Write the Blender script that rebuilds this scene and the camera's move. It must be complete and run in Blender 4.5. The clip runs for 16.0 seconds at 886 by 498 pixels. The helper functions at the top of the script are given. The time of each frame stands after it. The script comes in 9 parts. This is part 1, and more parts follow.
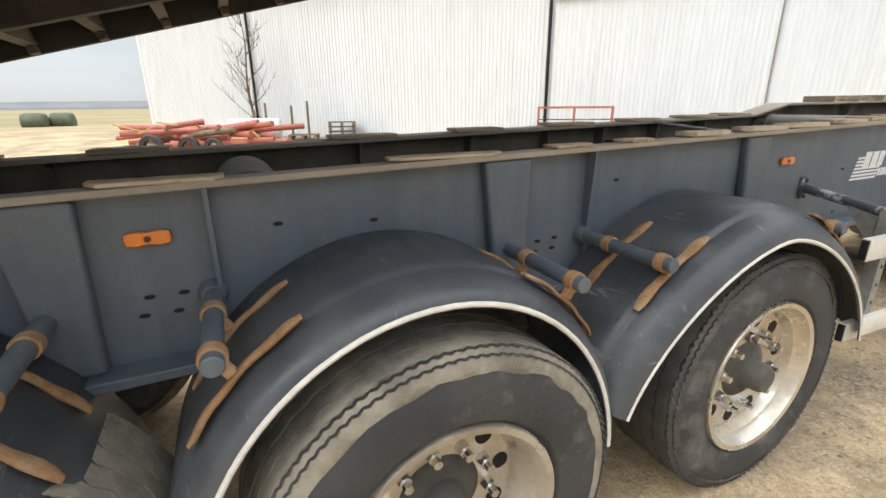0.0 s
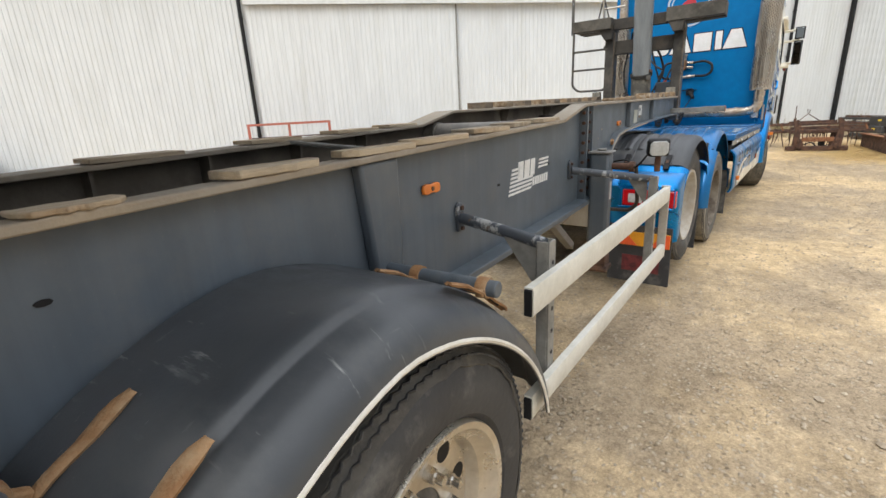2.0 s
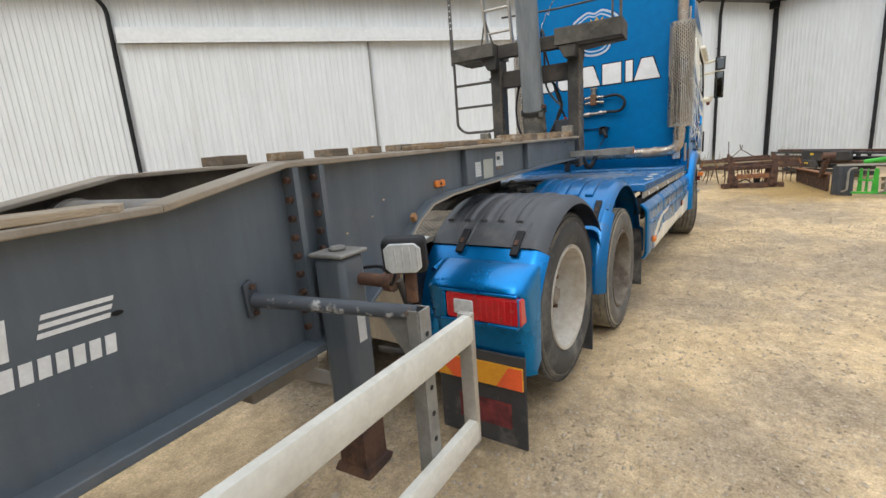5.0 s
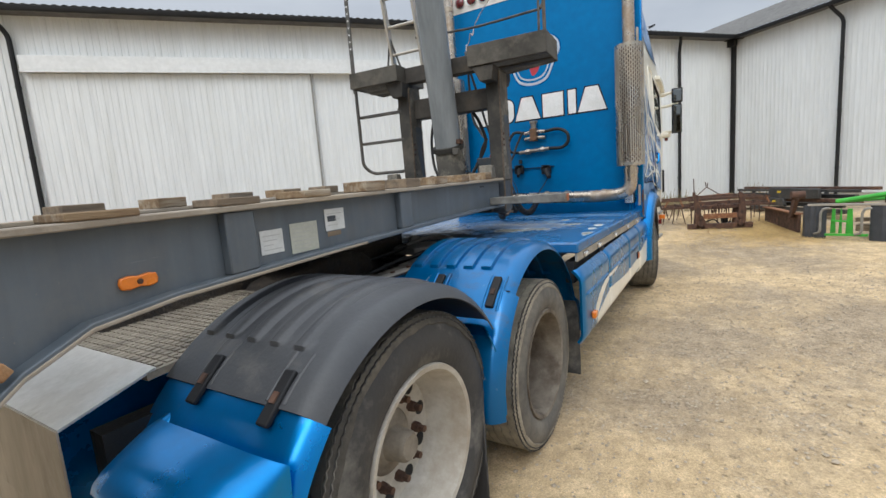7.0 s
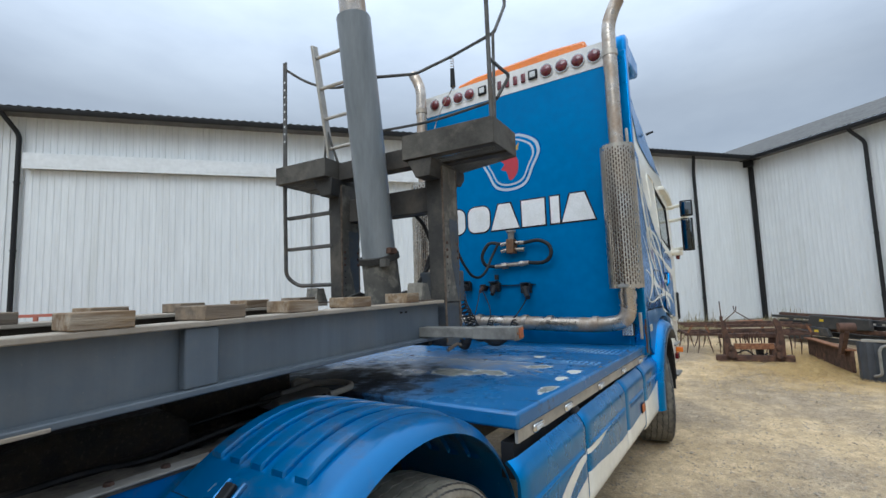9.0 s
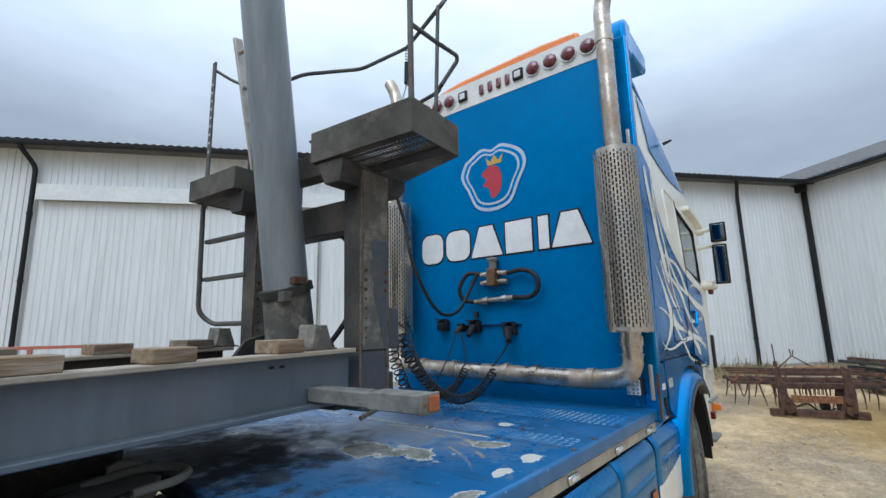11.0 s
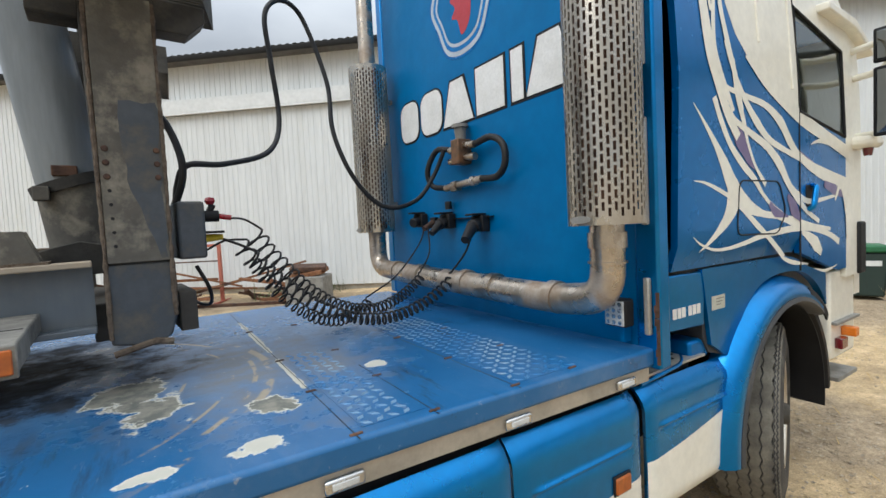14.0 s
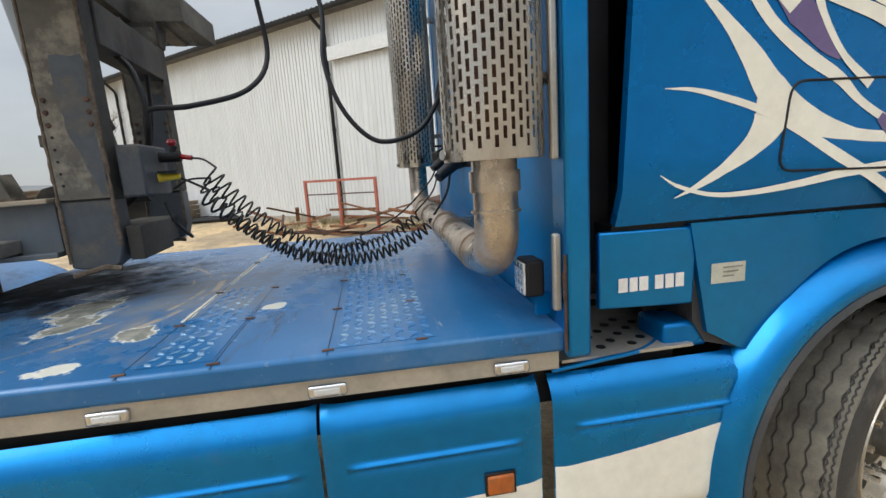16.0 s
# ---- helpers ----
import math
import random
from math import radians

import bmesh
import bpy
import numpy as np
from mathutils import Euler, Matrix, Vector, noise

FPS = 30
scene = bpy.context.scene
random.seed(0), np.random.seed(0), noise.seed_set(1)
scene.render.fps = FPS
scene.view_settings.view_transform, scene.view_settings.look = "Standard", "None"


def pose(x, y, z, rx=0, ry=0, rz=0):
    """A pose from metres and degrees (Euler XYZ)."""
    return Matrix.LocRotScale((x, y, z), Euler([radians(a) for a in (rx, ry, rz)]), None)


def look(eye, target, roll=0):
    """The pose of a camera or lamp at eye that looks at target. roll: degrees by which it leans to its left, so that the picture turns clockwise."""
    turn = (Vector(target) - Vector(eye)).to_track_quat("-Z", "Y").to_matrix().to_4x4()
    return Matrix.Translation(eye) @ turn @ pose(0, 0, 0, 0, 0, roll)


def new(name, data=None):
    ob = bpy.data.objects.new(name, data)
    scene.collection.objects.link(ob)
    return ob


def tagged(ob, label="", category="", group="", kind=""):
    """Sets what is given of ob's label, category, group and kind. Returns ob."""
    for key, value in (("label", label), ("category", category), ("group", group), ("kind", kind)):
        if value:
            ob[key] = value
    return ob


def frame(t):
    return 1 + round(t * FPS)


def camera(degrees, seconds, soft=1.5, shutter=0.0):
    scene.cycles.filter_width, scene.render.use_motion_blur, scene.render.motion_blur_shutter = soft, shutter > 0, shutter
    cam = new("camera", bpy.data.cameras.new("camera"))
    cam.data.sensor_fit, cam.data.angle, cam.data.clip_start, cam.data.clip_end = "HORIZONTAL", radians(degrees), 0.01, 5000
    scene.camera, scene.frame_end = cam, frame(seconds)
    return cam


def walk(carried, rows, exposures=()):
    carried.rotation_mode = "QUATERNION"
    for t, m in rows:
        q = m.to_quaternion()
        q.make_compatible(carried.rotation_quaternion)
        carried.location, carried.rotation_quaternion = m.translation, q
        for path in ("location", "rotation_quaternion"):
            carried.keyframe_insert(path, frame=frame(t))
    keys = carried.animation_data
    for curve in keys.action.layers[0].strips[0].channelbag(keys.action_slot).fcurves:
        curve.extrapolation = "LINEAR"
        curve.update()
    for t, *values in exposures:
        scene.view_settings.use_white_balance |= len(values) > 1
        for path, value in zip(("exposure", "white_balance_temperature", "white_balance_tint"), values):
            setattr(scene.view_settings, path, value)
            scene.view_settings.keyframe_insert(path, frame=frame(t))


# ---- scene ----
cam = camera(88.8, 16.0)
METRES, EYE, TILT, LEAN, TURN = 9.8, 1.617, 0.0, 0.0, -21.4
ROWS = [
    (0.0, 0.0, 0.0, 0.0, -0.14, -17.63, 0.43),
    (0.5, 0.0182, 0.0231, -0.0009, -11.58, -16.48, 0.82),
    (1.0, 0.0448, 0.045, -0.0014, -19.38, -17.21, 1.35),
    (1.5, 0.0698, 0.0635, -0.0028, -25.91, -17.61, 2.33),
    (2.0, 0.0934, 0.0853, -0.0014, -31.15, -16.8, 2.88),
    (2.5, 0.1252, 0.1023, -0.0028, -33.67, -17.3, 3.16),
    (3.0, 0.1582, 0.1181, -0.0007, -36.99, -17.42, 3.36),
    (3.5, 0.1889, 0.1369, 0.001, -39.47, -16.48, 3.87),
    (4.0, 0.2217, 0.1413, -0.0007, -37.61, -14.54, 4.23),
    (6.5, 0.3908, 0.1839, 0.0011, -36.23, -10.43, 4.29),
    (7.0, 0.423, 0.1984, 0.003, -38.39, -8.2, 4.38),
    (7.5, 0.4575, 0.2068, 0.0038, -36.82, -3.56, 3.64),
    (8.0, 0.4857, 0.2145, 0.0061, -35.14, 1.49, 2.59),
    (8.5, 0.5154, 0.2304, 0.0073, -35.35, 3.93, 2.05),
    (9.0, 0.5426, 0.2375, 0.0093, -35.39, 5.46, 1.99),
    (9.5, 0.5725, 0.2428, 0.0134, -35.07, 6.79, 1.68),
    (10.0, 0.5955, 0.2507, 0.0129, -34.08, 8.25, 1.51),
    (12.5, 0.7212, 0.2909, 0.0142, -23.8, 8.51, 1.78),
    (13.0, 0.7539, 0.29, 0.0126, -21.12, 4.58, 1.37),
    (13.5, 0.7794, 0.2945, 0.01, -16.74, 0.49, 1.93),
    (14.0, 0.8051, 0.3079, 0.0105, -12.1, -3.03, 2.94),
    (14.5, 0.8343, 0.3103, 0.0068, -7.26, -6.74, 3.38),
    (15.0, 0.8667, 0.3116, 0.0066, -3.46, -10.08, 3.44),
    (15.5, 0.8924, 0.3246, 0.0036, 0.74, -10.99, 3.29),
    (16.0, 0.9179, 0.3337, 0.0064, 11.51, -10.29, 3.77),
]
walk(cam, [(t, pose(0, 0, EYE, TILT, LEAN, TURN) @ pose(METRES * x, METRES * y, METRES * z, 90 + pitch, roll, yaw)) for t, x, y, z, yaw, pitch, roll in ROWS],
     exposures=((0.0, 0.8, 6400, 8), (1.0, 0.64, 6400, 8), (2.5, 0.45, 6450, 9), (4.0, 0.33, 6400, 9), (6.5, 0.26, 6200, 8), (7.5, 0.2, 6100, 8), (8.5, 0.0, 5700, 5), (9.5, 0.0, 5580, 5), (12.5, 0.03, 5480, 5), (13.0, 0.12, 5650, 5), (14.5, 0.27, 6350, 7), (16.0, 0.29, 6350, 7)))
# ---- light ----
world = bpy.data.worlds.new("overcast_sky")
scene.world = world
world.use_nodes = True
wn, wl = world.node_tree.nodes, world.node_tree.links
wn.clear()
w_out, w_bg = wn.new("ShaderNodeOutputWorld"), wn.new("ShaderNodeBackground")
w_sky = wn.new("ShaderNodeTexSky")
w_sky.sky_type, w_sky.sun_disc = "NISHITA", False
SUN_EL, SUN_AZ = 46.0, 260.0
w_sky.sun_elevation, w_sky.sun_rotation = radians(SUN_EL), radians(SUN_AZ)
w_co, w_sep = wn.new("ShaderNodeTexCoord"), wn.new("ShaderNodeSeparateXYZ")
w_ramp, w_noise, w_cl, w_mix = (wn.new("ShaderNodeValToRGB"), wn.new("ShaderNodeTexNoise"), wn.new("ShaderNodeValToRGB"), wn.new("ShaderNodeMix"))
w_map = wn.new("ShaderNodeMapping")
w_mul = wn.new("ShaderNodeMix")
wl.new(w_co.outputs["Generated"], w_sep.inputs[0])
wl.new(w_co.outputs["Generated"], w_map.inputs[0])
w_map.inputs["Scale"].default_value = (1.0, 1.0, 2.6)
wl.new(w_sep.outputs["Z"], w_ramp.inputs[0])
# an overcast sky is about three times as bright overhead as at the horizon
w_ramp.color_ramp.elements[0].position, w_ramp.color_ramp.elements[0].color = 0.0, (3.75, 3.81, 3.95, 1)
w_ramp.color_ramp.elements[1].position, w_ramp.color_ramp.elements[1].color = 1.0, (17.0, 17.3, 18.0, 1)
e = w_ramp.color_ramp.elements.new(0.35); e.color = (4.55, 4.66, 4.92, 1)
e = w_ramp.color_ramp.elements.new(0.6); e.color = (11.0, 11.4, 12.2, 1)
w_noise.inputs["Scale"].default_value, w_noise.inputs["Detail"].default_value, w_noise.inputs["Roughness"].default_value = 3.0, 6.0, 0.55
wl.new(w_map.outputs[0], w_noise.inputs["Vector"])
w_cl.color_ramp.elements[0].position, w_cl.color_ramp.elements[0].color = 0.34, (0.88, 0.89, 0.905, 1)
w_cl.color_ramp.elements[1].position, w_cl.color_ramp.elements[1].color = 0.64, (1.06, 1.06, 1.05, 1)
wl.new(w_noise.outputs["Fac"], w_cl.inputs[0])
w_mul.data_type, w_mul.blend_type = "RGBA", "MULTIPLY"
w_mul.inputs[0].default_value = 1.0
wl.new(w_ramp.outputs[0], w_mul.inputs[6]); wl.new(w_cl.outputs[0], w_mul.inputs[7])
w_mix.data_type = "RGBA"
w_mix.inputs[0].default_value = 0.88
wl.new(w_sky.outputs[0], w_mix.inputs[6]); wl.new(w_mul.outputs[2], w_mix.inputs[7])
wl.new(w_mix.outputs[2], w_bg.inputs[0])
w_bg.inputs[1].default_value = 0.112
wl.new(w_bg.outputs[0], w_out.inputs[0])
sun = new("sun", bpy.data.lights.new("sun", "SUN"))
sun.data.energy, sun.data.angle, sun.data.color = 1.3, radians(40), (1.0, 0.96, 0.9)
sun.matrix_world = look((0, 0, 30), Vector((0, 0, 30)) - Vector((math.sin(radians(SUN_AZ)) * math.cos(radians(SUN_EL)), math.cos(radians(SUN_AZ)) * math.cos(radians(SUN_EL)), math.sin(radians(SUN_EL)))))


# ---- materials ----
def mat(name, base, second=None, rough=0.6, metal=0.0, scale=6.0, mix=(0.4, 0.65), bump=0.0, bump_scale=60.0, rough2=None, coat=0.0,
        dirt=None, dirt_scale=2.0, dirt_at=(0.55, 0.75), spec=0.5, stretch=(1, 1, 1)):
    """A surface of two colours mixed by noise, a third as dirt or wear, and a fine relief."""
    m = bpy.data.materials.new(name)
    m.use_nodes = True
    n, l = m.node_tree.nodes, m.node_tree.links
    b = n["Principled BSDF"]
    b.inputs["Metallic"].default_value = metal
    b.inputs["Specular IOR Level"].default_value = spec
    b.inputs["Coat Weight"].default_value = coat
    b.inputs["Coat Roughness"].default_value = 0.12
    co, mp = n.new("ShaderNodeTexCoord"), n.new("ShaderNodeMapping")
    l.new(co.outputs["Object"], mp.inputs[0])
    mp.inputs["Scale"].default_value = stretch

    def noise_fac(sc, lo, hi, detail=6.0, rough_=0.6):
        t, r = n.new("ShaderNodeTexNoise"), n.new("ShaderNodeMapRange")
        t.inputs["Scale"].default_value, t.inputs["Detail"].default_value, t.inputs["Roughness"].default_value = sc, detail, rough_
        l.new(mp.outputs[0], t.inputs["Vector"])
        r.inputs["From Min"].default_value, r.inputs["From Max"].default_value = lo, hi
        l.new(t.outputs["Fac"], r.inputs["Value"])
        return r.outputs[0]

    second = second or tuple(c * 0.8 for c in base)
    f = noise_fac(scale, *mix)
    mx = n.new("ShaderNodeMix")
    mx.data_type = "RGBA"
    mx.inputs[6].default_value, mx.inputs[7].default_value = (*base, 1), (*second, 1)
    l.new(f, mx.inputs[0])
    colour = mx.outputs[2]
    fine = noise_fac(scale * 9, 0.3, 0.7)
    m2 = n.new("ShaderNodeMix")
    m2.data_type, m2.blend_type = "RGBA", "MULTIPLY"
    m2.inputs[0].default_value = 0.35
    l.new(colour, m2.inputs[6])
    g = n.new("ShaderNodeMapRange")
    g.inputs["To Min"].default_value, g.inputs["To Max"].default_value = 0.75, 1.15
    l.new(fine, g.inputs["Value"])
    l.new(g.outputs[0], m2.inputs[7])
    colour = m2.outputs[2]
    r1, r2 = rough, rough2 if rough2 is not None else min(1.0, rough + 0.15)
    rr = n.new("ShaderNodeMapRange")
    rr.inputs["To Min"].default_value, rr.inputs["To Max"].default_value = r1, r2
    l.new(f, rr.inputs["Value"])
    rough_out = rr.outputs[0]
    if dirt:
        d = noise_fac(dirt_scale, *dirt_at, detail=9.0, rough_=0.68)
        m3 = n.new("ShaderNodeMix")
        m3.data_type = "RGBA"
        m3.inputs[7].default_value = (*dirt, 1)
        l.new(d, m3.inputs[0]); l.new(colour, m3.inputs[6])
        colour = m3.outputs[2]
        m4 = n.new("ShaderNodeMix")
        m4.inputs[3].default_value = 0.85
        l.new(d, m4.inputs[0]); l.new(rough_out, m4.inputs[2])
        rough_out = m4.outputs[0]
        if metal > 0.3:
            m5 = n.new("ShaderNodeMix")
            m5.inputs[2].default_value, m5.inputs[3].default_value = metal, 0.0
            l.new(d, m5.inputs[0]); l.new(m5.outputs[0], b.inputs["Metallic"])
    l.new(colour, b.inputs["Base Color"]); l.new(rough_out, b.inputs["Roughness"])
    if bump:
        t, bp = n.new("ShaderNodeTexNoise"), n.new("ShaderNodeBump")
        t.inputs["Scale"].default_value, t.inputs["Detail"].default_value = bump_scale, 6.0
        l.new(mp.outputs[0], t.inputs["Vector"])
        bp.inputs["Strength"].default_value, bp.inputs["Distance"].default_value = bump, 0.01
        l.new(t.outputs["Fac"], bp.inputs["Height"]); l.new(bp.outputs[0], b.inputs["Normal"])
    return m


M = {}
# Dirty inner paint; its near-black base also carries the shade between the beams.
M["trailer_in"] = mat("trailer_dirty_shaded_paint", (0.06, 0.053, 0.044), (0.03, 0.027, 0.024), 0.7, scale=3, bump=0.15, dirt=(0.13, 0.1, 0.068), dirt_at=(0.52, 0.8))
M["dusty"] = mat("dusty_steel", (0.27, 0.25, 0.22), (0.17, 0.155, 0.135), 0.8, scale=4, bump=0.25, dirt=(0.36, 0.31, 0.24), dirt_at=(0.5, 0.7))
M["flange"] = mat("dusty_worn_flange", (0.35, 0.3, 0.235), (0.22, 0.185, 0.145), 0.85, scale=4, bump=0.3, dirt=(0.42, 0.34, 0.24), dirt_at=(0.48, 0.7))
M["rust"] = mat("rust", (0.26, 0.115, 0.05), (0.13, 0.055, 0.03), 0.85, scale=25, bump=0.5, bump_scale=120, dirt=(0.34, 0.2, 0.11), dirt_scale=8)
M["rust_dark"] = mat("dark_rust", (0.1, 0.05, 0.031), (0.045, 0.028, 0.022), 0.85, scale=9, bump=0.4, dirt=(0.2, 0.1, 0.05), dirt_scale=4)
M["plastic"] = mat("black_plastic", (0.04, 0.042, 0.046), (0.055, 0.056, 0.059), 0.4, scale=3, bump=0.1, bump_scale=90, dirt=(0.16, 0.15, 0.135), dirt_scale=3.2, dirt_at=(0.55, 0.8))
M["white_trim"] = mat("white_edge_trim", (0.72, 0.69, 0.62), (0.6, 0.56, 0.48), 0.5, scale=12)
M["rubber"] = mat("tyre_rubber", (0.03, 0.03, 0.032), (0.052, 0.05, 0.048), 0.62, scale=5, bump=0.2, bump_scale=50, dirt=(0.19, 0.178, 0.155), dirt_scale=3.4, dirt_at=(0.52, 0.72))
M["tread"] = mat("dusty_tyre_tread", (0.3, 0.265, 0.2), (0.17, 0.15, 0.118), 0.9, scale=9, bump=0.4, bump_scale=60)
# Pale, barely metallic base puts the plate's sky reflection into its colour.
M["cover_plate"] = mat("bent_bright_cover_plate", (0.62, 0.6, 0.56), (0.5, 0.47, 0.42), 0.32, metal=0.35, scale=5, dirt=(0.25, 0.2, 0.14), dirt_scale=4, dirt_at=(0.58, 0.75))
M["tan_plate"] = mat("dust_filmed_stainless_plate", (0.46, 0.41, 0.33), (0.36, 0.31, 0.24), 0.5, metal=0.35, scale=3, dirt=(0.28, 0.22, 0.15), dirt_scale=5, dirt_at=(0.55, 0.8), stretch=(1, 1, 0.3))
M["primer"] = mat("worn_tan_primer_plate", (0.125, 0.114, 0.092), (0.075, 0.07, 0.062), 0.75, scale=4, bump=0.3, bump_scale=50, dirt=(0.24, 0.215, 0.17), dirt_scale=7, dirt_at=(0.5, 0.66))
M["ledge"] = mat("earth_filmed_steel", (0.15, 0.125, 0.095), (0.075, 0.062, 0.05), 0.85, scale=7, bump=0.5, bump_scale=45, dirt=(0.03, 0.027, 0.024), dirt_scale=6, dirt_at=(0.5, 0.64))
M["ledge2"] = mat("earth_worn_tread_steel", (0.3, 0.26, 0.2), (0.2, 0.17, 0.13), 0.75, scale=5, bump=0.3, dirt=(0.1, 0.085, 0.07), dirt_scale=4, dirt_at=(0.5, 0.7))
M["weld"] = mat("crusted_weld_dirt", (0.14, 0.105, 0.075), (0.075, 0.055, 0.04), 0.9, scale=30, bump=0.8, bump_scale=90, dirt=(0.2, 0.165, 0.12), dirt_scale=12)
M["old_paint"] = mat("old_dark_slate_paint", (0.06, 0.07, 0.083), (0.04, 0.047, 0.056), 0.55, scale=5, bump=0.2, dirt=(0.13, 0.115, 0.09), dirt_scale=5, dirt_at=(0.5, 0.7))
M["tread_dark"] = mat("dark_tyre_tread", (0.085, 0.078, 0.066), (0.04, 0.038, 0.035), 0.85, scale=8, bump=0.4, bump_scale=60, dirt=(0.2, 0.175, 0.135), dirt_scale=4, dirt_at=(0.5, 0.72))
M["tread_grey"] = mat("grey_dusty_tyre_tread", (0.2, 0.185, 0.15), (0.12, 0.11, 0.09), 0.9, scale=9, bump=0.5, bump_scale=70, dirt=(0.07, 0.065, 0.06), dirt_scale=6, dirt_at=(0.52, 0.7))
M["lamp_glass"] = mat("clear_lamp_glass", (0.5, 0.52, 0.53), (0.4, 0.42, 0.42), 0.1, scale=30, coat=0.8)
M["rim"] = mat("polished_wheel_alloy", (0.68, 0.63, 0.54), (0.5, 0.43, 0.33), 0.24, metal=0.8, scale=5, dirt=(0.42, 0.35, 0.26), dirt_scale=3.0, dirt_at=(0.5, 0.75))
M["rim_rusty"] = mat("dusty_rusty_rim", (0.15, 0.125, 0.095), (0.07, 0.052, 0.037), 0.75, scale=6, bump=0.2, dirt=(0.34, 0.3, 0.24), dirt_at=(0.5, 0.75))
M["rubber_dusty"] = mat("dust_coated_tyre_rubber", (0.17, 0.155, 0.13), (0.11, 0.1, 0.086), 0.85, scale=4, bump=0.2, bump_scale=50, dirt=(0.05, 0.05, 0.05), dirt_scale=2.4, dirt_at=(0.5, 0.72))
M["rim_dusty"] = mat("dusty_painted_rim", (0.5, 0.47, 0.41), (0.42, 0.38, 0.32), 0.55, scale=4, bump=0.15, dirt=(0.25, 0.2, 0.14), dirt_at=(0.5, 0.8))
M["chrome"] = mat("chrome", (0.75, 0.74, 0.72), (0.6, 0.58, 0.55), 0.15, metal=1.0, scale=10)
M["steel"] = mat("stainless_steel", (0.56, 0.5, 0.43), (0.34, 0.27, 0.2), 0.2, metal=0.92, scale=4, dirt=(0.22, 0.14, 0.08), dirt_scale=3.5, dirt_at=(0.48, 0.72))
M["steel_bright"] = mat("bright_stainless_steel", (0.55, 0.5, 0.43), (0.42, 0.37, 0.3), 0.2, metal=0.95, scale=8, dirt=(0.3, 0.24, 0.17), dirt_scale=3, dirt_at=(0.5, 0.75), stretch=(1, 1, 0.4))
M["alu"] = mat("aluminium", (0.5, 0.47, 0.42), (0.4, 0.37, 0.32), 0.42, metal=0.6, scale=6, dirt=(0.38, 0.34, 0.28), dirt_at=(0.6, 0.85))
M["tray"] = mat("dusty_brown_grey_steel", (0.08, 0.073, 0.06), (0.045, 0.041, 0.034), 0.75, scale=3.5, bump=0.2, dirt=(0.18, 0.158, 0.125), dirt_scale=2.5, dirt_at=(0.5, 0.75))
M["post"] = mat("dirty_grey_brown_steel", (0.05, 0.047, 0.042), (0.028, 0.027, 0.025), 0.6, scale=3.5, bump=0.25, spec=0.25, dirt=(0.12, 0.105, 0.084), dirt_scale=2.5, dirt_at=(0.5, 0.75))
M["galv"] = mat("galvanised_steel", (0.3, 0.29, 0.265), (0.22, 0.21, 0.19), 0.6, metal=0.35, scale=9, bump=0.15, dirt=(0.2, 0.15, 0.09), dirt_at=(0.6, 0.85))
M["rail_dark"] = mat("dull_dark_galvanised_steel", (0.1, 0.095, 0.086), (0.06, 0.057, 0.052), 0.55, metal=0.3, scale=9, bump=0.15, dirt=(0.14, 0.1, 0.06), dirt_at=(0.58, 0.8))
M["rail_white"] = mat("white_painted_side_rail", (0.66, 0.64, 0.57), (0.58, 0.555, 0.48), 0.38, scale=5, dirt=(0.42, 0.38, 0.31), dirt_scale=3, dirt_at=(0.6, 0.85))
M["blue"] = mat("metallic_blue_paint", (0.0, 0.2, 0.53), (0.0, 0.185, 0.49), 0.25, metal=0.8, scale=2, coat=0.35, dirt=(0.09, 0.17, 0.27), dirt_scale=3.4, dirt_at=(0.62, 0.98))
M["blue_panel"] = mat("matt_blue_cab_wall", (0.0, 0.158, 0.4), (0.0, 0.142, 0.365), 0.4, metal=0.2, scale=1.3, coat=0.03, spec=0.2, dirt=(0.0, 0.14, 0.36), dirt_scale=0.9, dirt_at=(0.5, 0.9))
M["blue_dark"] = mat("dark_blue_side_paint", (0.0, 0.152, 0.44), (0.0, 0.142, 0.415), 0.22, metal=0.5, scale=2, coat=0.12, spec=0.25)
M["cream"] = mat("cream_white_paint", (0.82, 0.79, 0.69), (0.79, 0.755, 0.65), 0.3, scale=2, coat=0.5)
M["white"] = mat("white_lettering", (0.78, 0.77, 0.75), (0.7, 0.69, 0.66), 0.45, scale=8)
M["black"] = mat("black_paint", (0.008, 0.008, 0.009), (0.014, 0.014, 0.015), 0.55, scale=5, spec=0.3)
M["hose"] = mat("black_hose_rubber", (0.01, 0.01, 0.011), (0.022, 0.02, 0.019), 0.5, scale=20, spec=0.35)
M["grease"] = mat("grease_and_dirt", (0.012, 0.011, 0.01), (0.045, 0.037, 0.029), 0.55, scale=6, bump=0.6, bump_scale=30)
M["wall"] = mat("white_corrugated_steel", (0.69, 0.706, 0.704), (0.66, 0.674, 0.672), 0.5, scale=0.7, dirt=(0.56, 0.57, 0.535), dirt_scale=1.4, dirt_at=(0.54, 0.88), stretch=(1.6, 1.6, 0.16))
M["wall_trim"] = mat("white_trim_sheet", (0.72, 0.73, 0.725), (0.67, 0.68, 0.675), 0.5, scale=1)
M["eave"] = mat("grey_roof_sheet", (0.13, 0.125, 0.115), (0.09, 0.085, 0.08), 0.7, scale=3)
M["gutter"] = mat("black_gutter", (0.01, 0.01, 0.011), (0.016, 0.016, 0.016), 0.5, scale=4, spec=0.3)
M["concrete"] = mat("concrete", (0.42, 0.39, 0.33), (0.33, 0.3, 0.25), 0.9, scale=2, bump=0.4)
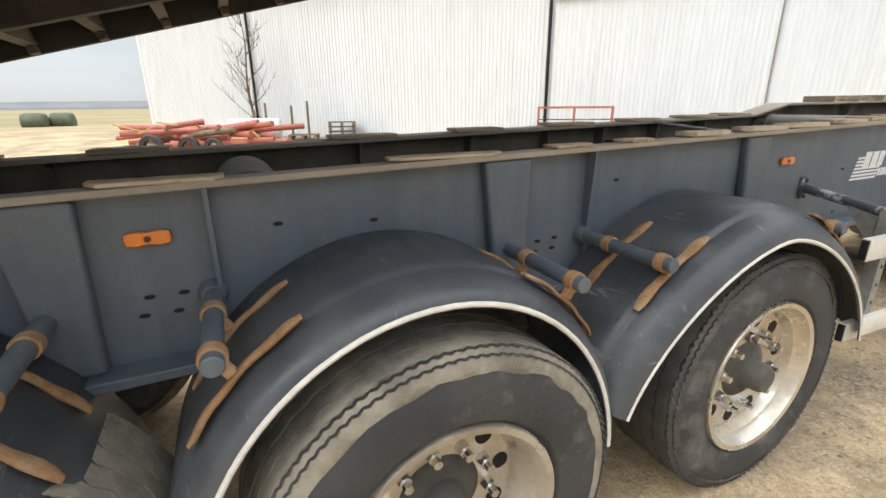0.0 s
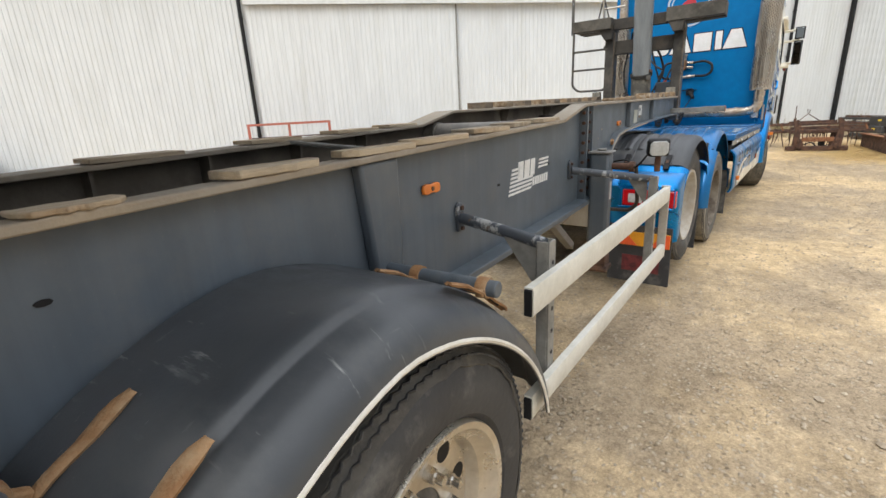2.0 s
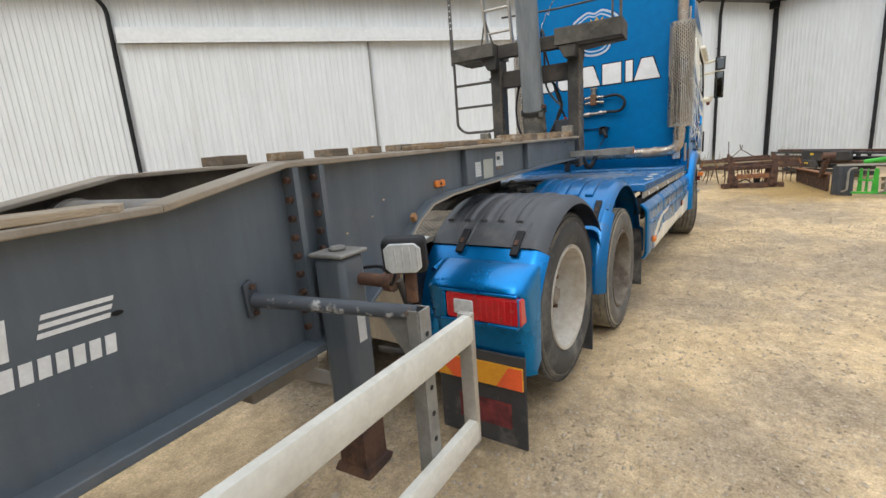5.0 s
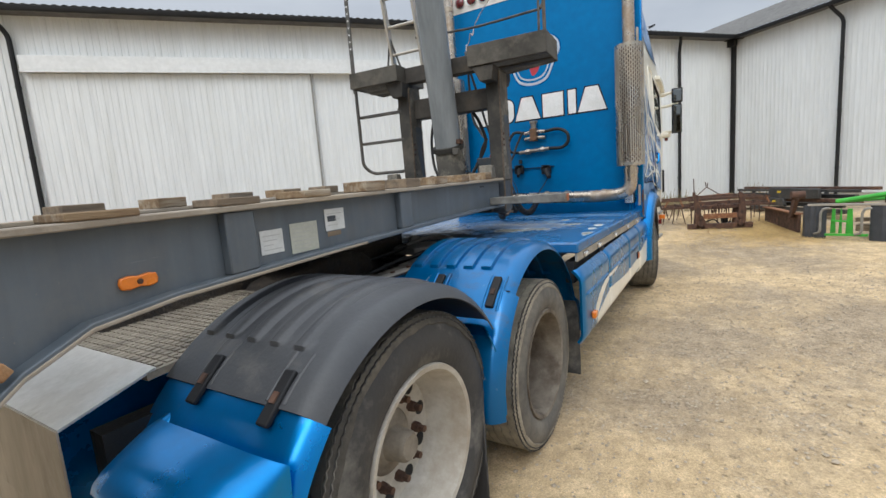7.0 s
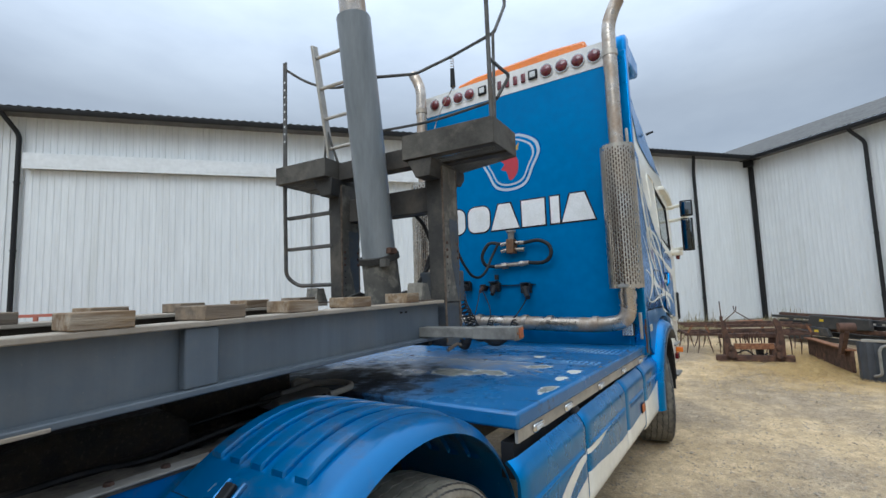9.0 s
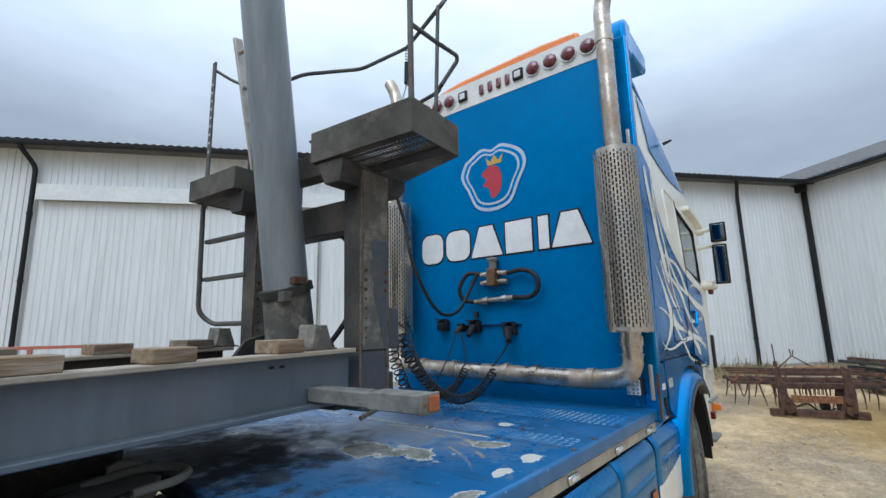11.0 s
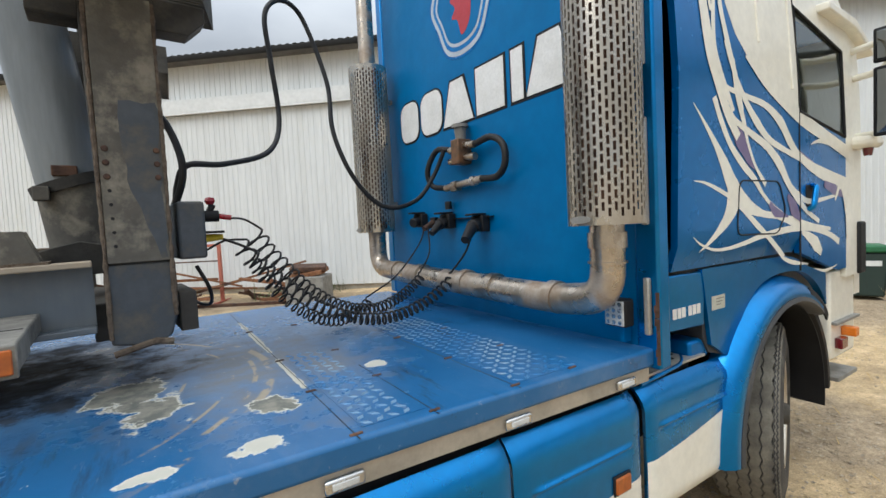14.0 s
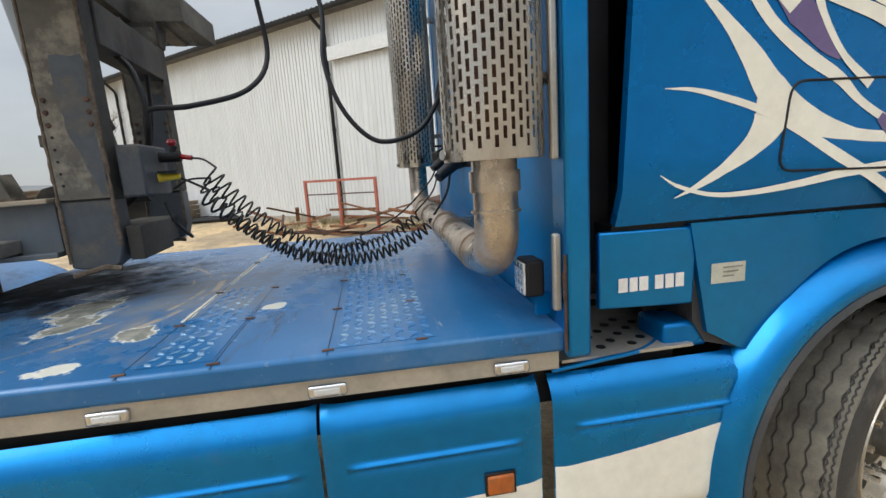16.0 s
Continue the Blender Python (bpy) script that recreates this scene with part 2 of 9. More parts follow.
M["wood"] = mat("weathered_timber", (0.24, 0.18, 0.12), (0.13, 0.1, 0.072), 0.85, scale=6, bump=0.4, stretch=(0.3, 4, 4), dirt=(0.25, 0.22, 0.18), dirt_at=(0.55, 0.75))
M["plank"] = mat("worn_splintered_wood", (0.56, 0.45, 0.31), (0.4, 0.29, 0.18), 0.85, scale=5, bump=0.5, stretch=(0.4, 5, 5), dirt=(0.36, 0.31, 0.24), dirt_at=(0.45, 0.7))
M["packer"] = mat("fresh_worn_timber", (0.27, 0.19, 0.11), (0.16, 0.1, 0.055), 0.85, scale=7, bump=0.4, stretch=(0.4, 4, 4), dirt=(0.42, 0.37, 0.29), dirt_scale=4, dirt_at=(0.5, 0.72))
M["grimy"] = mat("grimy_bare_steel", (0.22, 0.21, 0.185), (0.12, 0.113, 0.1), 0.7, metal=0.1, scale=7, bump=0.3, bump_scale=40, dirt=(0.06, 0.055, 0.05), dirt_scale=5, dirt_at=(0.5, 0.68))
M["old_orange"] = mat("dirty_orange_lens", (0.5, 0.12, 0.012), (0.3, 0.08, 0.02), 0.4, scale=12, dirt=(0.16, 0.1, 0.06), dirt_scale=14, dirt_at=(0.55, 0.75))
M["beam_in"] = mat("dusty_brown_beam", (0.165, 0.138, 0.106), (0.09, 0.077, 0.063), 0.8, scale=3, bump=0.15, dirt=(0.14, 0.115, 0.085), dirt_at=(0.5, 0.8))
M["orange"] = mat("orange_reflector", (0.75, 0.2, 0.01), (0.65, 0.16, 0.01), 0.25, scale=10, coat=0.5)
M["red_lens"] = mat("glossy_red_lens", (0.55, 0.008, 0.014), (0.42, 0.006, 0.012), 0.14, scale=18, coat=0.8)
M["faint_print"] = mat("faded_print", (0.4, 0.4, 0.385), (0.5, 0.49, 0.46), 0.7, scale=20)
M["strap"] = mat("tan_flash_rust", (0.37, 0.2, 0.088), (0.26, 0.135, 0.06), 0.85, scale=22, bump=0.4, bump_scale=120, dirt=(0.42, 0.29, 0.165), dirt_scale=9, dirt_at=(0.5, 0.68))
M["orange_red"] = mat("fluorescent_red_board", (0.8, 0.12, 0.03), (0.7, 0.1, 0.03), 0.4, scale=10)
M["amber"] = mat("amber_board", (0.75, 0.33, 0.02), (0.66, 0.28, 0.02), 0.4, scale=10)
M["red"] = mat("red_lens", (0.34, 0.008, 0.014), (0.27, 0.007, 0.012), 0.25, scale=10, coat=0.15)
M["darkred"] = mat("dark_red_lens", (0.14, 0.012, 0.016), (0.1, 0.01, 0.012), 0.12, scale=10, coat=0.8)
M["redpaint"] = mat("faded_red_paint", (0.46, 0.13, 0.085), (0.36, 0.13, 0.09), 0.6, scale=5, dirt=(0.3, 0.13, 0.08))
M["green"] = mat("green_paint", (0.06, 0.42, 0.04), (0.05, 0.33, 0.04), 0.45, scale=4)
M["greenlid"] = mat("dark_green_plastic", (0.012, 0.03, 0.024), (0.018, 0.035, 0.028), 0.5, scale=4)
M["lens"] = mat("clear_lamp_lens", (0.62, 0.63, 0.62), (0.5, 0.5, 0.49), 0.12, scale=30, coat=0.8)
M["paper"] = mat("paper_label", (0.68, 0.68, 0.66), (0.6, 0.6, 0.57), 0.5, scale=9)
M["paper_grey"] = mat("yellowed_label", (0.5, 0.5, 0.42), (0.42, 0.42, 0.35), 0.5, scale=9)
M["dry_grass"] = mat("dry_grass", (0.3, 0.24, 0.13), (0.2, 0.17, 0.09), 0.9, scale=15)
M["straw"] = mat("straw", (0.6, 0.42, 0.17), (0.46, 0.31, 0.12), 0.9, scale=15)
M["hay"] = mat("green_wrapped_bale", (0.1, 0.115, 0.06), (0.07, 0.08, 0.045), 0.6, scale=4)
M["twig"] = mat("bare_twigs", (0.14, 0.1, 0.075), (0.1, 0.07, 0.055), 0.9, scale=20)
M["weed"] = mat("weed_leaves", (0.08, 0.12, 0.04), (0.12, 0.13, 0.06), 0.8, scale=12)
M["stone"] = mat("gravel_stones", (0.45, 0.37, 0.27), (0.29, 0.235, 0.17), 0.9, scale=14, bump=0.2)
M["yellow"] = mat("yellow_plastic", (0.7, 0.5, 0.02), (0.6, 0.42, 0.02), 0.4, scale=10)
M["purple"] = mat("violet_paint", (0.13, 0.09, 0.24), (0.11, 0.075, 0.2), 0.3, scale=6, coat=0.4)
M["glass"] = bpy.data.materials.new("window_glass")
M["glass"].use_nodes = True
gb = M["glass"].node_tree.nodes["Principled BSDF"]
gb.inputs["Base Color"].default_value, gb.inputs["Roughness"].default_value, gb.inputs["Transmission Weight"].default_value = (0.75, 0.85, 0.8, 1), 0.02, 1.0
M["mirror"] = bpy.data.materials.new("mirror_glass")
M["mirror"].use_nodes = True
gb = M["mirror"].node_tree.nodes["Principled BSDF"]
gb.inputs["Base Color"].default_value, gb.inputs["Roughness"].default_value, gb.inputs["Metallic"].default_value = (0.2, 0.21, 0.21, 1), 0.03, 1.0


class Kit:
    """Short hand for the nodes of one material."""

    def __init__(self, name):
        self.m = bpy.data.materials.new(name)
        self.m.use_nodes = True
        self.n, self.l = self.m.node_tree.nodes, self.m.node_tree.links
        self.b = self.n["Principled BSDF"]
        self.co = self.n.new("ShaderNodeTexCoord").outputs["Object"]

    def put(self, socket, v):
        if hasattr(v, "is_output"):
            self.l.new(v, socket)
        else:
            socket.default_value = v

    def math(self, op, a, b=0.0):
        x = self.n.new("ShaderNodeMath")
        x.operation = op
        self.put(x.inputs[0], a), self.put(x.inputs[1], b)
        return x.outputs[0]

    def noise(self, scale, detail=6.0, rough=0.6, stretch=(1, 1, 1), turn=0.0, shift=(0, 0, 0)):
        mp, t = self.n.new("ShaderNodeMapping"), self.n.new("ShaderNodeTexNoise")
        mp.inputs["Scale"].default_value, mp.inputs["Rotation"].default_value, mp.inputs["Location"].default_value = stretch, (0, 0, radians(turn)), shift
        self.l.new(self.co, mp.inputs[0]); self.l.new(mp.outputs[0], t.inputs["Vector"])
        t.inputs["Scale"].default_value, t.inputs["Detail"].default_value, t.inputs["Roughness"].default_value = scale, detail, rough
        return t.outputs["Fac"]

    def cells(self, scale):
        t = self.n.new("ShaderNodeTexVoronoi")
        t.inputs["Scale"].default_value = scale
        self.l.new(self.co, t.inputs["Vector"])
        return t.outputs["Distance"], t.outputs["Color"]

    def step(self, v, lo, hi, a=0.0, b=1.0):
        r = self.n.new("ShaderNodeMapRange")
        self.put(r.inputs["Value"], v)
        r.inputs["From Min"].default_value, r.inputs["From Max"].default_value, r.inputs["To Min"].default_value, r.inputs["To Max"].default_value = lo, hi, a, b
        return r.outputs[0]

    def mix(self, f, a, c, kind="MIX"):
        x = self.n.new("ShaderNodeMix")
        x.data_type, x.blend_type = "RGBA", kind
        for i, v in ((0, f), (6, a), (7, c)):
            self.put(x.inputs[i], (*v, 1) if isinstance(v, tuple) else v)
        return x.outputs[2]

    def oval(self, x, y, rx, ry, wobble):
        """1 at the middle of an oval on the ground plan, falling to 0 at its edge, which a noise makes ragged."""
        mp, ln = self.n.new("ShaderNodeMapping"), self.n.new("ShaderNodeVectorMath")
        mp.inputs["Location"].default_value, mp.inputs["Scale"].default_value = (-x / rx, -y / ry, 0), (1 / rx, 1 / ry, 0)
        ln.operation = "LENGTH"
        self.l.new(self.co, mp.inputs[0]); self.l.new(mp.outputs[0], ln.inputs[0])
        return self.math("SUBTRACT", self.math("ADD", 1.0, wobble), ln.outputs["Value"])

    def bump(self, height, strength, distance, below=None):
        x = self.n.new("ShaderNodeBump")
        x.inputs["Strength"].default_value, x.inputs["Distance"].default_value = strength, distance
        self.l.new(height, x.inputs["Height"])
        if below is not None:
            self.l.new(below, x.inputs["Normal"])
        return x.outputs[0]


def trailer_material():
    """Slate-blue chassis paint: faint runs, dust specks, pale scratches, a few rust spots, slightly wavy plate."""
    k = Kit("trailer_paint")
    col = k.mix(k.step(k.noise(1.6, 6), 0.35, 0.65), (0.106, 0.127, 0.148), (0.084, 0.1, 0.117))
    col = k.mix(0.8, col, k.mix(k.step(k.noise(16, 5, 0.6, (1, 1, 0.06)), 0.3, 0.7), (0.82, 0.82, 0.81), (1.12, 1.12, 1.12)), "MULTIPLY")
    dust = k.math("MULTIPLY", k.step(k.noise(2.6, 9, 0.7), 0.5, 0.75), 0.5)
    col = k.mix(dust, col, (0.19, 0.178, 0.158))
    speck = k.math("MULTIPLY", k.step(k.noise(70, 3, 0.7), 0.68, 0.73), 0.5)
    col = k.mix(speck, col, (0.24, 0.22, 0.19))
    line = k.math("MULTIPLY", k.step(k.noise(34, 4, 0.7, (0.08, 1, 1), 0, (3, 0, 0)), 0.68, 0.72), k.step(k.noise(1.9, 3, shift=(6, 1, 2)), 0.5, 0.62))
    col = k.mix(k.math("MULTIPLY", line, 0.6), col, (0.3, 0.31, 0.32))
    rust = k.math("MULTIPLY", k.step(k.noise(13, 6, 0.75, shift=(1, 7, 3)), 0.69, 0.73), 0.8)
    col = k.mix(rust, col, (0.13, 0.07, 0.04))
    k.l.new(col, k.b.inputs["Base Color"])
    k.l.new(k.math("ADD", k.step(k.noise(4, 5), 0.3, 0.7, 0.36, 0.52), k.math("MULTIPLY", dust, 0.5)), k.b.inputs["Roughness"])
    k.l.new(k.bump(k.noise(90, 4), 0.12, 0.002, k.bump(k.noise(1.3, 2), 0.22, 0.03)), k.b.inputs["Normal"])
    return k.m


def fender_material():
    """Black-grey plastic: glossy where wiped, dusty film, pale scuffs and streaks."""
    k = Kit("grey_black_fender_plastic")
    col = k.mix(k.step(k.noise(2.2, 6), 0.35, 0.65), (0.043, 0.047, 0.052), (0.066, 0.07, 0.076))
    dust = k.math("MULTIPLY", k.step(k.noise(4.2, 9, 0.7, (1, 0.5, 1)), 0.47, 0.72), 0.6)
    col = k.mix(dust, col, (0.12, 0.12, 0.117))
    scuff = k.math("MULTIPLY", k.step(k.noise(20, 5, 0.7, (1, 0.14, 0.2), 25), 0.62, 0.7), k.step(k.noise(2.1, 4, shift=(4, 4, 1)), 0.44, 0.56))
    col = k.mix(k.math("MULTIPLY", scuff, 0.85), col, (0.3, 0.3, 0.29))
    scratch = k.math("MULTIPLY", k.step(k.noise(48, 3, 0.6, (0.1, 1, 1), 60, (2, 2, 2)), 0.67, 0.71), k.step(k.noise(1.7, 3), 0.45, 0.55))
    col = k.mix(k.math("MULTIPLY", scratch, 0.5), col, (0.22, 0.22, 0.22))
    k.l.new(col, k.b.inputs["Base Color"])
    k.l.new(k.math("ADD", k.step(k.noise(5, 5), 0.3, 0.7, 0.27, 0.42), k.math("MULTIPLY", dust, 0.55)), k.b.inputs["Roughness"])
    k.l.new(k.bump(k.noise(110, 4), 0.15, 0.002, k.bump(k.noise(2.4, 3), 0.25, 0.02)), k.b.inputs["Normal"])
    return k.m


def caked_material():
    """Dry earth over old grease: brown crumbs, black oily hollows."""
    k = Kit("caked_earth_and_grease")
    lump = k.noise(11, 8, 0.7)
    col = k.mix(k.step(lump, 0.38, 0.6), (0.014, 0.012, 0.011), (0.062, 0.048, 0.036))
    col = k.mix(k.step(k.noise(60, 5, 0.7), 0.55, 0.72), col, (0.12, 0.096, 0.07))
    k.l.new(col, k.b.inputs["Base Color"])
    k.l.new(k.step(lump, 0.35, 0.6, 0.5, 0.95), k.b.inputs["Roughness"])
    k.l.new(k.bump(lump, 0.9, 0.03, k.bump(k.noise(70, 5), 0.6, 0.006)), k.b.inputs["Normal"])
    return k.m


def cover_material():
    """Blue wheel-cover paint with brown grime smears and fine pale scratches."""
    k = Kit("grimy_blue_cover_paint")
    col = k.mix(k.step(k.noise(2, 5), 0.35, 0.65), (0.0, 0.145, 0.38), (0.0, 0.115, 0.31))
    grime = k.math("MULTIPLY", k.step(k.noise(5, 9, 0.72, (1, 0.5, 1), 20), 0.52, 0.68), 0.75)
    col = k.mix(grime, col, (0.07, 0.085, 0.1))
    sc = k.math("MULTIPLY", k.step(k.noise(42, 4, 0.7, (0.12, 1, 0.5), 40), 0.66, 0.7), k.step(k.noise(2.3, 3), 0.48, 0.6))
    col = k.mix(k.math("MULTIPLY", sc, 0.6), col, (0.4, 0.46, 0.52))
    k.l.new(col, k.b.inputs["Base Color"])
    k.b.inputs["Metallic"].default_value = 0.5
    k.b.inputs["Coat Weight"].default_value = 0.35
    k.l.new(k.step(grime, 0.0, 0.75, 0.28, 0.65), k.b.inputs["Roughness"])
    k.l.new(k.bump(k.noise(90, 4), 0.08, 0.002), k.b.inputs["Normal"])
    return k.m


def worn_tube_material():
    """Tube paint rubbed through to pale primer and bare metal."""
    k = Kit("rubbed_tube_paint")
    col = k.mix(k.step(k.noise(8, 7, 0.7), 0.54, 0.6), (0.06, 0.068, 0.08), (0.4, 0.4, 0.385))
    col = k.mix(k.step(k.noise(17, 6, 0.7, shift=(3, 3, 3)), 0.6, 0.66), col, (0.12, 0.075, 0.045))
    k.l.new(col, k.b.inputs["Base Color"])
    k.b.inputs["Roughness"].default_value = 0.55
    k.l.new(k.bump(k.noise(50, 5), 0.3, 0.004), k.b.inputs["Normal"])
    return k.m


def deck_material():
    """Blue paint worn by boots and couplings: flaked patches with white rims, grease, arcs scraped by the trailer."""
    k = Kit("worn_blue_deck_paint")
    rag = k.math("MULTIPLY", k.math("SUBTRACT", k.noise(9, 7, 0.65), 0.5), 2.4)
    rag2 = k.math("MULTIPLY", k.math("SUBTRACT", k.noise(5, 8, 0.7, shift=(3, 1, 0)), 0.5), 3.2)
    col = k.mix(k.step(k.noise(1.8, 6), 0.35, 0.65), (0.014, 0.112, 0.285), (0.026, 0.142, 0.335))
    col = k.mix(k.math("MULTIPLY", k.step(k.noise(3.0, 9, 0.7, (1, 0.35, 1), 20), 0.5, 0.72), 0.45), col, (0.13, 0.22, 0.36))       # dusty film
    brown = k.math("MULTIPLY", k.step(k.oval(-1.35, 1.0, 0.55, 0.8, rag2), 0.05, 0.9), 0.75)
    col = k.mix(brown, col, (0.2, 0.19, 0.17))
    # chips and streaks
    chip = k.step(k.noise(26, 5, 0.7), 0.68, 0.71)
    chip = k.math("MULTIPLY", chip, k.step(k.noise(2.2, 4), 0.48, 0.56))
    col = k.mix(chip, col, (0.5, 0.5, 0.47))
    streak = k.math("MULTIPLY", k.step(k.noise(11, 5, 0.7, (1, 0.12, 1), 35), 0.63, 0.68), k.step(k.noise(1.7, 3, shift=(7, 2, 0)), 0.5, 0.6))
    col = k.mix(k.math("MULTIPLY", streak, 0.8), col, (0.42, 0.43, 0.42))
    # grease under the coupling
    g1 = k.step(k.oval(-2.4, 1.45, 0.85, 0.8, rag2), 0.0, 0.65)
    g2 = k.math("MULTIPLY", k.step(k.oval(-2.3, 0.85, 0.5, 0.45, rag2), 0.05, 1.0), 0.55)
    grease = k.math("MINIMUM", k.math("ADD", g1, g2), 0.95)
    col = k.mix(grease, col, k.mix(k.step(k.noise(14, 6), 0.4, 0.65), (0.012, 0.012, 0.014), (0.05, 0.06, 0.075)))
    dark = k.math("MULTIPLY", k.step(k.noise(9, 6, 0.7, (1, 0.16, 1), -28, (4, 3, 0)), 0.57, 0.66), k.step(k.noise(1.4, 4, shift=(2, 5, 0)), 0.42, 0.58))
    col = k.mix(k.math("MULTIPLY", dark, 0.75), col, (0.02, 0.035, 0.06))
    speck = k.math("MULTIPLY", k.step(k.noise(75, 4, 0.7), 0.66, 0.7), k.step(k.noise(3.1, 4, shift=(1, 9, 0)), 0.45, 0.6))
    col = k.mix(k.math("MULTIPLY", speck, 0.7), col, (0.34, 0.36, 0.37))
    # scraped arcs
    for r, w, lo in ((0.98, 0.012, 0.47), (1.035, 0.02, 0.5), (0.9, 0.008, 0.52), (0.74, 0.008, 0.55)):
        ln = k.n.new("ShaderNodeVectorMath")
        ln.operation = "DISTANCE"
        ln.inputs[1].default_value = (-2.35, 0.95, 1.186)
        k.l.new(k.co, ln.inputs[0])
        near = k.math("ABSOLUTE", k.math("SUBTRACT", k.math("ADD", ln.outputs["Value"], k.math("MULTIPLY", rag, 0.006)), r))
        sep_ = k.n.new("ShaderNodeSeparateXYZ")
        k.l.new(k.co, sep_.inputs[0])
        band = k.math("MULTIPLY", k.math("MULTIPLY", k.step(near, w, w * 0.5), k.step(sep_.outputs[0], -1.8, -1.65)), k.step(k.noise(4.5, 6, 0.7, shift=(r * 9, 0, 0)), lo, lo + 0.05))
        col = k.mix(band, col, (0.33, 0.28, 0.21))
    # flaked patches: white primer rim, bare grey inside
    rim = bare = None
    for x, y, rx, ry in ((-1.79, 0.84, 0.13, 0.2), (-1.71, 0.63, 0.12, 0.18), (-1.38, 0.4, 0.1, 0.1), (-1.49, 0.155, 0.072, 0.068), (-2.05, 0.12, 0.14, 0.05), (-1.74, 0.15, 0.07, 0.04), (-0.97, 0.58, 0.05, 0.05), (-1.275, 0.72, 0.014, 0.24), (-1.27, 1.5, 0.016, 0.75)):
        o = k.oval(x, y, rx, ry, rag)
        a, b_ = k.step(o, 0.2, 0.27), k.step(o, 0.3, 0.36)
        if rx < 0.09:
            b_ = k.math("MULTIPLY", b_, 0.3)
        rim = a if rim is None else k.math("MAXIMUM", rim, a)
        bare = b_ if bare is None else k.math("MAXIMUM", bare, b_)
    col = k.mix(rim, col, (0.62, 0.6, 0.52))
    col = k.mix(bare, col, k.mix(k.step(k.noise(20, 6), 0.4, 0.6), (0.13, 0.135, 0.12), (0.25, 0.24, 0.2)))
    k.l.new(col, k.b.inputs["Base Color"])
    dull = k.math("MAXIMUM", k.math("MAXIMUM", rim, k.math("MULTIPLY", brown, 0.8)), k.math("MULTIPLY", grease, 0.85))
    k.l.new(k.step(dull, 0.0, 1.0, 0.27, 0.8), k.b.inputs["Roughness"])
    k.l.new(k.step(grease, 0.0, 0.95, 0.5, 0.12), k.b.inputs["Specular IOR Level"])
    k.b.inputs["Metallic"].default_value = 0.1
    h = k.math("SUBTRACT", k.math("MULTIPLY", k.noise(60, 4), 0.25), k.math("ADD", rim, chip))
    k.l.new(k.bump(h, 0.5, 0.002, k.bump(k.noise(1.6, 3), 0.25, 0.03)), k.b.inputs["Normal"])
    return k.m


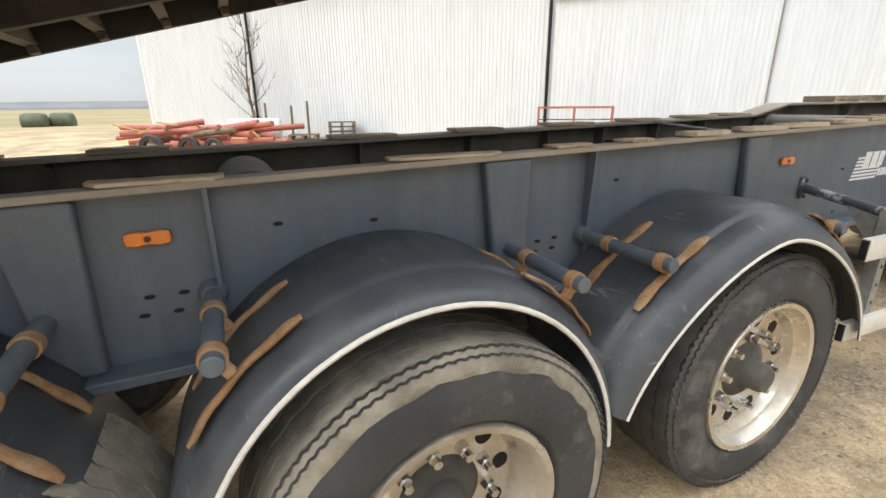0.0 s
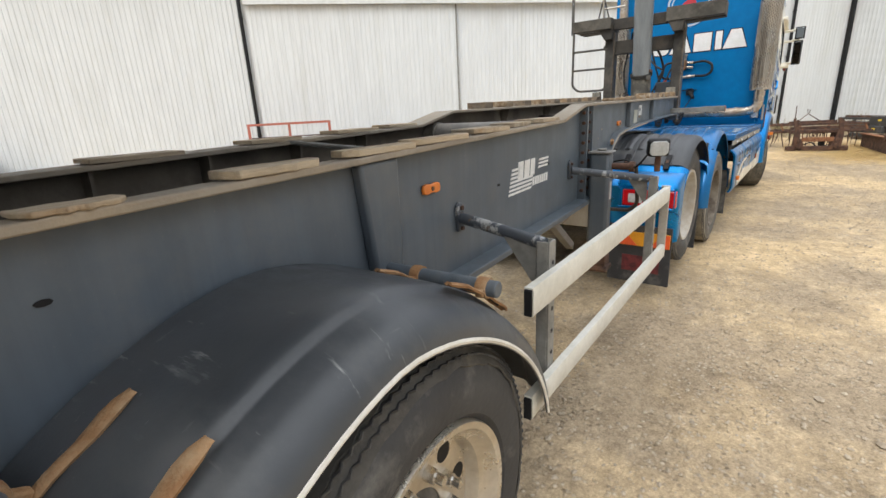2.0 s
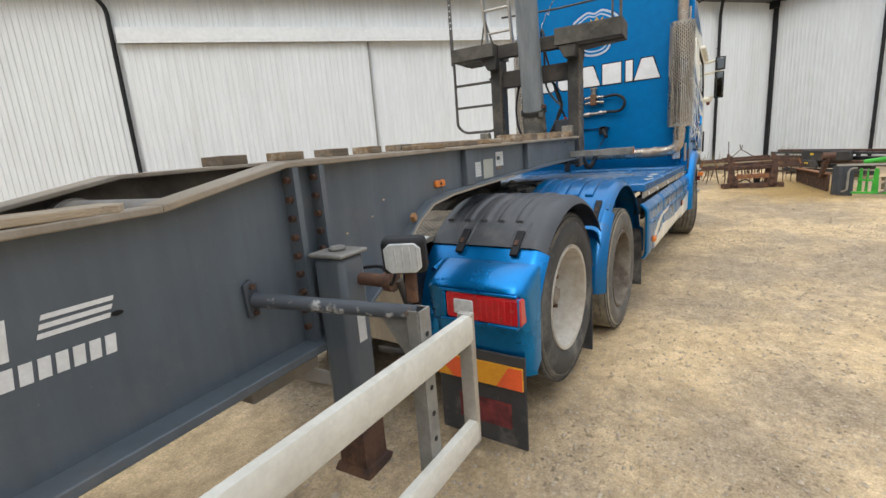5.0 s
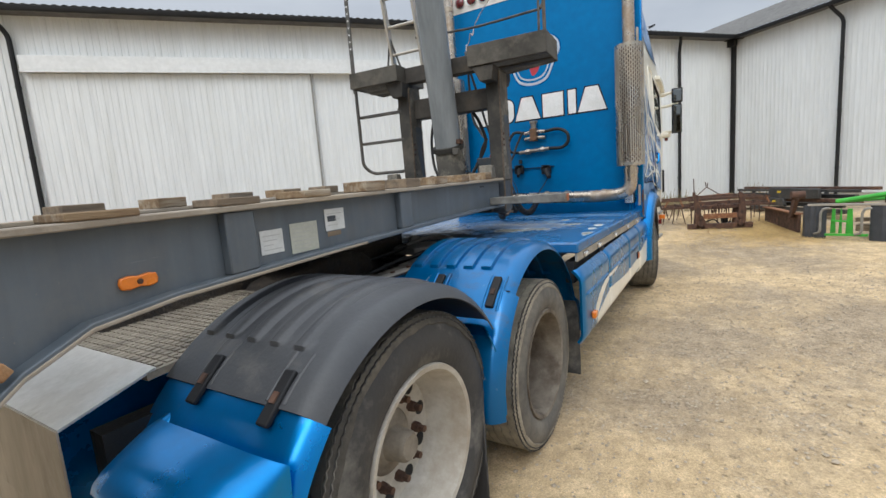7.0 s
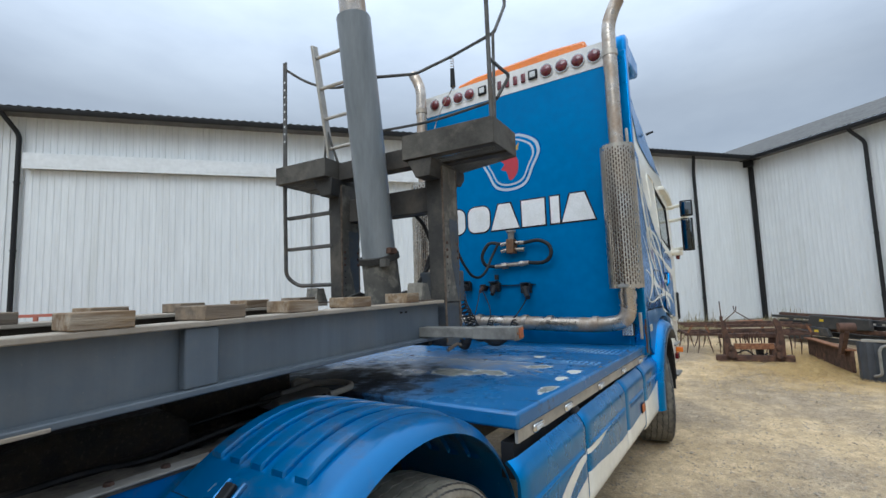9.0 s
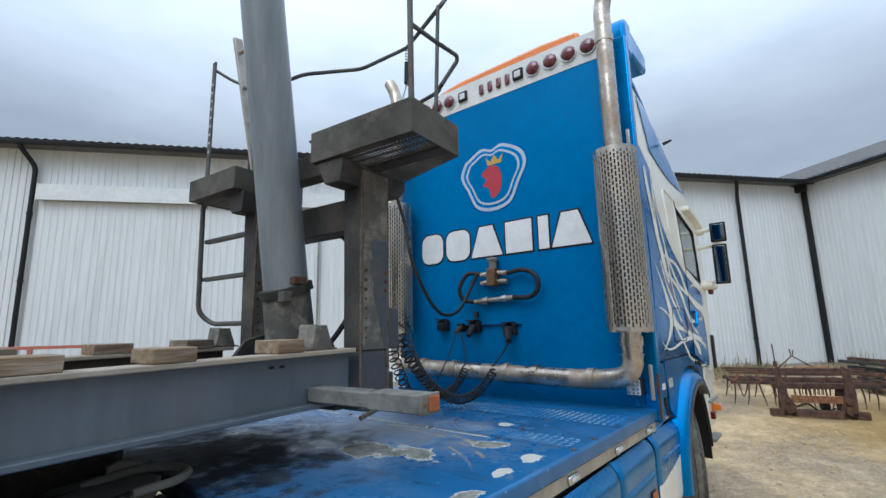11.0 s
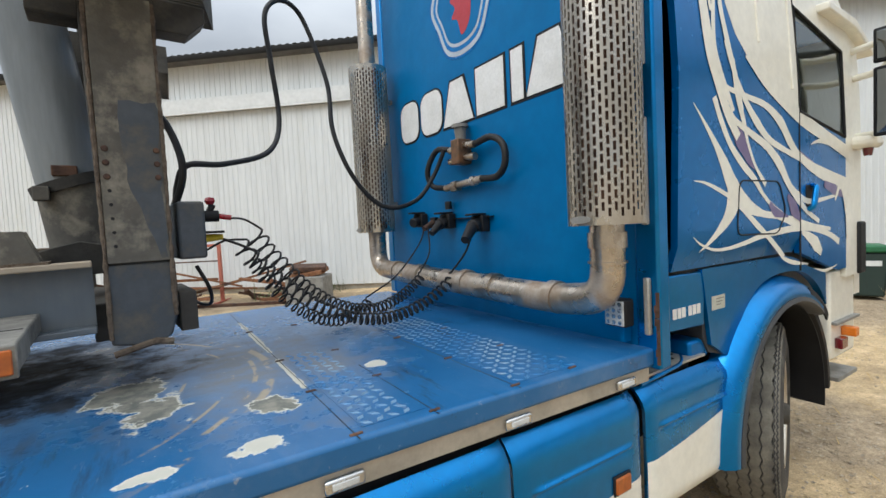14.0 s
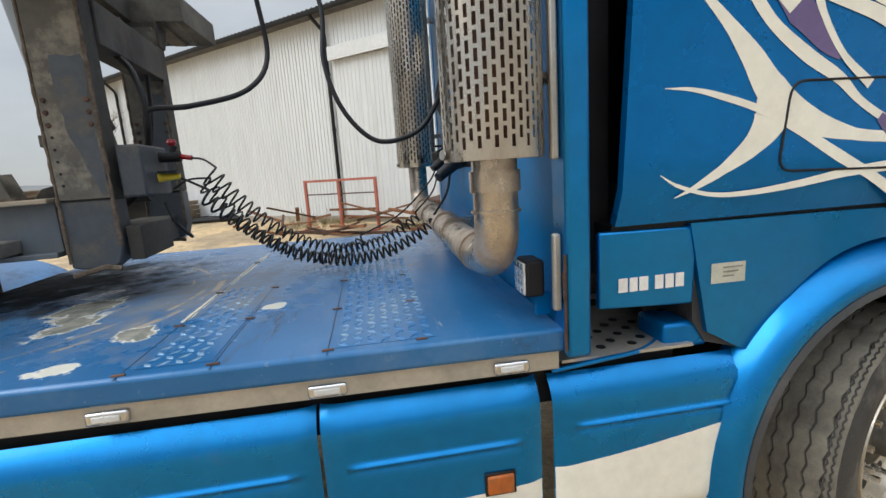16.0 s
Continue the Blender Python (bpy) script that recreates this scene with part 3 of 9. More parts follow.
def ground_material():
    """Sandy trodden gravel: smooth ochre lanes, coarse grey-brown stretches with pits and pebbles, straw, dry grass far away."""
    k = Kit("sandy_gravel")
    lane = k.step(k.noise(0.42, 6, 0.6, shift=(1.3, 0.4, 0)), 0.44, 0.57)
    col = k.mix(lane, (0.405, 0.325, 0.232), (0.62, 0.475, 0.295))
    col = k.mix(0.8, col, k.mix(k.step(k.noise(1.9, 8, 0.65), 0.33, 0.66), (0.72, 0.7, 0.67), (1.1, 1.09, 1.07)), "MULTIPLY")
    col = k.mix(0.8, col, k.mix(k.step(k.noise(7, 7, 0.7, shift=(8, 2, 0)), 0.3, 0.7), (0.66, 0.645, 0.62), (1.24, 1.235, 1.22)), "MULTIPLY")
    col = k.mix(k.step(lane, 0.0, 1.0, 0.85, 0.4), col, k.mix(k.step(k.noise(23, 7, 0.75), 0.3, 0.7), (0.6, 0.585, 0.56), (1.27, 1.26, 1.24)), "MULTIPLY")
    col = k.mix(0.75, col, k.mix(k.step(k.noise(85, 4, 0.75, shift=(4, 9, 0)), 0.3, 0.7), (0.62, 0.61, 0.59), (1.38, 1.38, 1.36)), "MULTIPLY")
    d, c = k.cells(40)
    sep = k.n.new("ShaderNodeSeparateColor")
    k.l.new(c, sep.inputs[0])
    pebble = k.math("MULTIPLY", k.step(d, 0.55, 0.25), k.step(sep.outputs[0], 0.62, 0.66))
    tone = k.mix(sep.outputs[1], (0.19, 0.145, 0.1), (0.58, 0.49, 0.37))
    cover = k.math("MULTIPLY", k.step(lane, 0.2, 0.9, 0.85, 0.2), k.step(k.noise(2.6, 5), 0.36, 0.56))
    col = k.mix(k.math("MULTIPLY", pebble, cover), col, tone)
    pit = k.math("MULTIPLY", k.step(k.noise(15, 5, 0.7, shift=(5, 5, 0)), 0.6, 0.68), k.step(k.noise(1.3, 4, shift=(2, 8, 0)), 0.42, 0.58))
    col = k.mix(k.math("MULTIPLY", pit, 0.45), col, (0.2, 0.16, 0.115))
    wob = k.math("MULTIPLY", k.math("SUBTRACT", k.noise(1.4, 7, 0.7), 0.5), 2.6)
    straw = k.math("MULTIPLY", k.step(k.oval(16.9, -0.95, 3.0, 1.25, wob), 0.1, 0.9), k.step(k.noise(30, 5, 0.8), 0.35, 0.6))
    col = k.mix(k.math("MULTIPLY", straw, 0.9), col, (0.66, 0.45, 0.18))
    ln = k.n.new("ShaderNodeVectorMath")
    ln.operation = "DISTANCE"
    ln.inputs[1].default_value = (6, 0, 0)
    k.l.new(k.co, ln.inputs[0])
    field = k.mix(k.step(k.noise(0.05, 6), 0.4, 0.6), (0.36, 0.28, 0.16), (0.24, 0.22, 0.12))
    col = k.mix(k.step(ln.outputs["Value"], 30.0, 55.0), col, field)
    k.l.new(col, k.b.inputs["Base Color"])
    k.b.inputs["Roughness"].default_value = 0.95
    k.b.inputs["Specular IOR Level"].default_value = 0.2
    fine = k.math("ADD", k.math("MULTIPLY", k.noise(70, 5, 0.7), 0.5), k.math("SUBTRACT", k.math("MULTIPLY", k.math("MULTIPLY", pebble, cover), 0.9), pit))
    k.l.new(k.bump(fine, 0.85, 0.012, k.bump(k.noise(6.0, 8, 0.65), 0.8, 0.035)), k.b.inputs["Normal"])
    return k.m


M["ground"] = ground_material()
M["trailer"], M["fender"], M["caked"], M["cover"], M["worn_tube"] = trailer_material(), fender_material(), caked_material(), cover_material(), worn_tube_material()
M["deck"] = deck_material()


# ---- mesh tools ----
class Mesh:
    """Collects vertices and faces; every shape is closed."""

    def __init__(self):
        self.v, self.f = [], []

    def add(self, vs, fs):
        k = len(self.v)
        self.v += [tuple(p) for p in vs]
        self.f += [tuple(i + k for i in q) for q in fs]
        return self

    def box(self, x0, x1, y0, y1, z0, z1, m=None):
        vs = [Vector((x, y, z)) for x in (x0, x1) for y in (y0, y1) for z in (z0, z1)]
        if m:
            vs = [m @ p for p in vs]
        return self.add(vs, [(0, 1, 3, 2), (4, 6, 7, 5), (0, 4, 5, 1), (2, 3, 7, 6), (0, 2, 6, 4), (1, 5, 7, 3)])

    def prism(self, pts, axis, a, b):
        """A polygon pulled along an axis: 'y' takes (x, z), 'x' takes (y, z), 'z' takes (x, y)."""
        put = {"y": lambda p, d: (p[0], d, p[1]), "x": lambda p, d: (d, p[0], p[1]), "z": lambda p, d: (p[0], p[1], d)}[axis]
        n = len(pts)
        vs = [put(p, a) for p in pts] + [put(p, b) for p in pts]
        fs = [tuple(range(n)), tuple(reversed(range(n, 2 * n)))] + [(i, i + n, (i + 1) % n + n, (i + 1) % n) for i in range(n)]
        return self.add(vs, fs)

    def cyl(self, p0, p1, r0, r1=None, seg=16):
        r1 = r0 if r1 is None else r1
        p0, p1 = Vector(p0), Vector(p1)
        q = (p1 - p0).to_track_quat("Z", "Y")
        vs = []
        for p, r in ((p0, r0), (p1, r1)):
            vs += [p + q @ Vector((r * math.cos(2 * math.pi * i / seg), r * math.sin(2 * math.pi * i / seg), 0)) for i in range(seg)]
        fs = [tuple(reversed(range(seg))), tuple(range(seg, 2 * seg))] + [(i, (i + 1) % seg, (i + 1) % seg + seg, i + seg) for i in range(seg)]
        return self.add(vs, fs)

    def tube(self, path, r, seg=10, closed=False):
        """A round bar along a path of points."""
        path = [Vector(p) for p in path]
        n = len(path)
        vs, up = [], None
        for i, p in enumerate(path):
            d = (path[(i + 1) % n if closed else min(i + 1, n - 1)] - path[i - 1 if closed or i else 0]).normalized()
            if up is None:
                up = d.orthogonal().normalized()
            up = (up - d * up.dot(d)).normalized()
            side = d.cross(up)
            rr = r[i] if isinstance(r, (list, tuple)) else r
            vs += [p + rr * (math.cos(2 * math.pi * k / seg) * up + math.sin(2 * math.pi * k / seg) * side) for k in range(seg)]
        fs = []
        for i in range(n if closed else n - 1):
            j = (i + 1) % n
            fs += [(i * seg + k, i * seg + (k + 1) % seg, j * seg + (k + 1) % seg, j * seg + k) for k in range(seg)]
        if not closed:
            fs += [tuple(reversed(range(seg))), tuple(range((n - 1) * seg, n * seg))]
        return self.add(vs, fs)

    def spin(self, profile, centre, seg=48, a0=0.0, a1=360.0, axis="y"):
        """A profile of (radius, along) turned about the axis through centre; a full turn with the profile's ends joined."""
        full = abs(a1 - a0) >= 359.9
        cx, cy, cz = centre
        steps = seg if full else seg + 1
        n, vs = len(profile), []
        for s in range(steps):
            a = radians(a0 + (a1 - a0) * s / seg)
            for r, w in profile:
                if axis == "y":
                    vs.append((cx + r * math.cos(a), cy + w, cz + r * math.sin(a)))
                elif axis == "z":
                    vs.append((cx + r * math.cos(a), cy + r * math.sin(a), cz + w))
                else:
                    vs.append((cx + w, cy + r * math.cos(a), cz + r * math.sin(a)))
        fs = []
        for s in range(seg):
            t = (s + 1) % steps
            for i in range(n):
                j = (i + 1) % n
                fs.append((s * n + i, s * n + j, t * n + j, t * n + i))
        if not full:
            fs += [tuple(range(n)), tuple(reversed(range((steps - 1) * n, steps * n)))]
        return self.add(vs, fs)

    def sheet(self, grid, thick):
        """A surface given as rows of points, thickened along its own normals."""
        rows, cols = len(grid), len(grid[0])
        P = [[Vector(p) for p in row] for row in grid]
        vs, back = [], []
        for i in range(rows):
            for j in range(cols):
                du = P[min(i + 1, rows - 1)][j] - P[max(i - 1, 0)][j]
                dv = P[i][min(j + 1, cols - 1)] - P[i][max(j - 1, 0)]
                nn = du.cross(dv)
                nn = nn.normalized() if nn.length > 1e-9 else Vector((0, 0, 1))
                vs.append(P[i][j]); back.append(P[i][j] - thick * nn)
        N = rows * cols
        fs = []
        for i in range(rows - 1):
            for j in range(cols - 1):
                a, b, c, d = i * cols + j, i * cols + j + 1, (i + 1) * cols + j + 1, (i + 1) * cols + j
                fs += [(a, d, c, b), (a + N, b + N, c + N, d + N)]
        for i in range(rows - 1):
            a, d = i * cols, (i + 1) * cols
            fs.append((a, a + N, d + N, d))
            a, d = i * cols + cols - 1, (i + 1) * cols + cols - 1
            fs.append((a, d, d + N, a + N))
        for j in range(cols - 1):
            fs.append((j, j + 1, j + 1 + N, j + N))
            a = (rows - 1) * cols + j
            fs.append((a, a + N, a + 1 + N, a + 1))
        return self.add(vs + back, fs)


def build(name, mesh, material, bevel=0.0, smooth=35.0):
    me = bpy.data.meshes.new(name)
    me.from_pydata(mesh.v, [], mesh.f)
    bm = bmesh.new()
    bm.from_mesh(me)
    bmesh.ops.recalc_face_normals(bm, faces=bm.faces)
    bm.to_mesh(me)
    bm.free()
    me.materials.append(material)
    if smooth:
        me.shade_smooth()
        me.set_sharp_from_angle(angle=radians(smooth))
    ob = new(name, me)
    if bevel:
        md = ob.modifiers.new("bevel", "BEVEL")
        md.width, md.segments, md.limit_method, md.angle_limit = bevel, 2, "ANGLE", radians(40)
    return ob


def part(name, mesh, material, parent, label="", bevel=0.0, smooth=35.0):
    ob = build(name, mesh, material, bevel, smooth)
    ob.parent = parent
    return tagged(ob, label)


def thing(name, m, label, category, group="", kind=""):
    ob = new(name)
    ob.empty_display_size = 0.2
    ob.matrix_world = m
    return tagged(ob, label, category, group, kind)


def twin(ob, parent, m=None):
    """Another object on the same mesh, under the same or another parent."""
    o = new(ob.name.split(".")[0], ob.data)
    o.parent = parent
    if m is not None:
        o.matrix_basis = m
    for md in ob.modifiers:
        c = o.modifiers.new(md.name, md.type)
        c.width, c.segments, c.limit_method, c.angle_limit = md.width, md.segments, md.limit_method, md.angle_limit
    return o


def arc(cx, cz, r, a0, a1, n):
    return [(cx + r * math.cos(radians(a0 + (a1 - a0) * i / n)), cz + r * math.sin(radians(a0 + (a1 - a0) * i / n))) for i in range(n + 1)]


def bent(points, r=0.1, n=5):
    """A path with its inner corners rounded."""
    pts = [Vector(p) for p in points]
    out = [pts[0]]
    for a, b, c in zip(pts, pts[1:], pts[2:]):
        d0, d1 = (a - b), (c - b)
        k = min(r, d0.length * 0.45, d1.length * 0.45)
        p0, p1 = b + d0.normalized() * k, b + d1.normalized() * k
        out += [(1 - t) ** 2 * p0 + 2 * t * (1 - t) * b + t * t * p1 for t in [i / n for i in range(n + 1)]]
    return out + [pts[-1]]


def spline(points, n=8):
    """A smooth path through all the points."""
    p = [Vector(q) for q in points]
    p = [p[0] * 2 - p[1]] + p + [p[-1] * 2 - p[-2]]
    out = []
    for i in range(1, len(p) - 2):
        for k in range(n):
            t = k / n
            out.append(0.5 * ((2 * p[i]) + (p[i + 1] - p[i - 1]) * t + (2 * p[i - 1] - 5 * p[i] + 4 * p[i + 1] - p[i + 2]) * t * t + (3 * p[i] - p[i - 1] - 3 * p[i + 1] + p[i + 2]) * t ** 3))
    return out + [p[-2]]


# ---- ground ----
def ground_height(x, y):
    """Level yard, rising a little towards the building."""
    d = (x - 8.95) * 0.649 + (y - 13.35) * 0.760
    return 0.1 * max(0.0, min(1.0, (x - 12.0) / 4.0)) + 0.28 * max(0.0, min(1.0, (d + 7.0) / 6.5)) ** 1.5 + 0.012 * noise.noise((x * 0.5, y * 0.5, 0)) + 0.006 * noise.noise((x * 1.9, y * 1.9, 3))


def make_ground():
    g = Mesh()
    xs = [-900, -400, -150, -80, -50, -35, -25, -18] + [-12 + 0.5 * i for i in range(85)] + [32, 36, 42, 50, 70, 120, 300, 900]
    ys = [-900, -300, -100, -50, -30, -20, -14] + [-10 + 0.5 * i for i in range(61)] + [22, 25, 30, 36, 45, 60, 90, 150, 300, 900]
    n = len(ys)
    vs = [(x, y, ground_height(x, y)) for x in xs for y in ys]
    fs = [(i * n + j, (i + 1) * n + j, (i + 1) * n + j + 1, i * n + j + 1) for i in range(len(xs) - 1) for j in range(n - 1)]
    g.add(vs, fs)
    return tagged(build("ground", g, M["ground"], smooth=180), "sandy trodden gravel yard running out into dry fields", "ground", kind="structure")


make_ground()

# ---- the white sheet-metal building, two wings that meet in an inner corner ----
WALL = pose(8.95, 13.35, 0, 0, 0, -40.5)      # x runs along the long wing, -y looks at the yard
WING = Matrix.Translation(WALL @ Vector((21.15, 0, 0))) @ pose(0, 0, 0, 0, 0, -130.5)


def ribbed(mesh, x0, x1, z0, z1, y, pitch=0.135, depth=0.014):
    """A trapezoid-ribbed steel sheet standing in the plane y."""
    prof, x = [], x0
    while x < x1 - 1e-6:
        for dx, d in ((0.0, 0.0), (0.54, 0.0), (0.62, depth), (0.92, depth)):
            if x + dx * pitch < x1:
                prof.append((x + dx * pitch, y - d))
        x += pitch
    prof.append((x1, y))
    mesh.sheet([[(px, py, z0) for px, py in prof], [(px, py, z1) for px, py in prof]], -0.004)
    return mesh


def wall_part(name, x0, x1, z0, z1, y, parent, pitch=0.135, depth=0.014, label=""):
    return part(name, ribbed(Mesh(), x0, x1, z0, z1, y, pitch, depth), M["wall"], parent, label, smooth=20)


def downpipe(parent, x, y, z0, z1, reach=0.35, r=0.05):
    p = Mesh().tube(bent([(x - 0.22, y - reach, z1), (x - 0.2, y - reach, z1 - 0.12), (x, y - 0.1, z1 - 0.5), (x, y - 0.1, z0)], 0.12), r, 12)
    for z in (z0 + 0.9, z0 + 2.6, z0 + 4.1):
        p.cyl((x, y - 0.1, z), (x, y - 0.1, z + 0.04), r + 0.012, seg=12)
        p.box(x - 0.015, x + 0.015, y - 0.1, y, z, z + 0.03)
    return part("downpipe", p, M["gutter"], parent, "black downpipe with swan neck")


def wing(name, m, x0, x1, doors, pipes, label, corner=False):
    root = tagged(thing(name, m, label, "wall"), kind="structure")
    ends = [x0]
    for d0, d1 in doors:
        ends += [d0, d1]
    ends.append(x1)
    for a, b in zip(ends[0::2], ends[1::2]):
        x = a
        while x < b - 0.05:               # single sheets, each a metre and a bit wide
            e_ = min(x + 1.08, b)
            wall_part("cladding_sheet", x, e_, 0.46, 5.98, -0.002 * (int(x * 10) % 2), root, depth=0.007 if corner or x > 6.0 else 0.014)
            x = e_
    part("plinth", Mesh().box(x0, x1, 0.0, 0.25, -0.3, 0.45), M["concrete"], root)
    part("backing", Mesh().box(x0, x1, 0.03, 0.2, 0.45, 6.0), M["wall_trim"], root)
    # roof: ribbed sheet over a dark eave
    roof = Mesh()
    prof, x = [], x0 - (9.0 if corner else 0.1)
    while x < x1 + 0.1:
        prof += [(x, 0.0), (x + 0.05, 0.022), (x + 0.09, 0.022), (x + 0.14, 0.0)]
        x += 0.18
    deep, rise = (8.0, 9.15) if corner else (9.0, 8.6)
    roof.sheet([[(px, -0.42, 6.03 + pz) for px, pz in prof], [(px, deep, rise + pz) for px, pz in prof]], 0.006)
    part("roof", roof, M["eave"], root, "grey ribbed roof sheet", smooth=20)
    part("soffit", Mesh().box(x0, x1, -0.36, 0.02, 5.94, 5.98), M["eave"], root)
    gut = Mesh().prism([(-0.44, 6.02), (-0.44, 5.95), (-0.42, 5.91), (-0.38, 5.91), (-0.36, 5.95), (-0.36, 6.02), (-0.37, 6.02), (-0.37, 5.96), (-0.39, 5.93), (-0.41, 5.93), (-0.43, 5.96), (-0.43, 6.02)], "x", x0, x1)
    part("gutter", gut, M["gutter"], root)
    for px in pipes:
        downpipe(root, px, 0.0, 0.3, 6.0)
    return root


long_wing = wing("wall_north", WALL, -17.5, 21.15, [(0.12, 6.15)], [-11.65, -0.02, 18.55], "long white ribbed sheet-metal wall with a wide sliding door")
side_wing = wing("wall_east", WING, 0.0, 26.0, [(5.2, 11.5)], [3.55, 12.5], "white ribbed sheet-metal wing wall of the same shed", True)
part("corner_duct", Mesh().box(0.02, 0.16, -0.1, 0.0, 0.3, 5.9), M["gutter"], side_wing, "wide black rainwater duct in the inner corner", bevel=0.01)
part("corner_outlet", Mesh().box(-0.1, 0.3, -0.3, -0.14, 5.72, 5.94), M["gutter"], side_wing, bevel=0.02)
part("gable_end", Mesh().box(-17.65, -17.5, -0.02, 12.0, -0.3, 6.0), M["wall_trim"], long_wing)


def sliding_door(parent, x0, x1, n):
    root = new("sliding_door")
    root.parent = parent
    tagged(root, "closed white ribbed sliding shed door")
    w_ = (x1 - x0) / n
    for i in range(n):
        part("door_sheet", ribbed(Mesh(), x0 + i * w_, x0 + (i + 1) * w_, 0.42, 4.72, -0.06, depth=0.009), M["wall"], root, smooth=20)
    part("door_core", Mesh().box(x0 + 0.01, x1 - 0.01, -0.05, 0.03, 0.42, 4.72), M["wall_trim"], root)
    part("edge_strip", Mesh().box(x1 - 0.005, x1 + 0.035, -0.09, 0.0, 0.42, 4.72), M["galv"], root)
    return root


sliding_door(long_wing, 0.12, 6.15, 6)
part("door_head_sheet", ribbed(Mesh(), 0.12, 6.15, 4.7, 5.98, 0.0), M["wall"], long_wing, smooth=20)
head = Mesh().box(0.1, 14.2, -0.2, 0.02, 4.78, 5.08)
head.box(0.1, 14.2, -0.2, -0.17, 4.72, 4.78)
part("track_cover", head, M["wall_trim"], long_wing, "white folded cover over the door track", bevel=0.006)
sliding_door(side_wing, 5.2, 11.5, 6)
part("door_head_sheet", ribbed(Mesh(), 5.2, 11.5, 4.7, 5.98, 0.0), M["wall"], side_wing, smooth=20)
part("track_cover", Mesh().box(4.8, 18.0, -0.2, 0.02, 4.72, 5.08), M["wall_trim"], side_wing, bevel=0.006)

# far hills behind the field
hills = Mesh()
ring = [(math.cos(radians(a)), math.sin(radians(a)), 9 + 7 * noise.noise((a * 0.06, 0, 0)) + 3 * noise.noise((a * 0.3, 5, 0))) for a in range(60, 200, 2)]
hills.sheet([[(600 * c, 600 * s, -2) for c, s, h in ring], [(640 * c, 640 * s, h) for c, s, h in ring]], 2.0)
tagged(build("backdrop", hills, mat("far_hills", (0.2, 0.2, 0.2), (0.16, 0.165, 0.17), 1.0, scale=0.02), smooth=180), "low hazy hills on the horizon", "hills", kind="structure")

# ---- the trailer: x forward along it, y = 0 at the outer face of the near beam, z up ----
TRAILER = pose(0, 1.331, 0, 0, 0, 3.93)
trailer = thing("container_trailer", TRAILER, "dark blue-grey tipping container trailer with dusty steel beams, three axles", "trailer")


def z_top(x):
    if x < 3.75:
        return 1.425 + 0.023 * x
    if x < 4.16:
        return 1.511 + (x - 3.75) / 0.41 * 0.082
    return 1.593 + 0.011 * (x - 4.16)


def z_bottom(x):
    pts = [(-3.6, 0.945), (4.28, 0.985), (4.43, 0.99), (4.69, 1.125), (4.92, 1.3), (5.07, 1.368), (5.3, 1.392), (6.0, 1.41), (7.0, 1.428), (8.0, 1.435), (8.58, 1.435)]
    for (a, za), (b, zb) in zip(pts, pts[1:]):
        if x <= b:
            return za + (zb - za) * (x - a) / (b - a)
    return pts[-1][1]


BEAM_X = [-3.6, -2.0, -0.5, 0.5, 1.5, 2.5, 3.2, 3.75, 4.16, 4.28, 4.43, 4.56, 4.69, 4.81, 4.92, 5.0, 5.07, 5.3, 6.0, 7.0, 8.0, 8.31]


def strip(mesh, xs, zf, t, y0, y1):
    """A flange: a bar of thickness t that follows a height."""
    vs = []
    for x in xs:
        z = zf(x)
        vs += [(x, y0, z), (x, y1, z), (x, y1, z + t), (x, y0, z + t)]
    n = len(xs)
    fs = [(0, 1, 2, 3), tuple(4 * (n - 1) + k for k in (3, 2, 1, 0))]
    for i in range(n - 1):
        a, b = 4 * i, 4 * i + 4
        fs += [(a + k, b + k, b + (k + 1) % 4, a + (k + 1) % 4) for k in range(4)]
    return mesh.add(vs, fs)


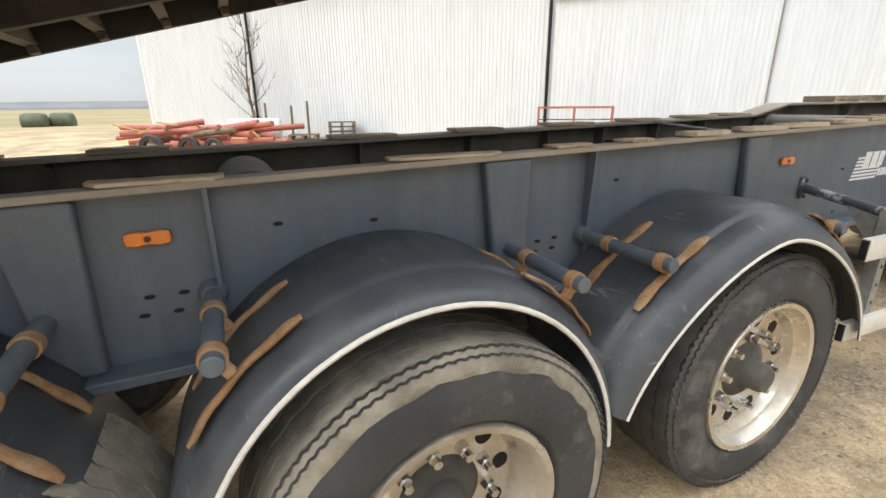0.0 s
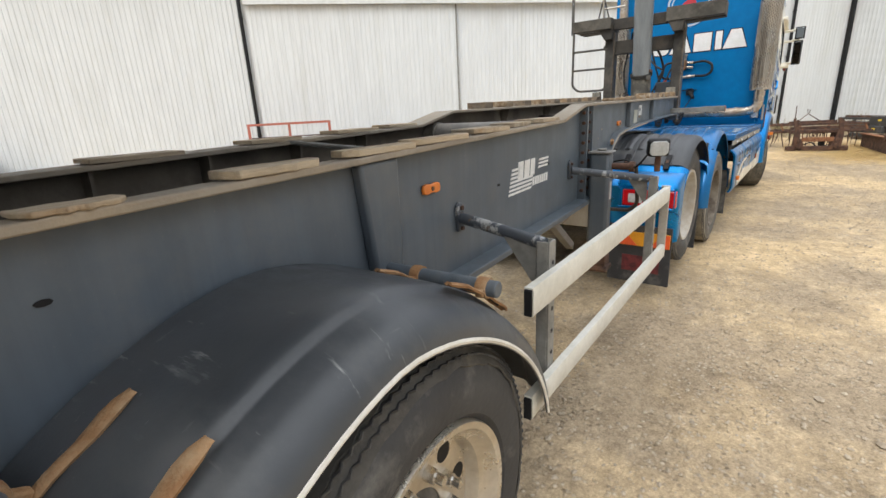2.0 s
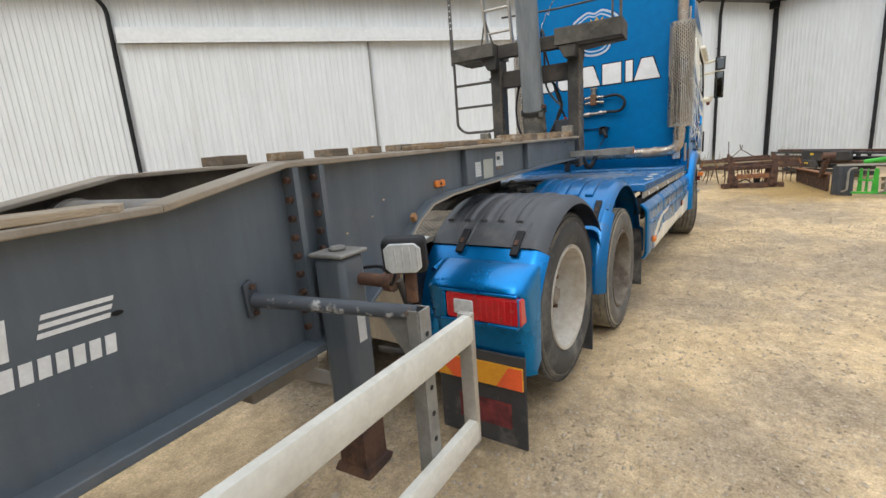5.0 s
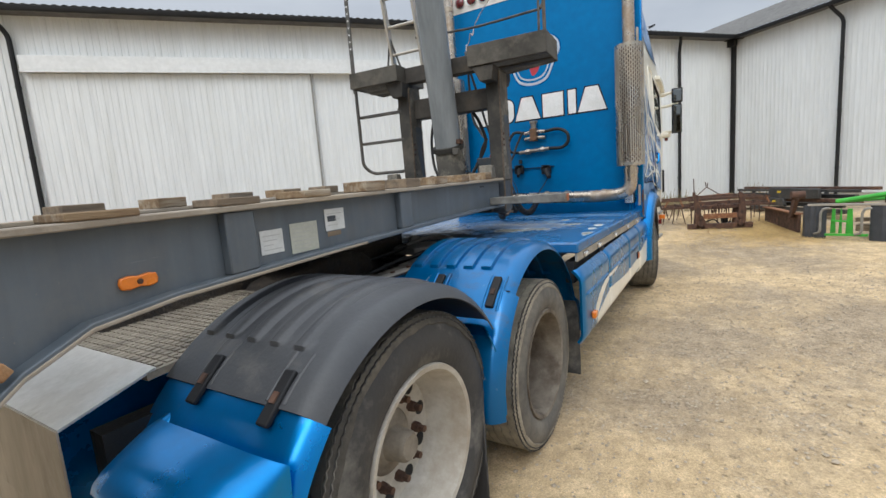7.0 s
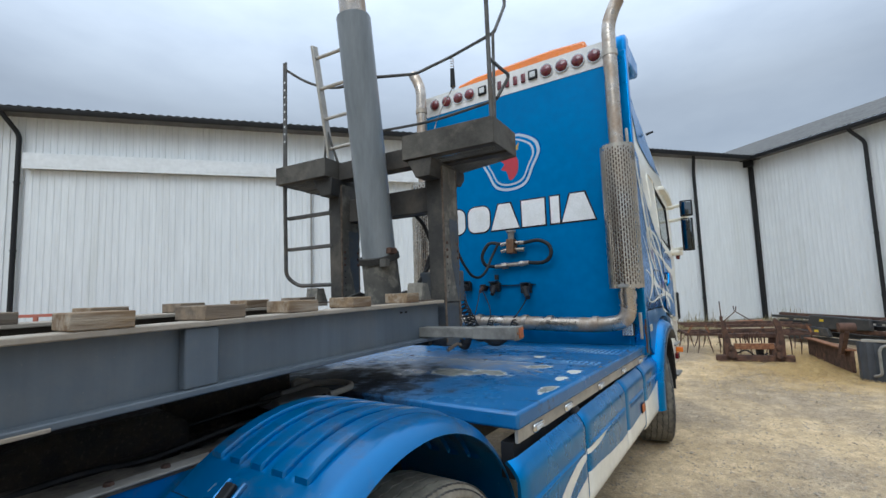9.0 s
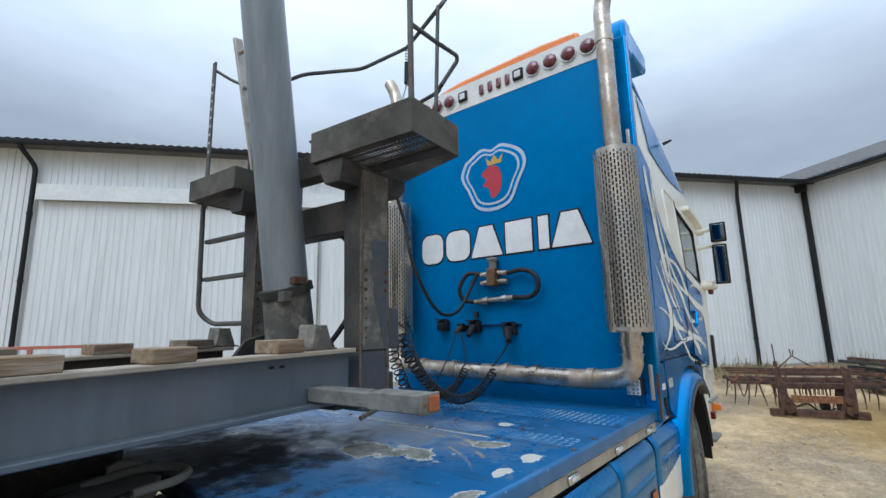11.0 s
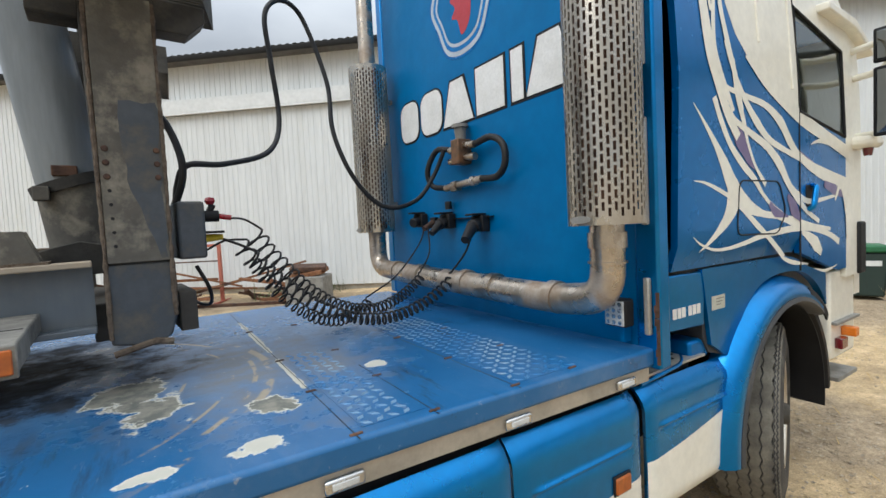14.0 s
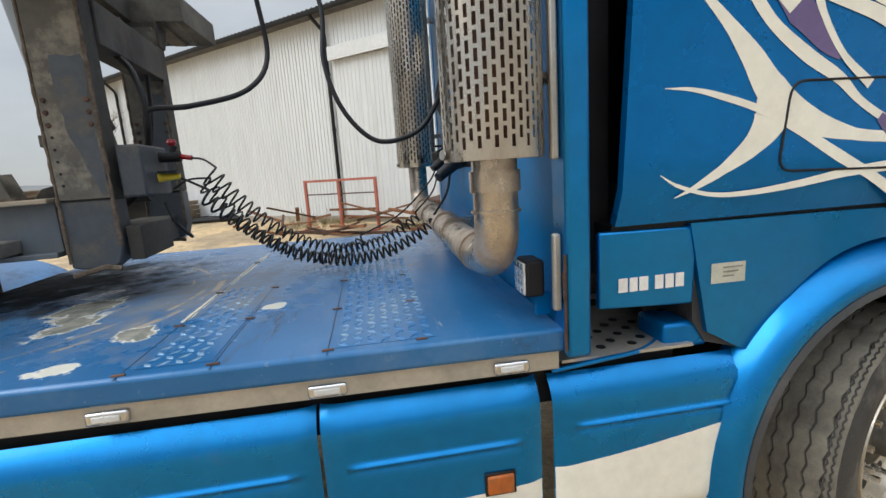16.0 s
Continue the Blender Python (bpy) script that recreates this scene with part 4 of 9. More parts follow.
def beam(y, s):
    """One long beam; s = 1 has its outer face at y and the inside at greater y."""
    web = Mesh()
    top_, bot_ = [(x, z_top(x)) for x in BEAM_X], [(x, z_bottom(x)) for x in reversed(BEAM_X)]
    web.prism(top_ + bot_, "y", y, y + s * 0.012)
    root = part("main_beam", web, M["trailer"] if s > 0 else M["beam_in"], trailer, "blue-grey painted steel beam" if s > 0 else "dusty dark steel beam")
    if s > 0:
        part("top_flange", strip(Mesh(), [x for x in BEAM_X if x <= 3.75], z_top, 0.02, y - 0.05, y + 0.022), M["flange"], root, "dusty worn top flange", bevel=0.004)
        part("top_flange", strip(Mesh(), [x for x in BEAM_X if x >= 3.75], z_top, 0.02, y - 0.05, y + 0.06), M["flange"], root, "dusty worn top flange", bevel=0.004)
    else:
        part("top_flange", strip(Mesh(), BEAM_X, z_top, 0.02, y + 0.05, y - 0.13), M["flange"], root, "dusty worn top flange", bevel=0.004)
    lo = [x for x in BEAM_X if x <= 4.28]
    hi = [x for x in BEAM_X if x >= 4.28]
    part("bottom_flange", strip(Mesh(), lo, lambda x: z_bottom(x) - 0.03, 0.03, y - s * 0.085, y + s * 0.13), M["trailer"], root, bevel=0.004)
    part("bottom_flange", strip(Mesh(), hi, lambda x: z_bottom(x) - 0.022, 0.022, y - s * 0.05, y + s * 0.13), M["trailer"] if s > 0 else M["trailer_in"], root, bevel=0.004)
    # boxed stiffeners and narrow ribs on the outer side
    if s > 0:
        for x0, x1 in ((-0.6, -0.425), (0.675, 0.865), (2.045, 2.22)):
            part("stiffener", Mesh().prism([(x0, z_top(x0)), (x1, z_top(x1)), (x1 - 0.012, z_bottom(x1)), (x0 + 0.05, z_bottom(x0))], "y", y - 0.042, y + 0.002), M["trailer"], root, bevel=0.012)
        for x0, x1 in ((5.5, 5.62), (6.6, 6.72)):
            part("stiffener", Mesh().prism([(x0, z_top(x0)), (x1, z_top(x1)), (x1, z_bottom(x1)), (x0, z_bottom(x0))], "y", y - 0.036, y + 0.002), M["trailer"], root, bevel=0.006)
        for x0 in (-0.15, 1.145, -1.5):
            part("rib", Mesh().prism([(y, z_top(x0)), (y, z_bottom(x0)), (y - 0.02, z_bottom(x0)), (y - 0.048, z_top(x0) - 0.02), (y - 0.048, z_top(x0))], "x", x0 - 0.006, x0 + 0.006), M["trailer"], root)
    else:
        for x0 in (-2.2, -1.4, -0.75, -0.1, 0.55, 1.2, 1.75, 2.2, 2.7, 3.2, 5.2, 6.3, 7.3):
            part("rib", Mesh().prism([(y - 0.012, z_top(x0)), (y - 0.012, z_bottom(x0)), (y - 0.03, z_bottom(x0)), (y - 0.1, z_top(x0) - 0.03), (y - 0.1, z_top(x0))], "x", x0 - 0.006, x0 + 0.006), M["beam_in"], root)
    return root


near_beam = beam(0.0, 1)
part("flange_dirt", strip(Mesh(), [4.75, 4.85, 4.92, 5.0, 5.07, 5.3, 5.6, 6.0, 6.25], lambda x: z_bottom(x) - 0.024, 0.012, -0.0535, -0.03), M["flange"], near_beam, "brown dirt along the flange edge", bevel=0.003)
part("rusty_tab", Mesh().box(-0.016, 0.016, -0.012, 0.012, 0.0, 0.034, pose(4.895, -0.04, 1.30, 0, -34, 8)), M["strap"], near_beam, "small rusty welded tab", bevel=0.004)
for x, z in ((4.46, 1.32), (4.63, 1.36), (4.37, 1.2), (4.72, 1.42), (4.2, 1.43)):
    part("paint_chip", Mesh().prism([(x + 0.009 * math.cos(q) * (1 + 0.4 * math.sin(q * 2 + x)), z + 0.004 * math.sin(q)) for q in [i * 0.7854 for i in range(8)]], "y", -0.0018, -0.0004), M["plank"], near_beam)
beam(1.1, -1)
for x0 in (-2.9, -1.7, -0.2, 1.1, 2.35, 3.3, 5.0, 6.2, 7.2, 8.0):
    zb, zt = max(z_bottom(x0) + 0.03, z_top(x0) - 0.3), z_top(x0) - 0.1
    c = Mesh().box(x0 - 0.05, x0 + 0.05, 0.012, 1.088, zt - 0.012, zt).box(x0 - 0.05, x0 + 0.05, 0.012, 1.088, zb, zb + 0.012).box(x0 - 0.006, x0 + 0.006, 0.012, 1.088, zb + 0.012, zt - 0.012)
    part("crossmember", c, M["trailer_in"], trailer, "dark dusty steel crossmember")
part("cross_tube", Mesh().cyl((3.98, 0.02, 1.44), (3.98, 1.08, 1.44), 0.085, seg=24).cyl((3.98, 0.98, 1.44), (3.98, 1.0, 1.44), 0.095, seg=24), M["dusty"], trailer, "dusty round cross tube")
# Plate added between the beams to keep light off the coupling underneath.
part("coupler_shade_plate", strip(Mesh(), [6.05, 7.0, 8.0, 8.3], lambda x: z_bottom(x) - 0.005, 0.012, 0.013, 1.087), M["trailer_in"], trailer, "unseen dark plate added to shade the coupling below")
part("air_tank", Mesh().cyl((-0.02, 0.3, 1.285), (-0.02, 0.85, 1.285), 0.13, seg=24), M["dusty"], trailer, "grey dusty air tank")
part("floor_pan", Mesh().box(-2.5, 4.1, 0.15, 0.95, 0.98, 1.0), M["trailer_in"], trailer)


# ---- wheels ----
def tyre_profile(r, w, rim):
    h = w / 2
    return [(rim, -h * 0.78), (rim + 0.03, -h * 0.95), (rim + (r - rim) * 0.5, -h * 1.02), (r - 0.045, -h * 0.93), (r - 0.015, -h * 0.82), (r, -h * 0.66),
            (r, h * 0.66), (r - 0.015, h * 0.82), (r - 0.045, h * 0.93), (rim + (r - rim) * 0.5, h * 1.02), (rim + 0.03, h * 0.95), (rim, h * 0.78)]


def wheel(parent, x, y, z, r=0.53, w=0.36, dish=0.05, rim_mat="rim", tyre_mat="rubber", nuts=10, flip=1, tread=True, label="", tread_mat="tread", R=0.32, band=0.036):
    """A truck wheel; y is its outer sidewall, flip = 1 puts the body at greater y."""
    yc = y + flip * w / 2
    root = part("wheel", Mesh().spin([(a, flip * b) for a, b in tyre_profile(r, w, R)], (x, yc, z), 64), M[tyre_mat], parent, label or "worn dusty truck tyre on its rim")
    if tread:
        # wavy grooves read as raised ribs of blocks
        t = Mesh()
        bands = 5
        bw = w * 0.8 / bands
        for k in range(bands):
            c = yc + (k - (bands - 1) / 2) * bw
            n = 176
            vs = []
            for i in range(n):
                a = 2 * math.pi * i / n
                o = (-0.0055, 0.0, 0.0055, 0.0)[i % 4]
                for rr, yy in ((r - 0.006, c - bw * 0.45 + o), (r + 0.008, c - bw * 0.42 + o), (r + 0.008, c + bw * 0.42 + o), (r - 0.006, c + bw * 0.45 + o)):
                    vs.append((x + rr * math.cos(a), yy, z + rr * math.sin(a)))
            t.add(vs, [(4 * i + q, 4 * i + q + 1, 4 * ((i + 1) % n) + q + 1, 4 * ((i + 1) % n) + q) for i in range(n) for q in range(3)])
        part("tread", t, M[tread_mat], root, "dusty worn zigzag tread", smooth=20)
        for sgn in (-1, 1):          # dusty shoulder with an uneven worn edge
            n, g = 96, []
            for i in range(n + 1):
                a = 2 * math.pi * (i % n) / n
                rr = r - band + 0.013 * noise.noise((6 * math.cos(a) + x, 6 * math.sin(a), sgn)) + 0.006 * noise.noise((26 * math.cos(a), 26 * math.sin(a), x))
                g.append([(x + q * math.cos(a), yc + sgn * w * dy, z + q * math.sin(a)) for q, dy in ((r + 0.004, 0.4), (r - 0.012, 0.432), (r - 0.024, 0.456), (rr, 0.474 + 0.35 * (band - 0.036)), (rr - 0.004, 0.464 + 0.35 * (band - 0.036)))])
            if nuts and sgn == -flip:
                for dy, rg in ((0.408, r + 0.004), (0.443, r - 0.014)):
                    zig = [(x + rg * math.cos(2 * math.pi * i / 208), yc + sgn * w * (dy + 0.011 * (1 if i % 2 else -1)), z + rg * math.sin(2 * math.pi * i / 208)) for i in range(208)]
                    part("tread_groove", Mesh().tube(zig, 0.0038, 4, closed=True), M["rubber"], root)
            part("shoulder", Mesh().sheet(g, 0.002), M[tread_mat], root, "tan dusty tyre shoulder", smooth=60)
    f = flip
    rim = Mesh().spin([(R + 0.012, f * 0.0), (R + 0.008, -f * 0.012), (R - 0.012, -f * 0.008), (R - 0.03, f * 0.03), (R - 0.045, f * (dish + 0.05)), (R - 0.06, f * (dish + 0.09)),
                       (0.13, f * (dish + 0.09)), (0.13, f * (dish + 0.105)), (R - 0.05, f * (dish + 0.11)), (R - 0.03, f * (dish + 0.1)), (R + 0.012, f * 0.05)], (x, y + f * 0.02, z), 56)
    part("rim", rim, M[rim_mat], root, {"rim": "polished dusty wheel rim", "rim_rusty": "rusty dusty wheel rim"}.get(rim_mat, "dusty beige wheel rim"))
    yd = y + f * (0.02 + dish + 0.09)
    if nuts:
        hole = part("hand_hole", Mesh().cyl((0, -f * 0.001, 0), (0, f * 0.04, 0), 0.095 * R, seg=16), M["black"], root)
        nut = part("wheel_nut", Mesh().cyl((0, 0, 0), (0, -f * 0.032, 0), 0.023, 0.02, 6).cyl((0, -f * 0.032, 0), (0, -f * 0.058, 0), 0.014, seg=8), M["chrome"] if rim_mat == "rim" else M["rust_dark"], root)
        for i in range(nuts):
            a, c = radians(360 / nuts * i + 10), radians(360 / nuts * i + 28)
            ph, pn = Matrix.Translation((x + 0.69 * R * math.cos(a), yd, z + 0.69 * R * math.sin(a))), Matrix.Translation((x + 0.525 * R * math.cos(c), yd, z + 0.525 * R * math.sin(c)))
            if i == 0:
                hole.matrix_basis, nut.matrix_basis = ph, pn
            else:
                twin(hole, root, ph), twin(nut, root, pn)
    hub = Mesh().spin([(0.001, -f * 0.105), (0.048, -f * 0.105), (0.06, -f * 0.09), (0.066, -f * 0.03), (0.07, -f * 0.024), (0.11, -f * 0.016), (0.132, f * 0.004), (0.135, f * 0.02), (0.001, f * 0.03)], (x, yd, z), 32)
    part("hub", hub, M["tray"] if rim_mat == "rim" else M["rim_rusty"], root, "dusty grey hub cap")
    return root


# ---- trailer running gear ----
AXLES = (-0.85, 0.46, 1.77)
for k, ax in enumerate(AXLES):
    wheel(trailer, ax + (-0.115 if k == 1 else 0.02), -0.515 if k == 1 else -0.445, 0.53, r=0.525, w=0.38, R=0.326 if k == 2 else 0.303, dish=-0.01 if k != 1 else 0.035, tyre_mat="rubber" if k else "rubber_dusty", tread_mat="tread_dark" if k == 2 else "tread", band=0.055 if k == 1 else 0.036)
    wheel(trailer, ax, 1.52, 0.535, r=0.52, w=0.38, flip=-1, nuts=0)
    part("axle", Mesh().cyl((ax, -0.1, 0.535), (ax, 1.2, 0.535), 0.065, seg=16), M["trailer_in"], trailer)


def super_arc(a, b, p, t0, t1, n):
    """Points of a squarish arch, from angle t0 to t1."""
    out = []
    for i in range(n + 1):
        t = radians(t0 + (t1 - t0) * i / n)
        c, s = math.cos(t), math.sin(t)
        k = (abs(c / a) ** p + abs(s / b) ** p) ** (-1 / p)
        out.append((c * k, s * k))
    return out


def trailer_fender(ax, cx, half, high=0.62, square=2.15, front=0.33, crown=0.104):
    """A mudguard: an arch of rounded section with a white lip, carried by two tubes with slotted rusty straps."""
    lane = [(-0.015, 0.092), (-0.02, 0.104), (-0.30, 0.106), (-0.345, 0.104), (-0.362, 0.099), (-0.37, 0.088), (-0.38, 0.083), (-0.42, 0.074), (-0.452, 0.054), (-0.472, 0.026), (-0.48, 0.0), (-0.478, -0.008)]
    lane = [(y, o * crown / 0.104 if o > 0 else o) for y, o in lane]
    n, xc, zc = 34, ax + cx, 0.55

    def rim_of(t0, t1, k):
        """Lip points with outward normals."""
        pts = super_arc(half, high, square, t0, t1, k)
        out = []
        for i, (x, z) in enumerate(pts):
            a, b = pts[max(i - 1, 0)], pts[min(i + 1, k)]
            tx, tz = b[0] - a[0], b[1] - a[1]
            d = math.hypot(tx, tz)
            out.append((x, z, -tz / d if t1 > t0 else tz / d * -1, tx / d))
        return [(x, z, *((nx, nz) if nx * x + nz * z > 0 else (-nx, -nz))) for x, z, nx, nz in out]

    base = rim_of(172, 3, n)
    grid = [[(xc + x + nx * o, y, zc + z + nz * o) for y, o in lane] for x, z, nx, nz in base]
    root = part("fender", Mesh().sheet(grid, 0.006), M["fender"], trailer, "scuffed dark grey plastic half-round mudguard", smooth=50)
    part("edge_trim", Mesh().tube([(xc + x, -0.481, zc + z) for x, z, nx, nz in base], 0.008, 8), M["white_trim"], root, "white edge trim")
    for dx in (-0.63, front):
        xs, zs = ax + dx, 1.127
        part("support_tube", Mesh().cyl((xs, 0.0, zs), (xs, -0.43, zs), 0.024, seg=20), M["trailer"], root, "blue-grey support tube", bevel=0.004)
        part("tube_collar", Mesh().cyl((xs, -0.002, zs), (xs, -0.035, zs), 0.04, 0.03, seg=20), M["trailer"], root, "painted weld collar")
        ang = math.degrees(math.atan2(zs - zc, xs - xc))
        near_ = rim_of(ang - 15, ang + 15, 14)
        for ys in (-0.155, -0.385):
            part("clamp", Mesh().spin([(0.0238, -0.016), (0.03, -0.016), (0.031, 0.0), (0.03, 0.016), (0.0238, 0.016)], (xs, ys, zs), 20), M["strap"], root, "rusty clamp")
            g = []
            for i, (x, z, nx, nz) in enumerate(near_):
                lift = crown + 0.008 + 0.002 * math.sin(i * 1.3)
                e_ = min(i, 14 - i)
                hw = (0.006, 0.016, 0.0185, 0.017)[e_] if e_ < 4 else 0.013
                g.append([(xc + x + nx * (lift + k), ys + hw * w_, zc + z + nz * (lift + k)) for w_, k in ((-1, 0.0), (-0.5, 0.004), (0.5, 0.004), (1, 0.0))])
            st = part("strap", Mesh().sheet(g, 0.007), M["strap"], root, "rusty slotted strap")
            sl = [(xc + x + nx * (crown + 0.0125), ys, zc + z + nz * (crown + 0.0125)) for x, z, nx, nz in near_]
            for a_, b_ in ((2, 5), (9, 12)):
                part("slot", Mesh().tube(sl[a_:b_ + 1], 0.0045, 6), M["black"], st)
            mid = near_[7]
            foot = (xc + mid[0] + mid[2] * (crown + 0.016), ys, zc + mid[1] + mid[3] * (crown + 0.016))
            part("clamp_foot", Mesh().box(-0.012, 0.012, -0.013, 0.013, -0.026, 0.026, Matrix.Translation(((foot[0] + xs) / 2, ys, (foot[2] + zs) / 2)) @ (Vector((xs, ys, zs)) - Vector(foot)).to_track_quat("Z", "Y").to_matrix().to_4x4()), M["strap"], st, bevel=0.004)
    return root


trailer_fender(AXLES[0], -0.155, 0.58, 0.63, 2.0, 0.317, 0.062)
trailer_fender(AXLES[1], -0.155, 0.58, 0.63, 2.0, 0.317, 0.062)
trailer_fender(AXLES[2], -0.105, 0.732, 0.605, 1.66, 0.365)

# side markers, bolt holes, label stripes on the near beam
def marker(x, z, parent, tilt=0.0, y=-0.001, l=0.086):
    s = Mesh().prism([(x + a * l * 0.62, z + b) for a, b in ((-0.93, -0.016), (-0.5, -0.02), (0, -0.0155), (0.5, -0.02), (0.93, -0.016), (1.0, 0), (0.93, 0.016), (0.5, 0.02), (0, 0.0155), (-0.5, 0.02), (-0.93, 0.016), (-1, 0))], "y", y - 0.014, y)
    m_ = part("side_marker", s, M["orange"], parent, "orange side marker", bevel=0.004)
    part("screw", Mesh().cyl((x, y - 0.013, z), (x, y - 0.018, z), 0.008, seg=10), M["rust_dark"], m_)
    return m_


for x, z in ((-0.296, 1.3), (2.434, 1.34), (5.218, 1.442)):
    marker(x, z, near_beam)
for x, z in ((-0.34, 1.09), (-0.26, 1.09), (-0.32, 1.14), (-0.24, 1.14), (0.92, 1.085), (1.0, 1.09), (0.93, 1.125), (1.01, 1.13), (2.988, 1.266), (2.997, 1.022), (3.62, 1.29), (0.02, 1.3), (1.3, 1.33), (0.3, 1.28), (7.88, 1.6), (7.93, 1.6)):
    part("bolt_hole", Mesh().prism([(x + 0.014 * math.cos(q * 0.7854), z + 0.0065 * math.sin(q * 0.7854)) for q in range(8)], "y", -0.003, -0.0005), M["black"], near_beam)

# ---- the truck: x forward from the cab's rear wall, y inwards from its near side ----
TRUCK = pose(10.14, 0.966, 0, 0, 0, -0.75)
truck = thing("tractor_truck", TRUCK, "metallic blue tractor truck with cream flame graphics, tall sleeper cab", "truck")
steered = wheel(truck, 1.29, 0.05, 0.525, r=0.515, w=0.33, R=0.295, dish=-0.02, rim_mat="rim", tread_mat="tread_grey")
steered.matrix_basis = pose(1.29, 0.215, 0.525, 0, 0, 18) @ Matrix.Translation((-1.29, -0.215, -0.525))
wheel(truck, 1.29, 2.37, 0.525, r=0.515, w=0.33, dish=-0.03, flip=-1, nuts=0)
wheel(truck, -3.01, 0.135, 0.515, r=0.505, w=0.3, dish=0.13, rim_mat="rim_rusty", tyre_mat="rubber_dusty")
wheel(truck, -3.1, 2.27, 0.515, r=0.505, w=0.3, dish=0.12, rim_mat="rim_dusty", flip=-1, nuts=0)
wheel(truck, -4.28, 0.165, 0.655, r=0.52, w=0.3, dish=0.09, rim_mat="rim_dusty", tread_mat="tread_dark")
wheel(truck, -4.38, 2.25, 0.515, r=0.505, w=0.3, dish=0.1, rim_mat="rim_dusty", flip=-1, nuts=0)


# ---- side guard, arms, landing leg, work lamp ----
def rail_y(x):
    return -0.44 - 0.05 * (x - 2.35)


guard = new("side_guard")
guard.parent = trailer
tagged(guard, "off-white aluminium two-rail side guard on galvanised posts")
for z0, z1 in ((0.955, 1.055), (0.565, 0.655)):
    a, b = 2.35, 4.42
    g = Mesh().add([(x, rail_y(x) + dy, z) for x in (a, b) for dy, z in ((0, z0), (0.028, z0), (0.028, z1), (0, z1), (-0.004, z1 - 0.012), (-0.004, z0 + 0.012))],
                   [tuple(reversed(range(6))), tuple(range(6, 12))] + [(i, (i + 1) % 6, (i + 1) % 6 + 6, i + 6) for i in range(6)])
    r = part("rail", g, M["rail_white"], guard, "off-white aluminium rail")
    part("end_cap", Mesh().box(a - 0.012, a - 0.002, rail_y(a) - 0.002, rail_y(a) + 0.026, z0 + 0.004, z1 - 0.004), M["black"], r, "black plastic end cap", bevel=0.003)
for x in (2.58, 4.2):
    y = rail_y(x) + 0.032
    p = Mesh().box(x - 0.03, x + 0.03, y, y + 0.008, 0.56, 1.15).box(x - 0.03, x - 0.023, y + 0.008, y + 0.05, 0.56, 1.15).box(x + 0.023, x + 0.03, y + 0.008, y + 0.05, 0.56, 1.15)
    post = part("post", p, M["galv"], guard, "galvanised channel post", bevel=0.003)
    for k in range(6):
        part("post_hole", Mesh().cyl((x, y - 0.001, 0.62 + 0.09 * k), (x, y - 0.0025, 0.62 + 0.09 * k), 0.009, seg=8), M["black"], post)
    xa, za = (2.62, 1.19) if x < 3 else (3.98, 1.205)
    arm = part("arm", Mesh().cyl((xa, -0.02, za), (x, y + 0.03, 1.135), 0.023, seg=16), M["worn_tube"], guard, "worn blue-grey tube arm")
    part("arm_flange", Mesh().prism([(xa - 0.02, za - 0.055), (xa + 0.02, za - 0.055), (xa + 0.024, za + 0.05), (xa, za + 0.064), (xa - 0.024, za + 0.05)], "y", -0.018, -0.002), M["worn_tube"], arm, bevel=0.004)
    part("gusset", Mesh().prism([(y + 0.06, 0.96), (y + 0.06, 1.145), (y + 0.19, 1.145)], "x", x - 0.006, x + 0.006), M["galv"], arm)
    for dz in (-0.042, 0.042):
        part("bolt", Mesh().cyl((xa, -0.018, za + dz), (xa, -0.028, za + dz), 0.009, seg=6), M["rust_dark"], arm)
part("end_upright", Mesh().box(4.41, 4.44, rail_y(4.42) - 0.003, rail_y(4.42) + 0.05, 0.56, 1.06), M["alu"], guard, "aluminium end upright", bevel=0.004)

leg = new("landing_leg")
leg.parent = trailer
tagged(leg, "blue-grey landing leg with rusty foot")
part("outer_tube", Mesh().box(4.19, 4.31, -0.2, -0.07, 0.66, 1.29), M["trailer"], leg, bevel=0.02)
part("cap", Mesh().box(4.18, 4.32, -0.21, -0.06, 1.29, 1.305).cyl((4.25, -0.135, 1.305), (4.25, -0.135, 1.32), 0.03, seg=16), M["galv"], leg, bevel=0.006)
part("inner_tube", Mesh().box(4.185, 4.305, -0.205, -0.085, 0.5, 0.68), M["rust_dark"], leg)
part("foot", Mesh().prism([(4.16, 0.49), (4.18, 0.47), (4.31, 0.47), (4.33, 0.49), (4.31, 0.51), (4.18, 0.51)], "y", -0.22, -0.07), M["rust_dark"], leg, "rusty foot plate", bevel=0.006)
part("gear_shaft", Mesh().cyl((4.28, -0.2, 1.2), (4.28, -0.31, 1.2), 0.022, seg=14).cyl((4.28, -0.31, 1.2), (4.28, -0.34, 1.2), 0.035, seg=14), M["rust_dark"], leg, "rusty crank shaft")
part("crank", Mesh().tube(bent([(4.3, -0.345, 1.2), (4.34, -0.35, 1.08), (4.4, -0.35, 0.93), (4.4, -0.3, 0.88), (4.4, -0.15, 0.88)], 0.05), 0.013, 10), M["trailer_in"], leg)
part("label_plate", Mesh().box(4.235, 4.275, -0.2012, -0.2003, 0.98, 1.1), M["paper"], leg, "worn white sticker")
part("brace", Mesh().box(-0.35, 0.35, -0.03, 0.03, -0.03, 0.03, pose(4.45, 0.22, 0.66, 0, 34, 0)), M["dusty"], leg, "dusty diagonal brace", bevel=0.006)
part("brace_arm", Mesh().box(4.0, 4.32, 0.1, 0.3, 0.8, 0.93), M["dusty"], leg, bevel=0.01)

